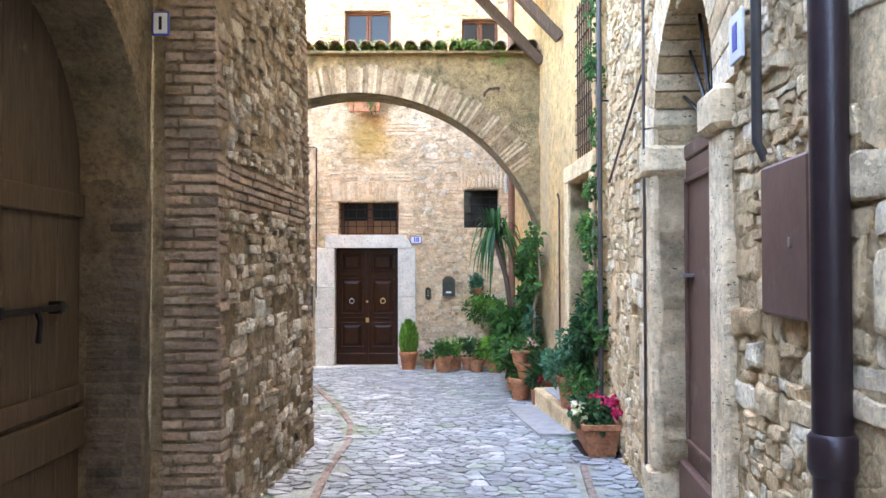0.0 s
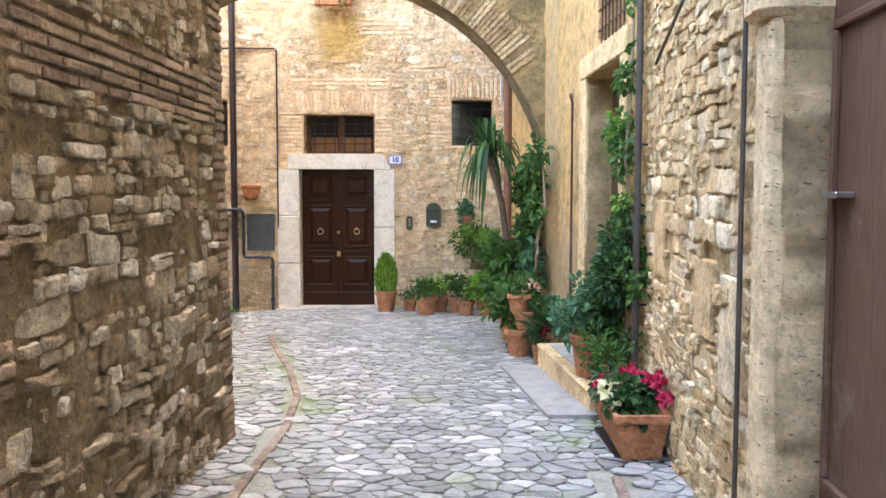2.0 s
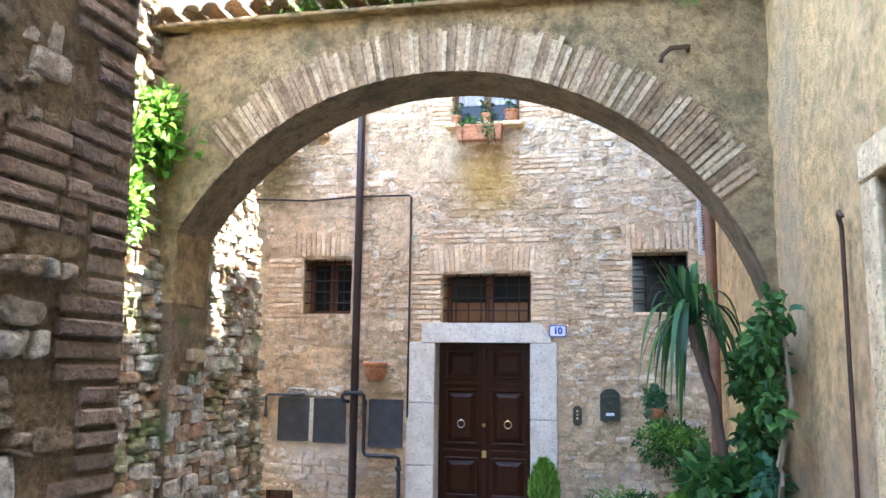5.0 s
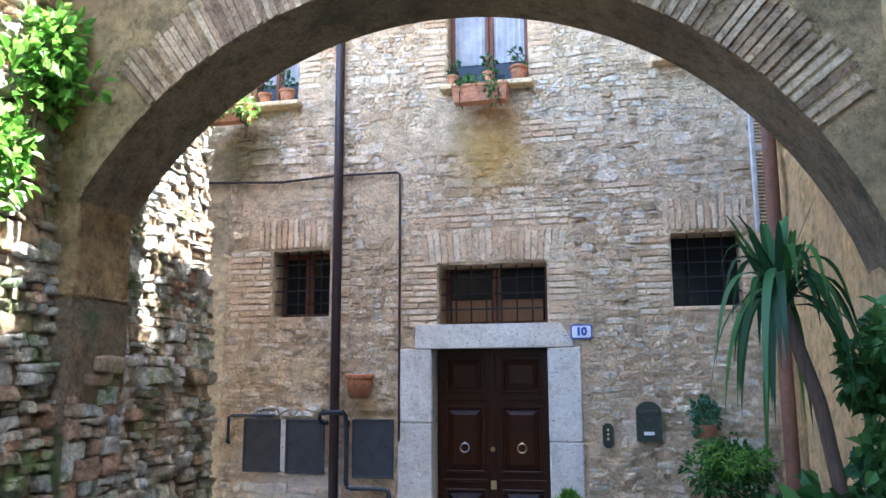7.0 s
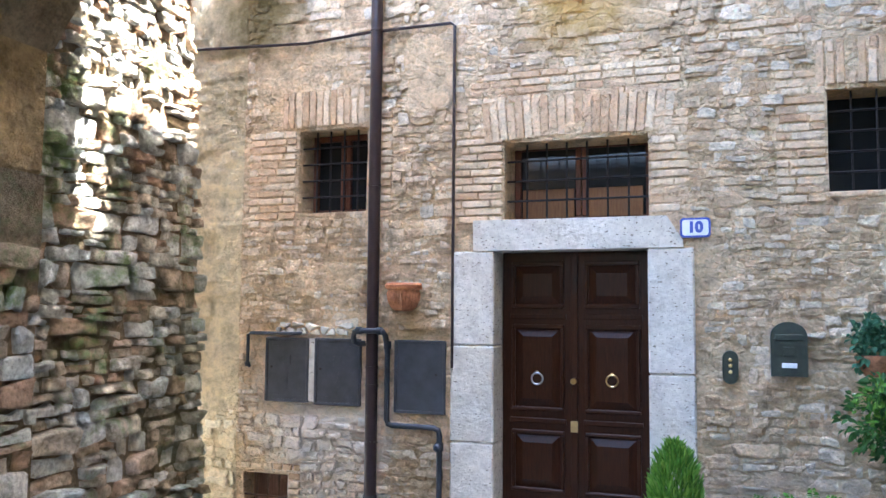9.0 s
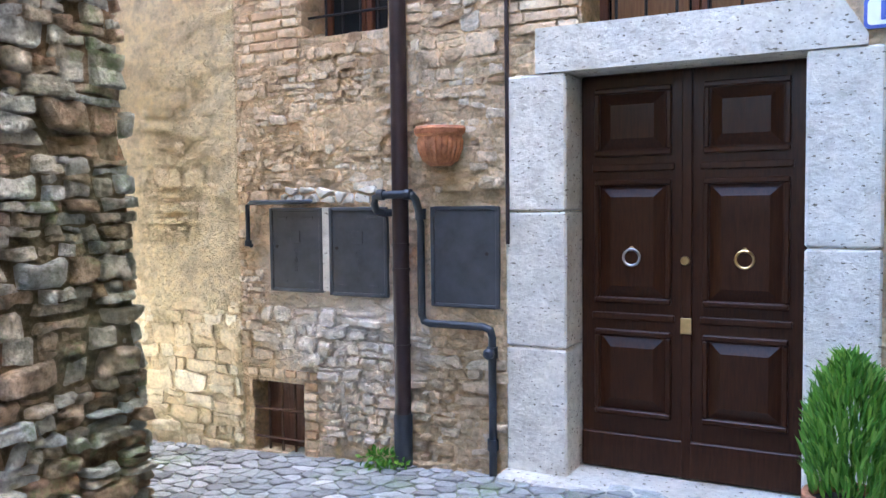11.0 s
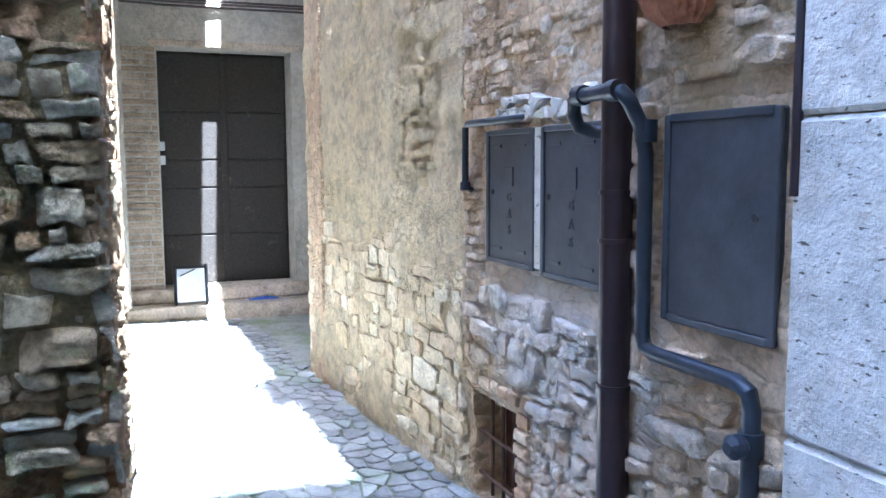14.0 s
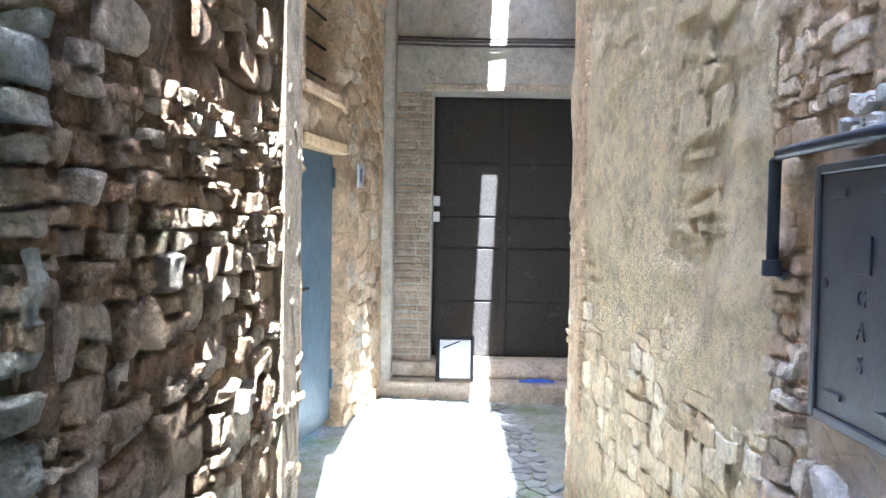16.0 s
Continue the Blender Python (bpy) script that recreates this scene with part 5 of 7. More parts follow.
tube("pipe", [(-3.5, y + 0.03, 1.44), (-3.55, y, 1.435), (-3.96, y, 1.435), (-3.985, y, 1.42), (-3.985, y, 1.18), (-3.985, y + 0.03, 1.165)], 0.014, M_PIPE_BLUE, gp2)
tube("coupling", [(-3.985, y, 1.2), (-3.985, y, 1.165)], 0.022, M_PIPE_BLUE, gp2)


def cabinet(x0, x1, z0, z1, label, word):
    o = thing("meter_cabinet", label, "meter cabinet", None, "meter cabinets")
    boxpart("cabinet_body", (x0, W - 0.012, z0), (x1, W + 0.05, z1), M_BOX, o)
    d = boxpart("cabinet_door", (x0 + 0.02, W - 0.02, z0 + 0.02), (x1 - 0.02, W - 0.0125, z1 - 0.02), M_BOX, o, c=0.004)
    rim = Geo().box((x0 - 0.004, W - 0.027, z0), (x0 + 0.019, W - 0.0125, z1)).box((x1 - 0.019, W - 0.027, z0), (x1 + 0.004, W - 0.0125, z1))
    part("cabinet_frame", rim.box((x0 + 0.0195, W - 0.027, z1 - 0.019), (x1 - 0.0195, W - 0.0125, z1 + 0.002)).box((x0 + 0.0195, W - 0.027, z0 - 0.002), (x1 - 0.0195, W - 0.0125, z0 + 0.019)), M_BOX, o)
    if word:
        for z in (z0 + 0.06, z1 - 0.06):
            boxpart("vent", (x0 + 0.06, W - 0.026, z - 0.006), (x0 + 0.13, W - 0.0205, z + 0.006), M_BOX, d, c=0.003)
            boxpart("vent", (x1 - 0.13, W - 0.026, z - 0.006), (x1 - 0.06, W - 0.0205, z + 0.006), M_BOX, d, c=0.003)
        cu = bpy.data.curves.new("lettering", "FONT")
        cu.body, cu.size, cu.extrude = "G\nA\nS", 0.05, 0.0015
        cu.align_x, cu.space_line = "CENTER", 1.2
        cu.materials.append(M_BOX)
        tx = new("lettering", cu)
        tx.parent = d
        tx.matrix_basis = pose((x0 + x1) / 2, W - 0.0215, z0 + 0.24, 90)
        boxpart("latch", ((x0 + x1) / 2 - 0.035, W - 0.026, z1 - 0.21), ((x0 + x1) / 2 + 0.035, W - 0.0205, z1 - 0.14), M_BOX, d, c=0.003)
    part("keyhole", Geo().lathe([(0.01, 0), (0.01, 0.004)], 10, pose(x1 - 0.07 if not word else x0 + 0.05, W - 0.0203, (z0 + z1) / 2 + 0.02, 90)), M_DARK, d)
    return o


cabinet(-3.83, -3.44, 0.89, 1.4, "anthracite steel gas meter cabinet set in the wall", True)
cabinet(-3.38, -2.98, 0.88, 1.4, "anthracite steel gas meter cabinet behind the drainpipe", True)
cabinet(-2.69, -2.28, 0.85, 1.4, "plain anthracite steel meter cabinet beside the door surround", False)
structure("trim_cabinets", Geo().box((-3.437, W - 0.022, 0.9), (-3.383, W + 0.02, 1.4), 0.004), M_TRAVERTINE, "white grout strip between the cabinets")

cb = thing("wall_cable", "thin dark cable run across the house front", "cable")
tube("cable", [(-4.6, W - 0.04, 3.87), (-3.5, W - 0.04, 3.81), (-2.9, W - 0.05, 3.84), (-2.25, W - 0.035, 3.84), (-2.22, W - 0.035, 3.82), (-2.22, W - 0.035, 1.2)], 0.012, M_PIPE, cb, n=6)
wp = thing("wall_pot", "fluted terracotta half pot fixed on the wall", "plant pot", pose(-2.62, W - 0.02, 1.62))
g = Geo()
prof = [(0.06, 0.0), (0.1, 0.03), (0.125, 0.09), (0.13, 0.13), (0.125, 0.16), (0.145, 0.175), (0.15, 0.2), (0.14, 0.215), (0.12, 0.21)]
g.grid([[(r * (1 + (0.05 * math.cos(k * 2.2) if 0.02 < z < 0.15 else 0)) * math.cos(math.pi * k / 40), -r * (1 + (0.05 * math.cos(k * 2.2) if 0.02 < z < 0.15 else 0)) * math.sin(math.pi * k / 40), z) for k in range(41)] for r, z in prof])
part("pot_body", g, M_TERRA, wp, smooth=True)
g = Geo().poly([(0.13 * math.cos(math.pi * k / 20), -0.13 * math.sin(math.pi * k / 20), 0.19) for k in range(21)])
part("soil", g, M_SOIL, wp)

plate = thing("number_plate", "white enamel house number plate with blue border, number 10", "house number", pose(-0.47, W - 0.03, 2.205))


def rounded_plate(name, w, h, r, y0, y1, mat, owner, label=""):
    ring = [(sx * (w - r) + r * math.cos(t), sz * (h - r) + r * math.sin(t)) for sx, sz, q in ((1, 1, 0), (-1, 1, 1), (-1, -1, 2), (1, -1, 3)) for t in [math.pi / 2 * (q + k / 4) for k in range(5)]]
    g = Geo().poly([(x, y0, z) for x, z in ring]).grid([[(x, y, z) for x, z in ring + ring[:1]] for y in (y0, y1)])
    return part(name, g, mat, owner, label)


rounded_plate("plate_border", 0.1, 0.068, 0.025, 0.0, 0.02, M_BLUE_ENAMEL, plate, "blue enamel border")
rounded_plate("plate_face", 0.086, 0.054, 0.018, -0.004, 0.006, M_ENAMEL, plate)
cu = bpy.data.curves.new("lettering", "FONT")
cu.body, cu.size, cu.extrude, cu.offset = "10", 0.1, 0.001, 0.006
cu.align_x, cu.align_y = "CENTER", "CENTER"
cu.materials.append(M_BLUE_ENAMEL)
tx = new("lettering", cu)
tx.parent = plate
tx.matrix_basis = pose(0, -0.006, 0, 90)

bell = thing("doorbell", "small dark bronze doorbell panel with rounded ends", "doorbell", pose(-0.26, W - 0.05, 1.265))
g = Geo()
out = [(0.05 * math.cos(a), 0.06 + 0.05 * math.sin(a)) for a in [math.pi * k / 10 for k in range(11)]] + [(0.05 * math.cos(a), -0.06 + 0.05 * math.sin(a)) for a in [math.pi + math.pi * k / 10 for k in range(11)]]
g.poly([(x, 0, z) for x, z in out]).grid([[(x, yy, z) for x, z in out + out[:1]] for yy in (0, 0.055)])
part("bell_plate", g, M_BRONZE, bell)
for z in (0.05, 0.01, -0.03):
    part("bell_button", Geo().lathe([(0.012, 0), (0.012, 0.008), (0.006, 0.012)], 10, pose(0, 0, z, 90)), M_BRASS, bell)
mb = thing("mailbox", "dark bronze mailbox with arched top and small name card", "mailbox", pose(0.1, W - 0.1, 1.22))
g = Geo()
out = [(-0.11, 0), (0.11, 0), (0.11, 0.26)] + [(0.11 * math.cos(a), 0.26 + 0.09 * math.sin(a)) for a in [math.pi * k / 12 for k in range(1, 12)]] + [(-0.11, 0.26)]
g.poly([(x, 0, z) for x, z in out]).grid([[(x, yy, z) for x, z in out + out[:1]] for yy in (0, 0.1)])
part("box_body", g, M_BRONZE, mb)
boxpart("flap", (-0.085, -0.012, 0.23), (0.085, 0.004, 0.27), M_BRONZE, mb)
boxpart("name_card", (-0.045, -0.006, 0.055), (0.045, 0.003, 0.085), M_ENAMEL, mb, "white name card", 0.002)
boxpart("emblem", (-0.035, -0.01, 0.13), (0.035, 0.003, 0.19), M_BRONZE, mb, c=0.01)

gr = thing("cellar_grate", "rusty barred cellar hatch at the foot of the wall", "grate")
boxpart("hatch_board", (-4.03, W + 0.16, -0.3), (-3.62, W + 0.19, 0.31), M_OLD_DOOR, gr)
bars(gr, -4.03, -3.62, -0.25, 0.31, W + 0.05, 3, 2, M_RUSTY, 0.009)
bricks(wall_house, P_H, [hx(-3.61, -3.5, -0.2, 0.33), hx(-4.06, -3.5, 0.34, 0.4)], M_BRICK_H, 77, lambda u, v: v, long=0.11)

wt = thing("weed", "small green weed at the foot of the drainpipe", "weed", pose(-2.98, 14.3, ground_z(-2.98, 14.3)))
foliage("leaves", [(0, 0, 0.05, 0.1, 0.06, 0.05), (0.12, 0.02, 0.03, 0.05, 0.04, 0.03)], 130, 0.045, M_LEAF_LIGHT, wt, 72, 0.4)
hb = thing("hanging_basket", "wall basket with a small blue-green trailing plant", "wall planter", pose(0.58, W - 0.14, 1.24))
part("basket", Geo().lathe([(0.05, 0), (0.09, 0.05), (0.11, 0.13)], 14), M_TERRA, hb, smooth=True)
boxpart("wall_hook", (-0.01, 0.08, 0.06), (0.01, 0.145, 0.09), M_IRON, hb)
foliage("foliage", [(0, -0.02, 0.2, 0.15, 0.13, 0.14), (-0.05, -0.06, 0.05, 0.1, 0.06, 0.12)], 320, 0.05, M_LEAF_BLUE, hb, 71, 0.8)

sh = thing("window_shutter", "open louvred shutter with grey-white frame on the side wall", "shutter", pose(1.16, 14.0, 3.0, 0, 0, 12))
part("shutter_frame", Geo().box((-0.1, 0, 0), (-0.06, 0.035, 1.35)).box((0.09, 0, 0), (0.13, 0.035, 1.35)).box((-0.06, 0, 0), (0.09, 0.035, 0.05)).box((-0.06, 0, 1.3), (0.09, 0.035, 1.35)).box((-0.06, 0, 0.72), (0.09, 0.035, 0.77)), M_SHUTTER, sh)
for k in range(40):
    z = 0.06 + k * 0.031
    if 0.7 < z < 0.78:
        continue
    part("slat", Geo().box((-0.058, -0.012, -0.0025), (0.088, 0.012, 0.0025), 0.001), M_SLAT, sh, at=pose(0, 0.018, z, 40))
rp = thing("drainpipe", "rust-brown drainpipe in the corner of the house", "drainpipe", pose(1.13, 13.5, 0))
part("pipe", Geo().lathe([(0.055, -0.02), (0.055, 8.4)], 16), M_PIPE_RUST, rp, smooth=True)
for z in (0.9, 2.4, 4.0):
    part("clip", Geo().lathe([(0.06, z - 0.012), (0.062, z), (0.06, z + 0.012)], 16), M_PIPE_RUST, rp, smooth=True)
    tube("bracket", [(0.05, 0, z), (0.13, 0, z)], 0.008, M_IRON, rp, n=6)

# ---- potted plants along the house ----


def gz(x, y):
    return ground_z(x, y) + 0.006


p = pot("potted_cypress", "dwarf cypress in a terracotta pot beside the front door", -0.58, 13.78, gz(-0.58, 13.78), 0.15, 0.3)
g = Geo()
rng = random.Random(81)
for k in range(1500):
    z = rng.random()
    r = 0.15 * (1 - z ** 4) ** 0.7 * (0.8 + 0.2 * min(1, z * 4)) * rng.uniform(0.55, 1.05)
    a = rng.uniform(0, 6.283)
    leaf_at(g, Vector((r * math.cos(a), r * math.sin(a), 0.28 + 0.5 * z)), Vector((0.35 * math.cos(a), 0.35 * math.sin(a), 1)), 0.075 * rng.uniform(0.7, 1.3), 0.016, rng)
part("foliage", g, M_LEAF_LIGHT, p)
p = pot("potted_plant", "small terracotta pot with pinkish heather", -0.24, 13.85, gz(-0.24, 13.85), 0.1, 0.18)
foliage("foliage", [(0, 0, 0.26, 0.16, 0.14, 0.12)], 300, 0.045, M_LEAF_DARK, p, 82, 0.4)
foliage("blossom", [(-0.03, 0, 0.33, 0.13, 0.12, 0.08)], 70, 0.03, M_PETAL_PINK, p, 83, 0.6)
p = pot("potted_plant", "wide terracotta pot with a leafy green plant", 0.0, 13.4, gz(0, 13.4), 0.15, 0.26)
foliage("foliage", [(0, 0, 0.34, 0.2, 0.18, 0.12)], 420, 0.07, M_LEAF, p, 84, 0.5)
p = pot("potted_fern", "terracotta pot with a fresh green fern", 0.2, 13.75, gz(0.2, 13.75), 0.12, 0.24)
rng = random.Random(85)
for k in range(16):
    a = rng.uniform(0, 6.283)
    ln = rng.uniform(0.35, 0.6)
    g = Geo()
    for i in range(18):
        t = i / 17
        q = Vector((math.cos(a) * ln * 0.6 * t, math.sin(a) * ln * 0.6 * t, 0.24 + ln * (t - 0.45 * t * t)))
        for sgn in (-1, 1):
            leaf_at(g, q, Vector((-math.sin(a) * sgn + 0.4 * math.cos(a), math.cos(a) * sgn + 0.4 * math.sin(a), 0.1)), 0.1 * (1 - 0.75 * t), 0.022, rng)
    part("frond", g, M_LEAF_LIGHT, p)
p = pot("potted_plant", "dark leafy plant in a terracotta pot", 0.42, 13.7, gz(0.42, 13.7), 0.12, 0.22)
foliage("foliage", [(0, 0, 0.36, 0.18, 0.16, 0.18)], 340, 0.08, M_LEAF_DARK, p, 86, 0.3)
p = pot("potted_plant", "dark brown pot with thin reddish stems", 0.55, 13.35, gz(0.55, 13.35), 0.12, 0.2)
foliage("foliage", [(0, 0, 0.36, 0.15, 0.15, 0.2)], 220, 0.06, M_LEAF_DARK, p, 87, 0.35)
p = pot("potted_plant", "terracotta pot with broad fresh-green leaves", 0.84, 13.3, gz(0.84, 13.3), 0.14, 0.27)
foliage("foliage", [(-0.02, -0.05, 0.4, 0.25, 0.22, 0.14), (-0.14, -0.12, 0.36, 0.12, 0.1, 0.06)], 150, 0.13, M_LEAF_LIGHT, p, 88, 0.85)
shrub = pot("potted_shrub", "tall bushy shrub in a pot against the house", 0.85, 13.95, gz(0.85, 13.95), 0.16, 0.3)
foliage("foliage", [(-0.1, 0, 0.95, 0.3, 0.2, 0.28), (0.08, -0.05, 0.7, 0.22, 0.18, 0.25), (-0.22, 0.05, 1.12, 0.16, 0.12, 0.14)], 1500, 0.06, M_LEAF, shrub, 89, 0.5)
foliage("new_growth", [(-0.12, -0.08, 1.08, 0.3, 0.15, 0.14)], 520, 0.05, M_LEAF_LIGHT, shrub, 90, 0.4)
stems(shrub, [[(0, 0, 0.2), (-0.06, 0, 0.6), (-0.12, 0, 1.1)], [(0, 0, 0.2), (0.06, 0, 0.7)]], 0.012)

# yucca with its strap leaves
yuc = pot("potted_yucca", "tall yucca with long arching strap leaves in a terracotta pot", 0.98, 10.95, gz(0.98, 10.95), 0.17, 0.3)
tube("trunk", [(0, 0, 0.2), (-0.04, 0.0, 0.8), (-0.14, 0.02, 1.5), (-0.28, 0.05, 2.0)], 0.035, M_BEAM, yuc, n=10)
rng = random.Random(91)
for k in range(74):
    a, e = rng.uniform(0, 6.283), rng.uniform(-0.3, 1.2) if k > 10 else rng.uniform(1.1, 1.5)
    ln = rng.uniform(0.5, 0.78)
    rows = []
    for i in range(9):
        t = i / 8
        hor = ln * t * math.cos(e) * (1 - 0.38 * t) + 0.02
        z = 1.92 + 0.26 * k / 74 + ln * (math.sin(e) * t - 0.95 * t ** 2.3 * (1 if e < 1.0 else 0.35))
        wd = 0.024 * (1 - t ** 3) * (0.5 + min(1, t * 4) * 0.5)
        c = Vector((-0.28 + hor * math.cos(a), 0.05 + hor * math.sin(a), z))
        sd = Vector((-math.sin(a), math.cos(a), 0))
        rows.append([c - sd * wd + Vector((0, 0, wd * 0.3)), c, c + sd * wd + Vector((0, 0, wd * 0.3))])
    part("leaf", Geo().grid(rows), M_LEAF_DARK if k % 3 else M_LEAF, yuc, smooth=True)

# climbing plant on the plastered wall
vine = thing("climbing_plant", "climbing plant with bare twisted stem on the plaster wall", "climbing plant", pose(1.18, 11.0, gz(1.18, 11.0)))
stems(vine, [[(0.02, 0.1, -0.02), (0.0, -0.2, 0.5), (-0.04, -0.75, 1.0), (0.0, -0.62, 1.35), (-0.02, -0.3, 1.6), (-0.04, 0.1, 1.75)], [(-0.04, -0.7, 1.1), (0.02, -0.85, 1.5), (0.0, -0.8, 1.9)], [(0.02, 0.15, 0), (0.0, 0.4, 0.8), (0.0, 0.6, 1.7)]], 0.02)
foliage("foliage", [(-0.05, -0.85, 1.92, 0.1, 0.16, 0.2), (-0.06, -0.4, 1.8, 0.12, 0.28, 0.2), (-0.06, 0.1, 1.7, 0.12, 0.3, 0.22), (-0.05, -0.1, 1.25, 0.1, 0.2, 0.3), (-0.05, -0.75, 1.45, 0.08, 0.12, 0.22)], 900, 0.085, M_LEAF, vine, 92, 0.7)
foliage("lower_foliage", [(-0.05, -0.2, 0.8, 0.12, 0.35, 0.3), (-0.05, 0.2, 1.0, 0.12, 0.25, 0.4)], 500, 0.09, M_LEAF_BLUE, vine, 93, 0.7)

# plants at the foot of the plaster wall
p = pot("potted_fig", "large pot with a broad-leaved green shrub by the wall", 1.05, 11.2, gz(1.05, 11.2), 0.17, 0.32)
foliage("foliage", [(-0.1, 0, 0.62, 0.32, 0.36, 0.28), (-0.22, -0.1, 0.85, 0.22, 0.3, 0.16), (-0.05, -0.25, 0.95, 0.2, 0.3, 0.16)], 700, 0.14, M_LEAF, p, 94, 0.6)
p = pot("potted_plant", "pot with glossy dark strap leaves beside the doorway", 1.18, 9.7, gz(1.18, 9.7), 0.15, 0.28)
rng = random.Random(95)
for k in range(26):
    a, e, ln = rng.uniform(0, 6.283), rng.uniform(0.5, 1.4), rng.uniform(0.4, 0.65)
    rows = []
    for i in range(7):
        t = i / 6
        hor = ln * t * math.cos(e)
        z = 0.24 + ln * (math.sin(e) * t - 0.25 * t * t)
        wd = 0.05 * math.sin(math.pi * min(1, 0.12 + 0.88 * t)) + 0.004
        c = Vector((hor * math.cos(a) * 0.8, hor * math.sin(a), z))
        sd = Vector((-math.sin(a), math.cos(a), 0))
        rows.append([c - sd * wd, c - Vector((0, 0, wd * 0.35)), c + sd * wd])
    part("leaf", Geo().grid(rows), M_LEAF_DARK, p, smooth=True)
# pots set one in another beside the stone step
for i, (dx, dy, z, r, h, mat) in enumerate(((0, 0, 0, 0.13, 0.26, M_TERRA), (0.07, 0.02, 0.26, 0.12, 0.17, M_TERRA), (0.0, 0.0, 0.43, 0.11, 0.16, M_TERRA))):
    x, y = 0.93 + dx, 9.95 + dy
    p = pot("stacked_pot", "weathered terracotta pot in a stack beside the step", x, y, gz(0.93, 9.95) + z, r, h, mat, 20 * i, "stacked pots")
    if i == 2:
        foliage("foliage", [(0.05, 0, 0.22, 0.2, 0.2, 0.12)], 260, 0.06, M_LEAF, p, 96, 0.5)
        foliage("flower", [(0.06, -0.1, 0.24, 0.07, 0.07, 0.05)], 36, 0.045, M_PETAL_PINK, p, 97, 0.9)
p = pot("potted_plant", "terracotta pot with trailing green leaves by the stacked pots", 0.98, 10.3, gz(0.98, 10.3), 0.13, 0.3)
foliage("foliage", [(-0.05, 0, 0.45, 0.25, 0.25, 0.2), (-0.1, -0.15, 0.25, 0.14, 0.14, 0.16)], 520, 0.09, M_LEAF, p, 98, 0.6)
p = flower_box(0, 0.34, 0, 0, "low terracotta trough with red flowers beside the step")
p["group"] = "ground troughs"
p.matrix_basis = pose(1.17, 9.42, gz(1.0, 9.6), 0, 0, 86)
foliage("foliage", [(0.17, 0.1, 0.24, 0.17, 0.12, 0.1)], 220, 0.06, M_LEAF_DARK, p, 99)
foliage("flower", [(0.17, 0.08, 0.3, 0.14, 0.1, 0.05)], 40, 0.04, M_PETAL_RED, p, 100, 0.9)

# stone step at the doorway, with its slab
st = tagged(new("door_step"), "limestone step block with a grey slate top before the doorway", "step", kind="structure")
PB = [(1.16, 7.52), (1.03, 9.25), (1.45, 9.3), (1.6, 7.5)]
g = Geo()
g.poly([(x, y, 0.38) for x, y in PB])
g.grid([[(x, y, z) for x, y in PB + PB[:1]] for z in (0.05, 0.365)])
g.grid([[(x - d, y, z) for x, y in PB + PB[:1]] for z, d in ((0.365, 0.012), (0.38, 0.0))])
part("step_block", g, M_LIMESTONE, st)
part("slate_top", Geo().poly([(1.23, 7.6, 0.386), (1.12, 9.18, 0.386), (1.44, 9.2, 0.386), (1.5, 7.58, 0.386)]).grid([[(x, y, z) for x, y in ((1.23, 7.6), (1.12, 9.18), (1.44, 9.2), (1.5, 7.58), (1.23, 7.6))] for z in (0.37, 0.386)]), M_SLAB, st, "grey slate top")
g = Geo()
SL = [(0.86, 7.42), (0.70, 9.3), (1.08, 9.3), (1.2, 7.42)]
g.poly([(x, y, gz(x, y) + 0.022) for x, y in SL]).grid([[(x, y, gz(x, y) + d) for x, y in SL + SL[:1]] for d in (-0.05, 0.022)])
structure("pavement_slab", g, M_SLAB, "smooth grey paving slab before the step")

p = pot("potted_plant", "tall terracotta pot with blue-green bushy plant on the step", 1.24, 7.95, 0.386, 0.14, 0.3)
foliage("foliage", [(-0.06, 0.15, 0.36, 0.22, 0.4, 0.18), (0.0, 0.0, 0.5, 0.2, 0.3, 0.18)], 1100, 0.06, M_LEAF_BLUE, p, 101, 0.6)
p = pot("potted_plant", "wide terracotta pot with a fine-leaved shrub and orange bud", 1.3, 7.5, 0.386, 0.17, 0.2)
foliage("foliage", [(0.0, -0.1, 0.32, 0.2, 0.3, 0.14)], 800, 0.05, M_LEAF, p, 102, 0.35)
foliage("bud", [(-0.18, -0.05, 0.26, 0.03, 0.03, 0.03)], 12, 0.04, M_PETAL_RED, p, 103, 0.9)
bush = pot("potted_bush", "dense dark climbing bush in a pot by the doorway", 1.36, 7.75, 0.386, 0.15, 0.28)
foliage("foliage", [(-0.02, 0.0, 0.5, 0.18, 0.32, 0.25), (-0.02, -0.15, 0.8, 0.14, 0.3, 0.25), (0.0, -0.3, 1.02, 0.1, 0.16, 0.2)], 2200, 0.06, M_LEAF_DARK, bush, 104, 0.6)
ivy = thing("climbing_ivy", "leafy ivy climbing the corner pipe", "climbing plant", pose(1.40, 7.36, gz(1.4, 7.36)))
stems(ivy, [[(0.0, 0, 0), (-0.03, 0.1, 0.8), (-0.02, -0.05, 1.3), (-0.06, 0.02, 1.7), (0, 0.1, 2.2), (-0.02, 0.0, 2.8), (0.0, 0.05, 4.4)]], 0.012)
foliage("foliage", [(-0.04, 0.14, 1.8, 0.09, 0.2, 0.22), (-0.03, 0.05, 1.35, 0.07, 0.14, 0.16), (-0.03, 0.06, 2.3, 0.07, 0.12, 0.18)], 520, 0.05, M_LEAF, ivy, 105, 0.7, droop=0.5)
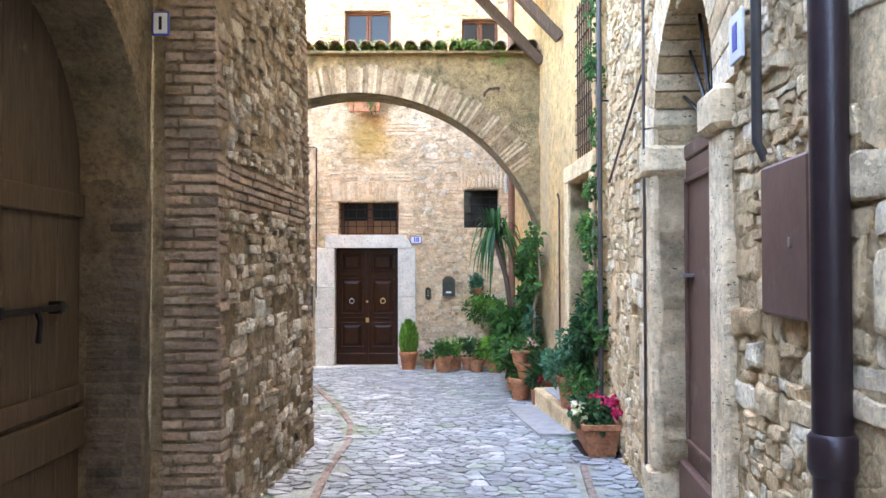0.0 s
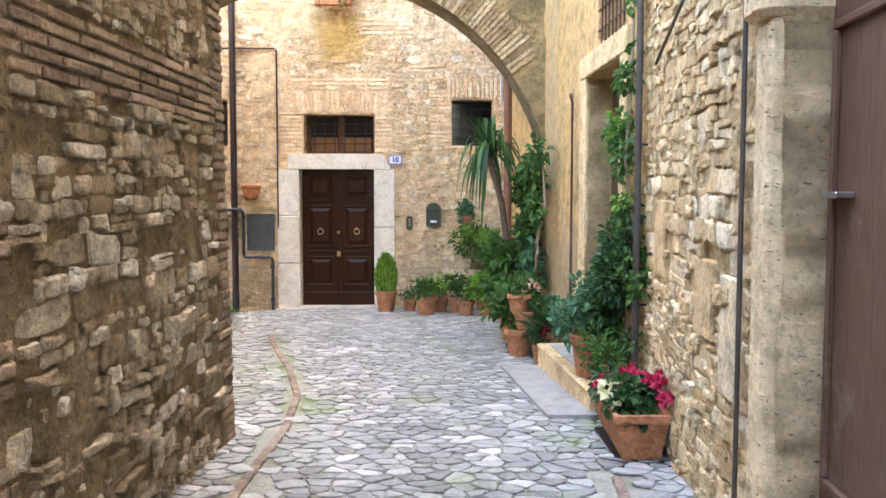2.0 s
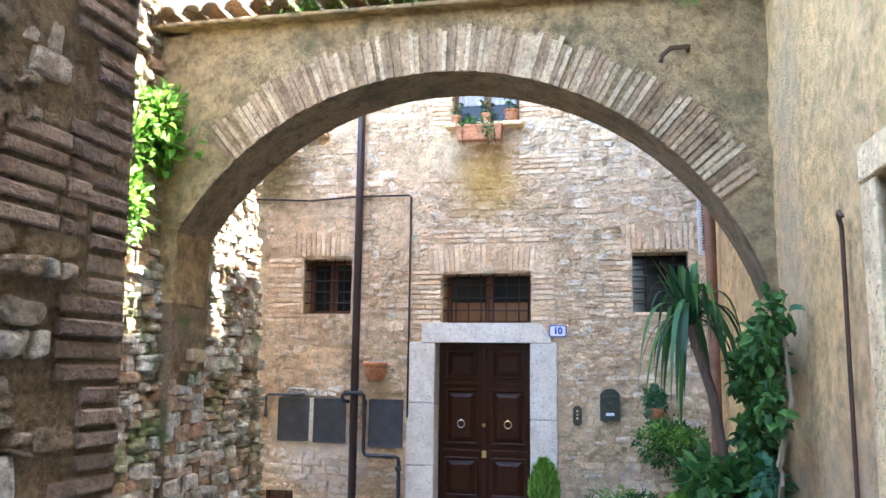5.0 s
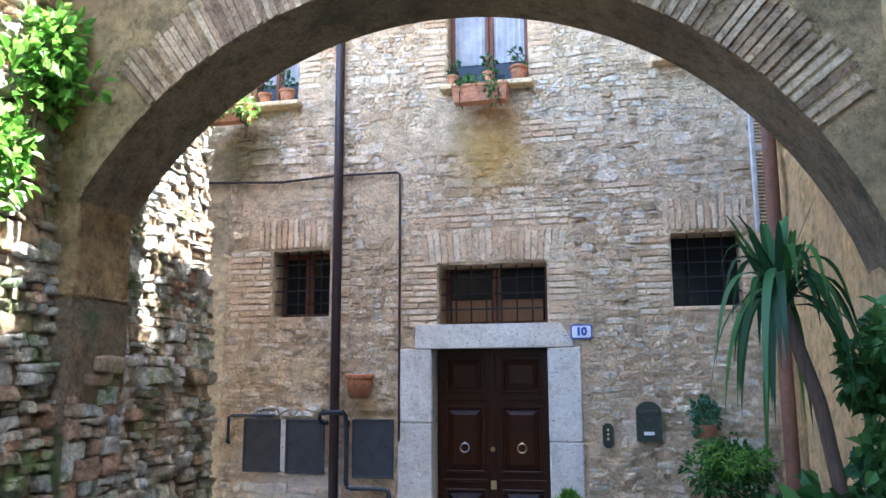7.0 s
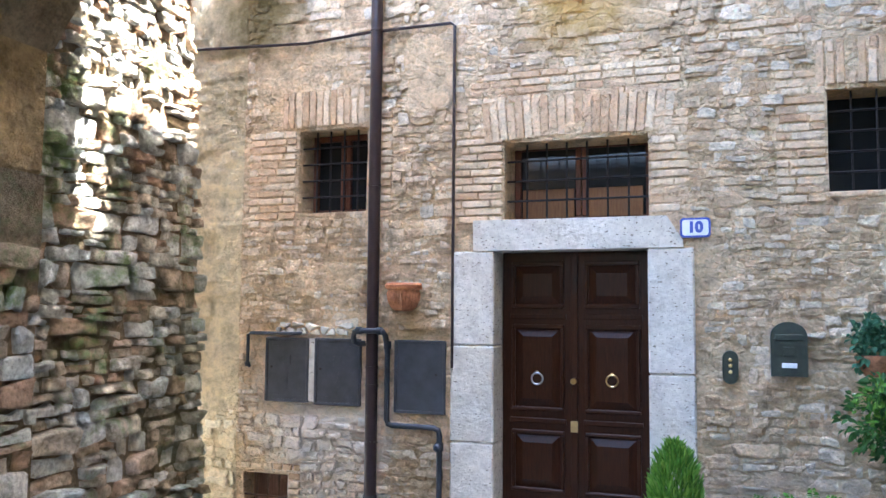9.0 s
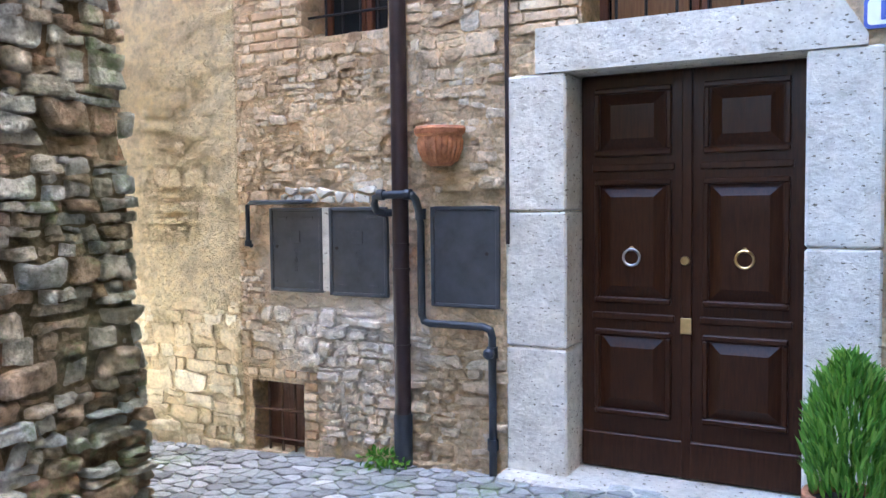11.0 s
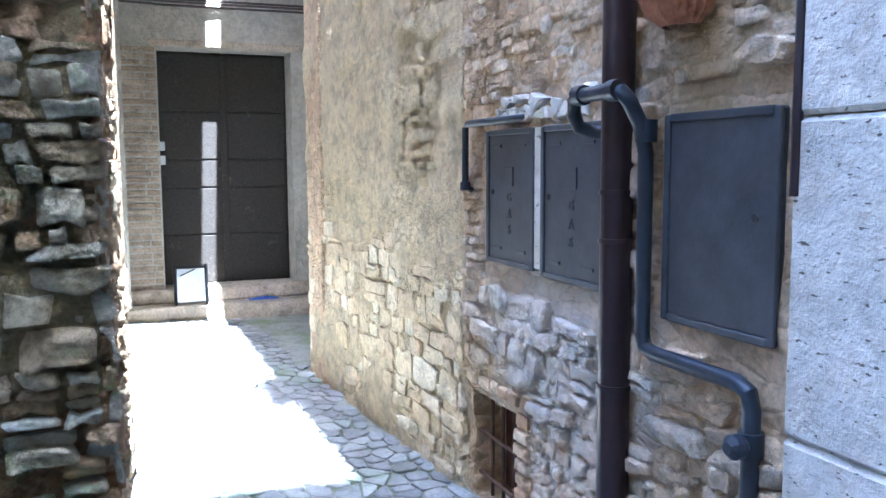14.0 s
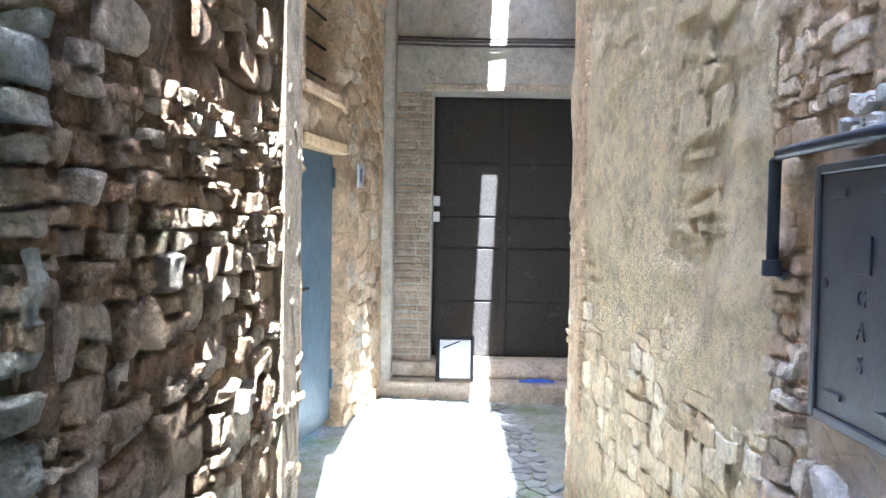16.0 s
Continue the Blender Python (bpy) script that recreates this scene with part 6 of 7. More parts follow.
foliage("young_leaves", [(-0.06, 0.16, 1.85, 0.08, 0.18, 0.18), (-0.05, 0.05, 1.4, 0.06, 0.12, 0.14)], 200, 0.045, M_LEAF_LIGHT, ivy, 108, 0.7, droop=0.4)
foliage("upper_foliage", [(-0.04, 0.0, 2.75, 0.06, 0.09, 0.16), (-0.04, 0.0, 3.3, 0.07, 0.1, 0.25), (-0.04, 0.0, 4.0, 0.08, 0.1, 0.3), (-0.02, -0.05, 1.0, 0.1, 0.2, 0.2)], 760, 0.05, M_LEAF, ivy, 106, 0.7, droop=0.3)

# planter with cyclamen
pl = thing("planter_box", "terracotta trough planter with crimson cyclamen on a dark tray", "planter", pose(1.09, 6.42, gz(1.2, 6.4) - 0.02, 0, 0, 0))
g = Geo()
a0, a1 = [(0.05, 0.05), (0.26, 0.05), (0.29, 0.78), (0.08, 0.78)], [(0.0, 0.0), (0.29, 0.0), (0.33, 0.83), (0.03, 0.83)]
g.poly([(x, y, 0.02) for x, y in a0[::-1]]).grid([[(*q, 0.02) for q in a0 + a0[:1]], [(*q, 0.24) for q in a1 + a1[:1]]])
part("trough", g, M_TERRA, pl)
g = Geo().grid([[(0.145 + (x - 0.145) * s, 0.41 + (y - 0.41) * s2, z) for x, y in a1 + a1[:1]] for z, s, s2 in ((0.225, 1.0, 1.0), (0.235, 1.09, 1.035), (0.275, 1.1, 1.04), (0.28, 1.04, 1.02), (0.275, 0.86, 0.95), (0.22, 0.82, 0.93))])
part("rim", g, M_TERRA, pl)
part("soil", Geo().poly([(0.145 + (x - 0.145) * 0.86, 0.41 + (y - 0.41) * 0.95, 0.245) for x, y in a1]), M_SOIL, pl)
boxpart("tray", (0.02, -0.05, -0.01), (0.37, 0.7, 0.015), M_IRON, pl, "dark shallow tray")
foliage("foliage", [(0.15, 0.25, 0.31, 0.18, 0.3, 0.1), (0.15, 0.55, 0.31, 0.17, 0.25, 0.1)], 900, 0.06, M_LEAF_DARK, pl, 107, 0.8)
for k, q in enumerate(((0.26, 0.1, 0.47), (0.22, 0.25, 0.49), (0.3, 0.3, 0.45), (0.1, 0.3, 0.44), (0.02, 0.4, 0.4), (0.2, 0.5, 0.47), (0.28, 0.02, 0.42), (0.06, 0.55, 0.42), (0.3, 0.18, 0.5), (0.16, 0.36, 0.5))):
    foliage("flower", [(q[0], q[1], q[2] - 0.06, 0.045, 0.045, 0.03)], 22, 0.042, M_PETAL_RED, pl, 120 + k, 0.9)
foliage("pale_flower", [(-0.02, 0.12, 0.38, 0.05, 0.06, 0.05)], 24, 0.05, M_PETAL_WHITE, pl, 131, 0.9)

# ---- doorway and window in the plaster wall ----
dw = tagged(new("doorway_frame"), "pale stone doorway frame with deep jambs", "door frame", kind="structure")
u0, u1 = R_DOOR[0], R_DOOR[1]


def slab_on(pl, a, b6, z0, z1, w0, w1, name, mat, owner, label="", c=0.01):
    g = Geo().box((a, z0, w0), (b6, z1, w1), c)
    g.v = [tuple(pl(*v)) for v in g.v]
    return part(name, g, mat, owner, label)


slab_on(P_Bw, u0 - 0.19, u0, 0.3, 2.64, -0.4, 0.03, "jamb_stone", M_LIMESTONE, dw)
slab_on(P_Bw, u1, u1 + 0.18, 0.3, 2.64, -0.4, 0.03, "jamb_stone", M_LIMESTONE, dw)
slab_on(P_Bw, u0 - 0.19, u1 + 0.18, 2.643, 2.82, -0.4, 0.035, "lintel", M_LIMESTONE, dw)
slab_on(P_Bw, u0 + 0.001, u1 - 0.001, 0.2, 0.385, -0.5, 0.02, "threshold", M_LIMESTONE, dw)
rd = thing("side_door", "dark brown wooden door deep in the stone doorway", "door")
lf = slab_on(P_Bw, u0 + 0.002, u1 - 0.002, 0.39, 2.638, -0.25, -0.2, "door_leaf", M_DOOR, rd)
for z0, z1 in ((0.5, 1.1), (1.2, 1.8), (1.9, 2.5)):
    for a, b6 in ((u0 + 0.08, (u0 + u1) / 2 - 0.05), ((u0 + u1) / 2 + 0.05, u1 - 0.08)):
        slab_on(P_Bw, a, b6, z0, z1, -0.202, -0.185, "panel", M_DOOR, lf)
slab_on(P_Bw, u0 + 0.46, u0 + 0.5, 1.3, 1.34, -0.2, -0.16, "door_knob", M_BRASS, rd, "round brass knob")
wg = thing("window_grille", "tall window with rusty iron grille in the plaster wall", "window", kind="structure")
v0, v1 = R_WIN[2], R_WIN[3]
slab_on(P_Bw, R_WIN[0], R_WIN[1], v0, v1, -0.4, -0.39, "pane", M_GLASS, wg, c=0.001)
for k in range(7):
    u = R_WIN[0] + (R_WIN[1] - R_WIN[0]) * (k + 0.5) / 7
    tube("bar", [P_Bw(u, v0 - 0.02, 0.0), P_Bw(u, v1 + 0.02, 0.0)], 0.008, M_RUSTY, wg, n=6)
for k in range(10):
    v = v0 + (v1 - v0) * (k + 0.5) / 10
    tube("crossbar", [P_Bw(R_WIN[0] - 0.02, v, 0.01), P_Bw(R_WIN[1] + 0.02, v, 0.01)], 0.008, M_RUSTY, wg, n=6)
hk = thing("wall_rod", "thin dark iron rod hooked on the plaster wall", "rod")
u = ub(9.36)
tube("rod", [P_Bw(u, 0.6, 0.03), P_Bw(u, 2.5, 0.03), P_Bw(u + 0.02, 2.55, 0.05), P_Bw(u + 0.07, 2.56, 0.06), P_Bw(u + 0.09, 2.53, 0.05)], 0.012, M_RUSTY, hk, n=6)
cp = thing("corner_pipe", "grey-brown pipe running up the corner of the rubble wall", "pipe", pose(1.38, 7.2, 0))
part("pipe", Geo().lathe([(0.022, 0.2), (0.022, 10)], 12), M_PIPE_GREY, cp, smooth=True)
for z in (1.0, 2.0, 3.2, 4.4):
    part("clip", Geo().lathe([(0.026, z - 0.02), (0.028, z), (0.026, z + 0.02)], 12), M_PIPE_GREY, cp, smooth=True)
    tube("bracket", [(0.02, 0, z), (0.12, 0, z)], 0.008, M_IRON, cp, n=6)

# wooden struts under the right-hand eaves
for i, (y, x0, z0) in enumerate(((10.75, 1.26, 4.42), (9.35, 1.3, 4.35))):
    sb = thing("roof_strut", "weathered slanting wooden strut under the eaves", "strut", None, "roof struts")
    d = Vector((-1, 0, 1.05)).normalized()
    m = Matrix.Translation((x0 + 0.05, y, z0)) @ d.to_track_quat("Z", "Y").to_matrix().to_4x4()
    part("beam", Geo().box((-0.06, -0.06, 0), (0.06, 0.06, 1.7), 0.012, m), M_BEAM, sb)
structure("roof_eave_right", Geo().box((-0.1, 9.0, 5.55), (1.5, 11.2, 5.65), 0.01), M_BEAM, "boarded eave on wooden struts")

# ---- portal in the right-hand rubble wall ----
rp2 = tagged(new("portal_surround"), "weathered stone portal with bases, imposts and arch", "portal", kind="structure")
a, b6 = R_PORT[0], R_PORT[1]
for s0, s1 in ((a - 0.15, a), (b6, b6 + 0.25)):
    slab_on(P_A, s0, s1, 0.55, 2.28, -0.3, 0.05, "jamb_stone", M_PORTAL, rp2, c=0.015)
    slab_on(P_A, s0 - 0.02, s1 - 0.0, 0.15, 0.547, -0.3, 0.075, "base_stone", M_PORTAL, rp2, c=0.015)
    slab_on(P_A, s0 - 0.04, s1 + 0.02, 2.283, 2.46, -0.3, 0.09, "impost", M_PORTAL, rp2, c=0.025)
cu0, cr = (a + b6) / 2, (b6 - a) / 2 + 0.01
for k in range(21):
    t0, t1 = math.pi * k / 21, math.pi * (k + 0.9) / 21
    g = Geo()
    q = []
    for r, t in ((cr, t0), (cr, t1), (cr + 0.33, t1), (cr + 0.33, t0)):
        q.append((cu0 - r * math.cos(t), 2.46 + r * math.sin(t)))
    g.poly([(x, y, 0.03) for x, y in q]).grid([[(x, y, w) for x, y in q + q[:1]] for w in (-0.3, 0.03)])
    g.v = [tuple(P_A(*v)) for v in g.v]
    part("arch_stone", g, M_PORTAL if k % 2 else M_STONE_A, rp2)
pd = thing("portal_door", "worn brown panelled wooden door in the stone portal", "door")
lf = slab_on(P_A, a + 0.002, b6 - 0.002, 0.33, 2.36, -0.2, -0.15, "door_leaf", M_OLD_DOOR, pd)
for s0, s1 in ((a + 0.06, cu0 - 0.03), (cu0 + 0.03, b6 - 0.06)):
    for z0, z1 in ((0.72, 2.25),):
        for q0, q1, y0, y1 in ((s0, s1, z0, z0 + 0.03), (s0, s1, z1 - 0.03, z1), (s0, s0 + 0.025, z0 + 0.031, z1 - 0.031), (s1 - 0.025, s1, z0 + 0.031, z1 - 0.031)):
            slab_on(P_A, q0, q1, y0, y1, -0.152, -0.128, "moulding", M_OLD_DOOR, lf)
slab_on(P_A, cu0 - 0.02, cu0 + 0.02, 0.34, 2.35, -0.152, -0.12, "cover_strip", M_OLD_DOOR, pd)
slab_on(P_A, a + 0.002, b6 - 0.002, 0.33, 0.62, -0.149, -0.1, "kick_board", M_OLD_DOOR, pd)
slab_on(P_A, a + 0.1, a + 0.22, 1.68, 1.7, -0.15, -0.09, "handle", M_STEEL, pd, "small steel pull")
slab_on(P_A, a + 0.002, b6 - 0.002, 2.36, 2.45, -0.22, -0.14, "transom_bar", M_OLD_DOOR, pd)
fg = thing("fanlight_grille", "wrought iron fanlight grille with radiating bars over the door", "grille")
for k in range(1, 8):
    t = math.pi * k / 8
    tube("bar", [P_A(cu0 - 0.06 * math.cos(t), 2.46 + 0.06 * math.sin(t), -0.14), P_A(cu0 - cr * math.cos(t), 2.46 + cr * math.sin(t), -0.14)], 0.01, M_IRON, fg, n=6)
tube("ring", [P_A(cu0 - 0.12 * math.cos(math.pi * k / 16), 2.46 + 0.15 * math.sin(math.pi * k / 16), -0.14) for k in range(17)], 0.01, M_IRON, fg, n=6)
slab_on(P_A, a, b6, 2.46, 3.1, -0.3, -0.29, "pane", M_GLASS, fg, c=0.001)
np2 = thing("street_number_plate", "white enamel plate with pale blue panel on the rubble wall", "house number")
u = ua(3.02)
slab_on(P_A, u - 0.08, u + 0.08, 2.5, 2.68, 0.035, 0.05, "plate", M_ENAMEL, np2)
slab_on(P_A, u - 0.03, u + 0.03, 2.54, 2.64, 0.05, 0.053, "number_bar", M_BLUE_ENAMEL, np2, c=0.001)
mc = thing("meter_cover", "brown painted steel meter cover on the rubble wall", "meter cover")
slab_on(P_A, ua(2.73), ua(2.3), 1.585, 2.07, 0.0, 0.05, "cover", M_BOX_BROWN, mc)
slab_on(P_A, ua(2.745), ua(2.735), 1.6, 2.05, 0.0, 0.03, "hinge", M_BOX_BROWN, mc)
slab_on(P_A, ua(2.45), ua(2.43), 1.8, 1.83, 0.05, 0.056, "lock", M_STEEL, mc)
gpp = thing("riser_pipe", "thin grey riser pipe above the meter cover", "pipe")
tube("pipe", [P_A(ua(2.76), 2.1, 0.02), P_A(ua(2.76), 2.16, 0.05), P_A(ua(2.76), 5.5, 0.05)], 0.018, M_PIPE_GREY, gpp)
dpr = thing("drainpipe", "dark cast-iron drainpipe on the rubble wall", "drainpipe", pose(1.01, 2.14, 0))
part("pipe", Geo().lathe([(0.05, 0.2), (0.05, 9)], 16), M_PIPE, dpr, smooth=True)
for z in (1.3, 3.2):
    part("socket", Geo().lathe([(0.054, z - 0.1), (0.062, z - 0.08), (0.062, z), (0.054, z + 0.01)], 16), M_PIPE, dpr, smooth=True)
    tube("bracket", [(0.03, 0, z), (0.12, 0, z)], 0.012, M_IRON, dpr, n=6)
cbl = thing("wall_cable", "thin dark cable running down the rubble wall", "cable")
u = ua(5.16)
tube("cable", [P_A(u, 0.35, 0.035), P_A(u, 2.9, 0.035), P_A(u, 6, 0.035)], 0.01, M_CABLE, cbl, n=6)
tube("cable", [P_A(ua(6.9), 2.45, 0.04), P_A(u, 2.95, 0.045)], 0.009, M_CABLE, cbl, n=6)
# smooth blocks in the right wall
for b7 in R_BLOCKS:
    slab_on(P_A, *b7, -0.02, 0.02, "stone_block", M_STONE_A, wall_a, c=0.012)

# ---- gateway on the left ----
gate = thing("arched_gate", "dusty brown plank gate with iron bolt in an arched recess", "gate")
GX = -1.89
for k in range(7):
    y0 = 2.48 + 1.8 * k / 7
    part("plank", Geo().box((GX - 0.05, y0 + 0.003, 0.2), (GX, y0 + 1.8 / 7 - 0.003, 3.4), 0.006), M_GATE, gate)
for z0, z1 in ((0.82, 1.02), (1.05, 1.14), (2.0, 2.12)):
    boxpart("rail", (GX - 0.001, 2.49, z0), (GX + 0.03, 4.27, z1), M_GATE, gate, c=0.008)
tube("bolt", [(GX + 0.05, 3.3, 1.55), (GX + 0.05, 4.0, 1.55)], 0.016, M_IRON, gate, "black iron bolt")
tube("bolt_handle", [(GX + 0.05, 3.72, 1.55), (GX + 0.07, 3.72, 1.5), (GX + 0.06, 3.72, 1.4)], 0.014, M_IRON, gate)
for y0 in (3.4, 3.95):
    boxpart("staple", (GX - 0.001, y0 - 0.02, 1.52), (GX + 0.07, y0 + 0.02, 1.58), M_IRON, gate)
# arch head of the gateway
g = Geo()
cy, cz, r = 3.38, 2.15, 0.9
arc = [(cy - r * math.cos(math.pi * k / 32), cz + r * math.sin(math.pi * k / 32)) for k in range(33)]
g.grid([[(-1.548, y, z) for y, z in arc], [(-1.548, min(max(y, 2.4), 4.3), 3.12) for y, z in arc]])
g.grid([[(-1.548, y, z) for y, z in arc], [(-1.9, y, z) for y, z in arc]])
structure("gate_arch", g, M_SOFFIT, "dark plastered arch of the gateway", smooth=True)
P_REV = Plane((-1.9, 4.28), (-1.55, 4.28))
wall_rev = wall("wall_gate_jamb", P_REV, -0.3, 2.2, 0.03, [], M_PLASTER_DARK, "worn plaster jamb of the gateway, bricks coloured for its shade", amp=0.008)
# these bricks are coloured dark for the shade inside the gateway
bricks(wall_rev, P_REV, [(0.04, 0.34, 0.1, 1.5), (0.16, 0.34, 1.5, 2.1)], M_BRICK_SHADED, 25, lambda u, v: v, high=0.06, depth=0.008, joint=0.013)
np1 = thing("number_plate", "small worn white enamel number plate on the brick corner", "house number", pose(-1.49, 4.31, 3.03))
boxpart("plate_border", (-0.045, 0, -0.065), (0.045, 0.012, 0.065), M_BLUE_ENAMEL, np1, c=0.004)
boxpart("plate_face", (-0.036, -0.004, -0.055), (0.036, 0.006, 0.055), M_ENAMEL, np1, c=0.003)
boxpart("number_bar", (-0.008, -0.007, -0.035), (0.008, -0.003, 0.035), M_IRON, np1, c=0.001)

# ---- roof tiles and weeds on the arch ----
TY0, TY1 = 10.86, 12.0
rf = structure("roof_arch", Geo().box((-3.75, TY0, ATOP), (1.32, TY1, ATOP + 0.035), 0.008), M_PLASTER_ARCH, "thin slab under the tiles of the arch")
tile_rng = random.Random(140)
for k in range(25):
    x = -3.62 + k * 0.2
    for y0, y1 in ((TY0 - 0.06, 11.28), (11.2, 11.64), (11.58, TY1 + 0.02)):
        g = Geo()
        dx = tile_rng.uniform(-0.015, 0.015)
        zz = ATOP + 0.04 + 0.1 * (1 - abs((y0 + y1) / 2 - 11.42) / 0.7) + tile_rng.uniform(-0.008, 0.008)
        g.grid([[(x + dx + rr * math.cos(t), y, zz + 0.85 * rr * math.sin(t)) for t in [math.pi * j / 8 for j in range(9)]] for y, rr in ((y0, 0.09), (y1, 0.075))])
        g.grid([[(x + dx + rr * math.cos(t), y, zz + 0.85 * rr * math.sin(t)) for t in [math.pi * j / 8 for j in range(9)]] for y, rr in ((y0, 0.074), (y1, 0.06))])
        g.grid([[(x + dx + rr * math.cos(t), y0, zz + 0.85 * rr * math.sin(t)) for t in [math.pi * j / 8 for j in range(9)]] for rr in (0.09, 0.074)])
        part("roof_tile", g, M_TILE, rf, smooth=False)
wd = tagged(new("roof_weeds"), "patches of green and yellow weeds on the arch's roof", "weeds", kind="stuff")
foliage("weeds", [(-2.2, 11.0, ATOP + 0.12, 0.35, 0.2, 0.08), (-1.3, 11.0, ATOP + 0.12, 0.5, 0.2, 0.07), (0.3, 10.95, ATOP + 0.1, 0.5, 0.2, 0.07), (-0.5, 11.0, ATOP + 0.1, 0.5, 0.2, 0.05), (0.75, 10.9, ATOP - 0.02, 0.12, 0.06, 0.16)], 1300, 0.05, M_LEAF_LIGHT, wd, 141, 0.4)
iv = thing("wall_ivy", "bright green creeper on the sunlit rough wall by the arch", "climbing plant", pose(-3.44, 10.8, 2.0))
stems(iv, [[(-0.02, 0, -1.9), (-0.06, -0.1, 0.4), (-0.08, 0.0, 1.4), (0.02, 0.1, 2.0)]], 0.012)
foliage("foliage", [(0.0, -0.1, 1.7, 0.14, 0.35, 0.35), (-0.02, -0.45, 1.2, 0.12, 0.4, 0.45), (-0.05, -0.6, 0.5, 0.12, 0.3, 0.4), (0.12, 0.1, 1.5, 0.2, 0.1, 0.2)], 1300, 0.09, M_LEAF_LIGHT, iv, 142, 0.6)
hk2 = thing("iron_hook", "rusty iron hook set in the arch", "hook")
tube("hook", [(0.75, A0 + 0.05, 4.12), (0.75, A0 - 0.08, 4.12), (0.62, A0 - 0.12, 4.1), (0.56, A0 - 0.12, 4.05), (0.55, A0 - 0.12, 4.0)], 0.018, M_RUSTY, hk2, n=6)

# ---- the side alley's end ----
ad = thing("alley_door", "blackened plank double door at the end of the alley", "door")
EX = -9.55
for y0, y1 in ((13.442, 14.078), (14.082, 14.718)):
    lf = boxpart("door_leaf", (EX - 0.06, y0, 0.07), (EX, y1, 2.4), M_BLACK_DOOR, ad)
    for k, (z0, z1) in enumerate(((0.08, 0.56), (0.58, 1.04), (1.06, 1.32), (1.34, 1.8), (1.82, 2.38))):
        boxpart("board", (EX - 0.001, y0 + 0.02, z0), (EX + 0.014, y1 - 0.02, z1), M_BLACK_DOOR, lf, c=0.006)
boxpart("cover_strip", (EX, 14.05, 0.08), (EX + 0.03, 14.11, 2.38), M_BLACK_DOOR, ad, c=0.008)
for y0 in (13.45,):
    for z in (1.28, 1.42):
        boxpart("electric_fitting", (EX + 0.015, y0 - 0.02, z), (EX + 0.07, y0 + 0.05, z + 0.09), M_ENAMEL, ad, "small white electric fitting")
s1 = tagged(new("alley_steps"), "two worn limestone steps before the dark double door", "steps", kind="structure")
boxpart("step", (-9.6, 12.95, -0.3), (-8.92, 15.9, -0.06), M_STEP, s1, c=0.02)
boxpart("step", (-9.62, 13.05, -0.062), (-9.14, 15.9, 0.07), M_STEP, s1, c=0.02)
bricks(wall_e, P_E, [(0.1, 0.43, 0.0, 2.4)], M_BRICK_E, 150, lambda u, v: v, most=120)
slab_on(P_E, 0.36, 1.9, 2.405, 2.47, -0.3, 0.02, "lintel", M_STEP, wall_e)
cc = thing("wall_cable", "bundle of old cables across the wall over the door", "cable")
for k, (z, w) in enumerate(((2.8, 0.03), (2.83, 0.05), (2.86, 0.03))):
    tube("cable", [P_E(0.02, z, w), P_E(0.6, z - 0.015, w), P_E(1.4, z - 0.01, w), P_E(2.8, z, w)], 0.012, M_CABLE, cc, n=6)
# folded panel leaning on the step
fp = thing("folded_panel", "grey-white panel in a black frame leaning on the steps", "folding table", pose(-8.96, 13.5, -0.056, 0, -12, 0))
boxpart("panel", (-0.01, 0.03, 0.03), (0.01, 0.29, 0.35), M_PLASTIC_GREY, fp)
part("frame", Geo().box((-0.02, 0, 0), (0.02, 0.029, 0.39)).box((-0.02, 0.291, 0), (0.02, 0.32, 0.39)).box((-0.015, 0.03, 0.351), (0.015, 0.29, 0.38)), M_IRON, fp)
tube("strap", [(0.016, 0.06, 0.28), (0.018, 0.2, 0.34)], 0.006, M_IRON, fp, n=6)
bc = thing("blue_cloth", "crumpled blue plastic bag on the step", "bag", pose(-9.0, 14.35, -0.055))
g = Geo()
rng = random.Random(151)
g.grid([[((i - 3) * 0.02, (j - 5) * 0.03, 0.012 + 0.03 * rng.random() * math.sin(math.pi * i / 6) * math.sin(math.pi * j / 10)) for j in range(11)] for i in range(7)])
part("bag", g, M_BLUE_CLOTH, bc)
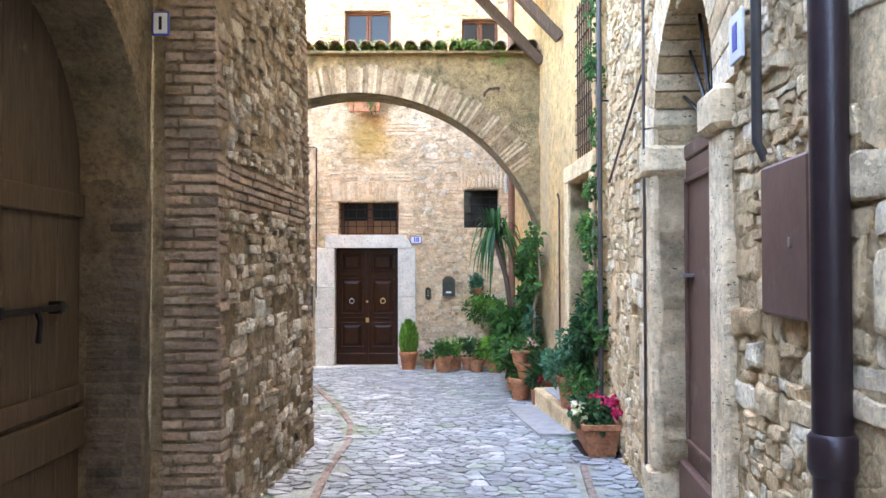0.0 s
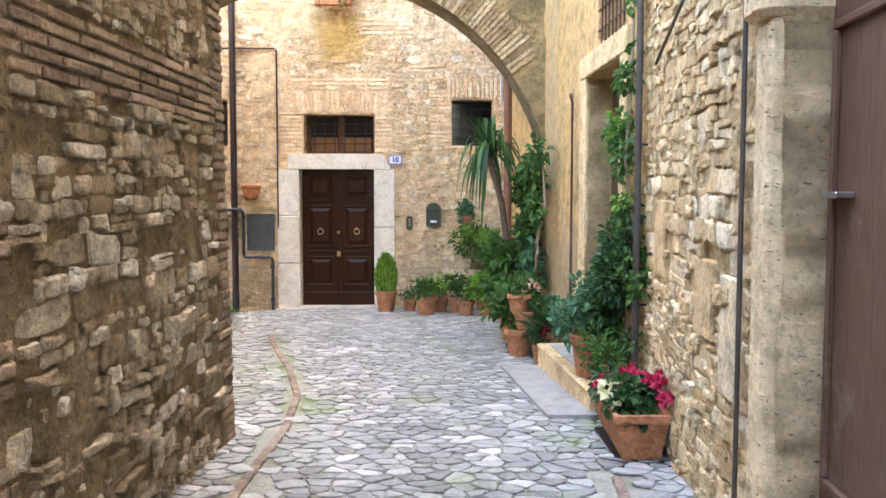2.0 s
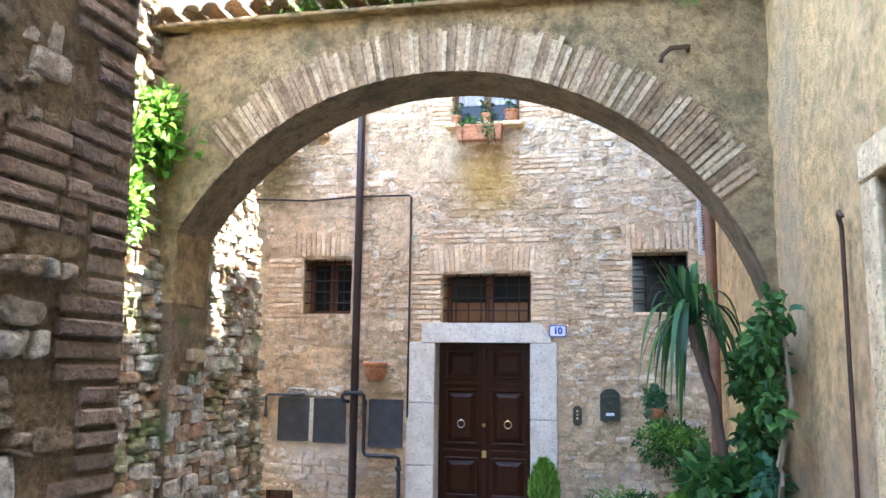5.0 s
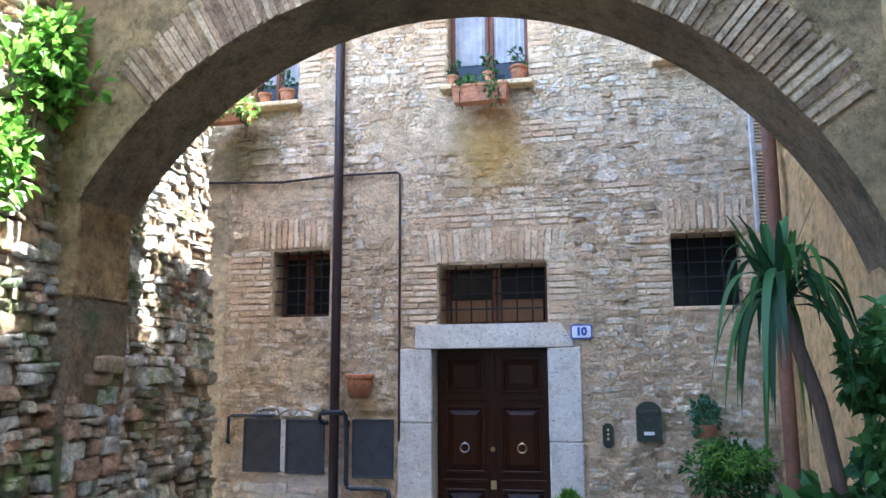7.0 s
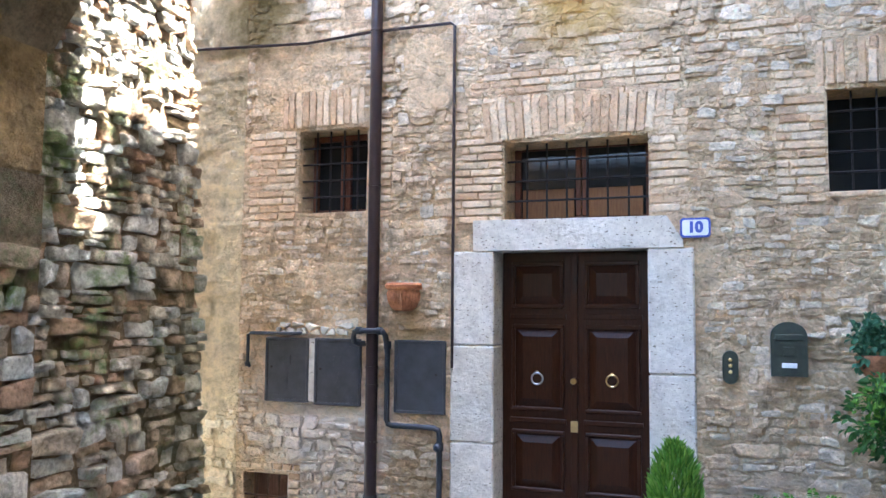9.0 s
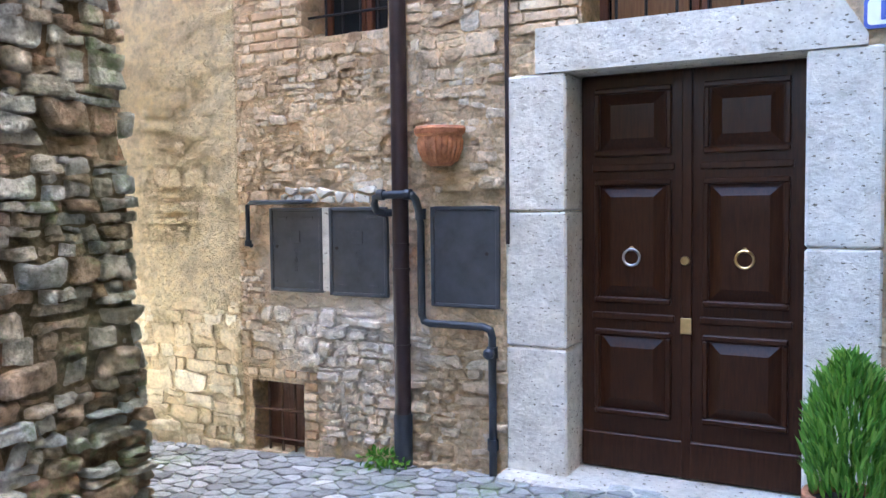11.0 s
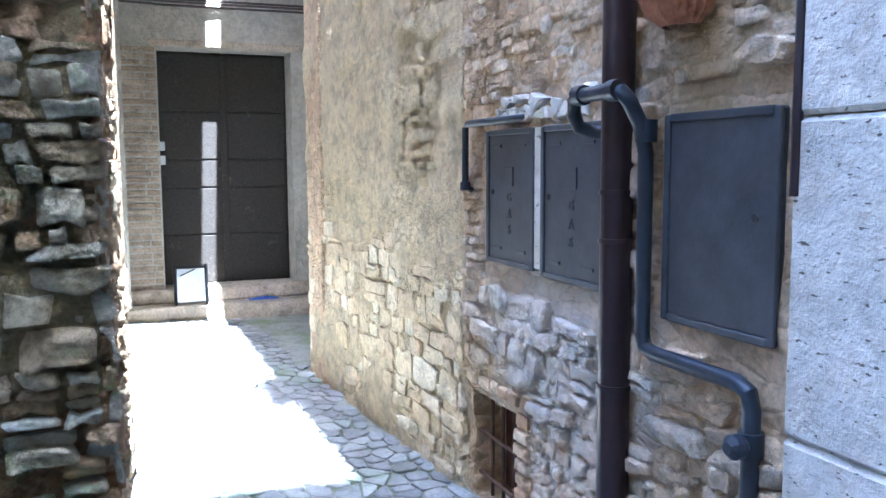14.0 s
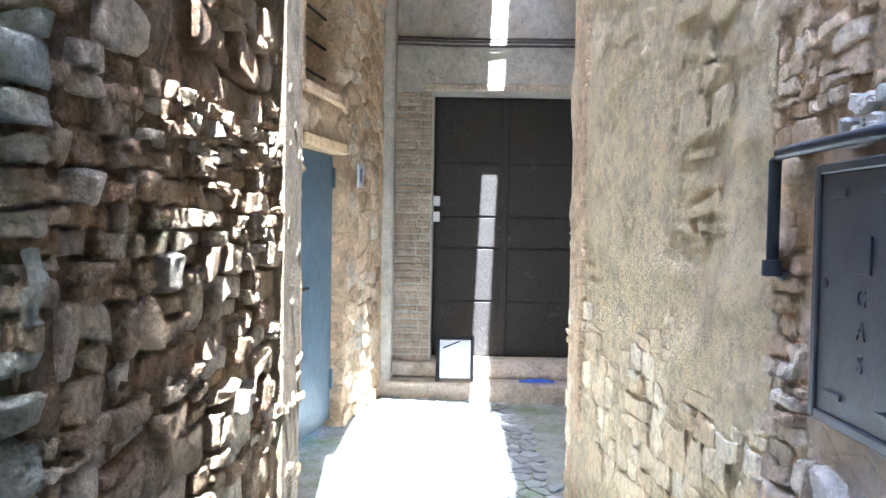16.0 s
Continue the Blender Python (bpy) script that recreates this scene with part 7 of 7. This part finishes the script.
# blue door and small window in the alley wall
bd = thing("blue_door", "narrow grey-blue steel door with a black lever handle", "door")
lf = slab_on(P_B, B_DOOR[0] + 0.004, B_DOOR[1] - 0.004, -0.12, 1.72, -0.12, -0.08, "door_leaf", M_BLUE_DOOR, bd)
slab_on(P_B, B_DOOR[0], B_DOOR[1], 1.725, 1.8, -0.2, 0.02, "lintel", M_LIMESTONE, bd, "pale stone lintel")
tube("handle", [P_B(B_DOOR[0] + 0.1, 0.85, -0.08), P_B(B_DOOR[0] + 0.1, 0.85, -0.03), P_B(B_DOOR[0] + 0.22, 0.85, -0.03)], 0.012, M_IRON, bd, n=6)
slab_on(P_B, B_DOOR[0] + 0.06, B_DOOR[0] + 0.14, 0.74, 0.94, -0.081, -0.07, "lock_plate", M_IRON, bd)
for z in (0.1, 1.5):
    slab_on(P_B, B_DOOR[1] - 0.03, B_DOOR[1] - 0.006, z, z + 0.14, -0.081, -0.06, "hinge", M_BLUE_DOOR, bd)
aw = thing("window_alley", "small dark window over the blue door", "window", kind="structure")
slab_on(P_B, B_WIN[0], B_WIN[1], B_WIN[2], B_WIN[3], -0.3, -0.29, "pane", M_GLASS, aw, c=0.001)
slab_on(P_B, B_WIN[0] - 0.05, B_WIN[1] + 0.05, B_WIN[2] - 0.06, B_WIN[2] - 0.002, -0.25, 0.03, "window_sill", M_BRICK_H, aw)
for k in range(4):
    v = B_WIN[2] + 0.2 * k + 0.12
    tube("crossbar", [P_B(B_WIN[0] - 0.02, v, -0.1), P_B(B_WIN[1] + 0.02, v, -0.1)], 0.01, M_IRON, aw, n=6)
bn = thing("number_plate", "small enamel number plate beside the blue door", "house number")
slab_on(P_B, 2.72, 2.84, 1.52, 1.68, 0.03, 0.045, "plate_face", M_ENAMEL, bn)
slab_on(P_B, 2.755, 2.805, 1.55, 1.65, 0.045, 0.048, "number_bar", M_BLUE_ENAMEL, bn, c=0.001)
structure("plaster_strip", Geo().box((-9.24, 13.02, -0.4), (-8.95, 13.12, 6), 0.02), M_PLASTER_G, "pale plaster strip in the alley's corner")
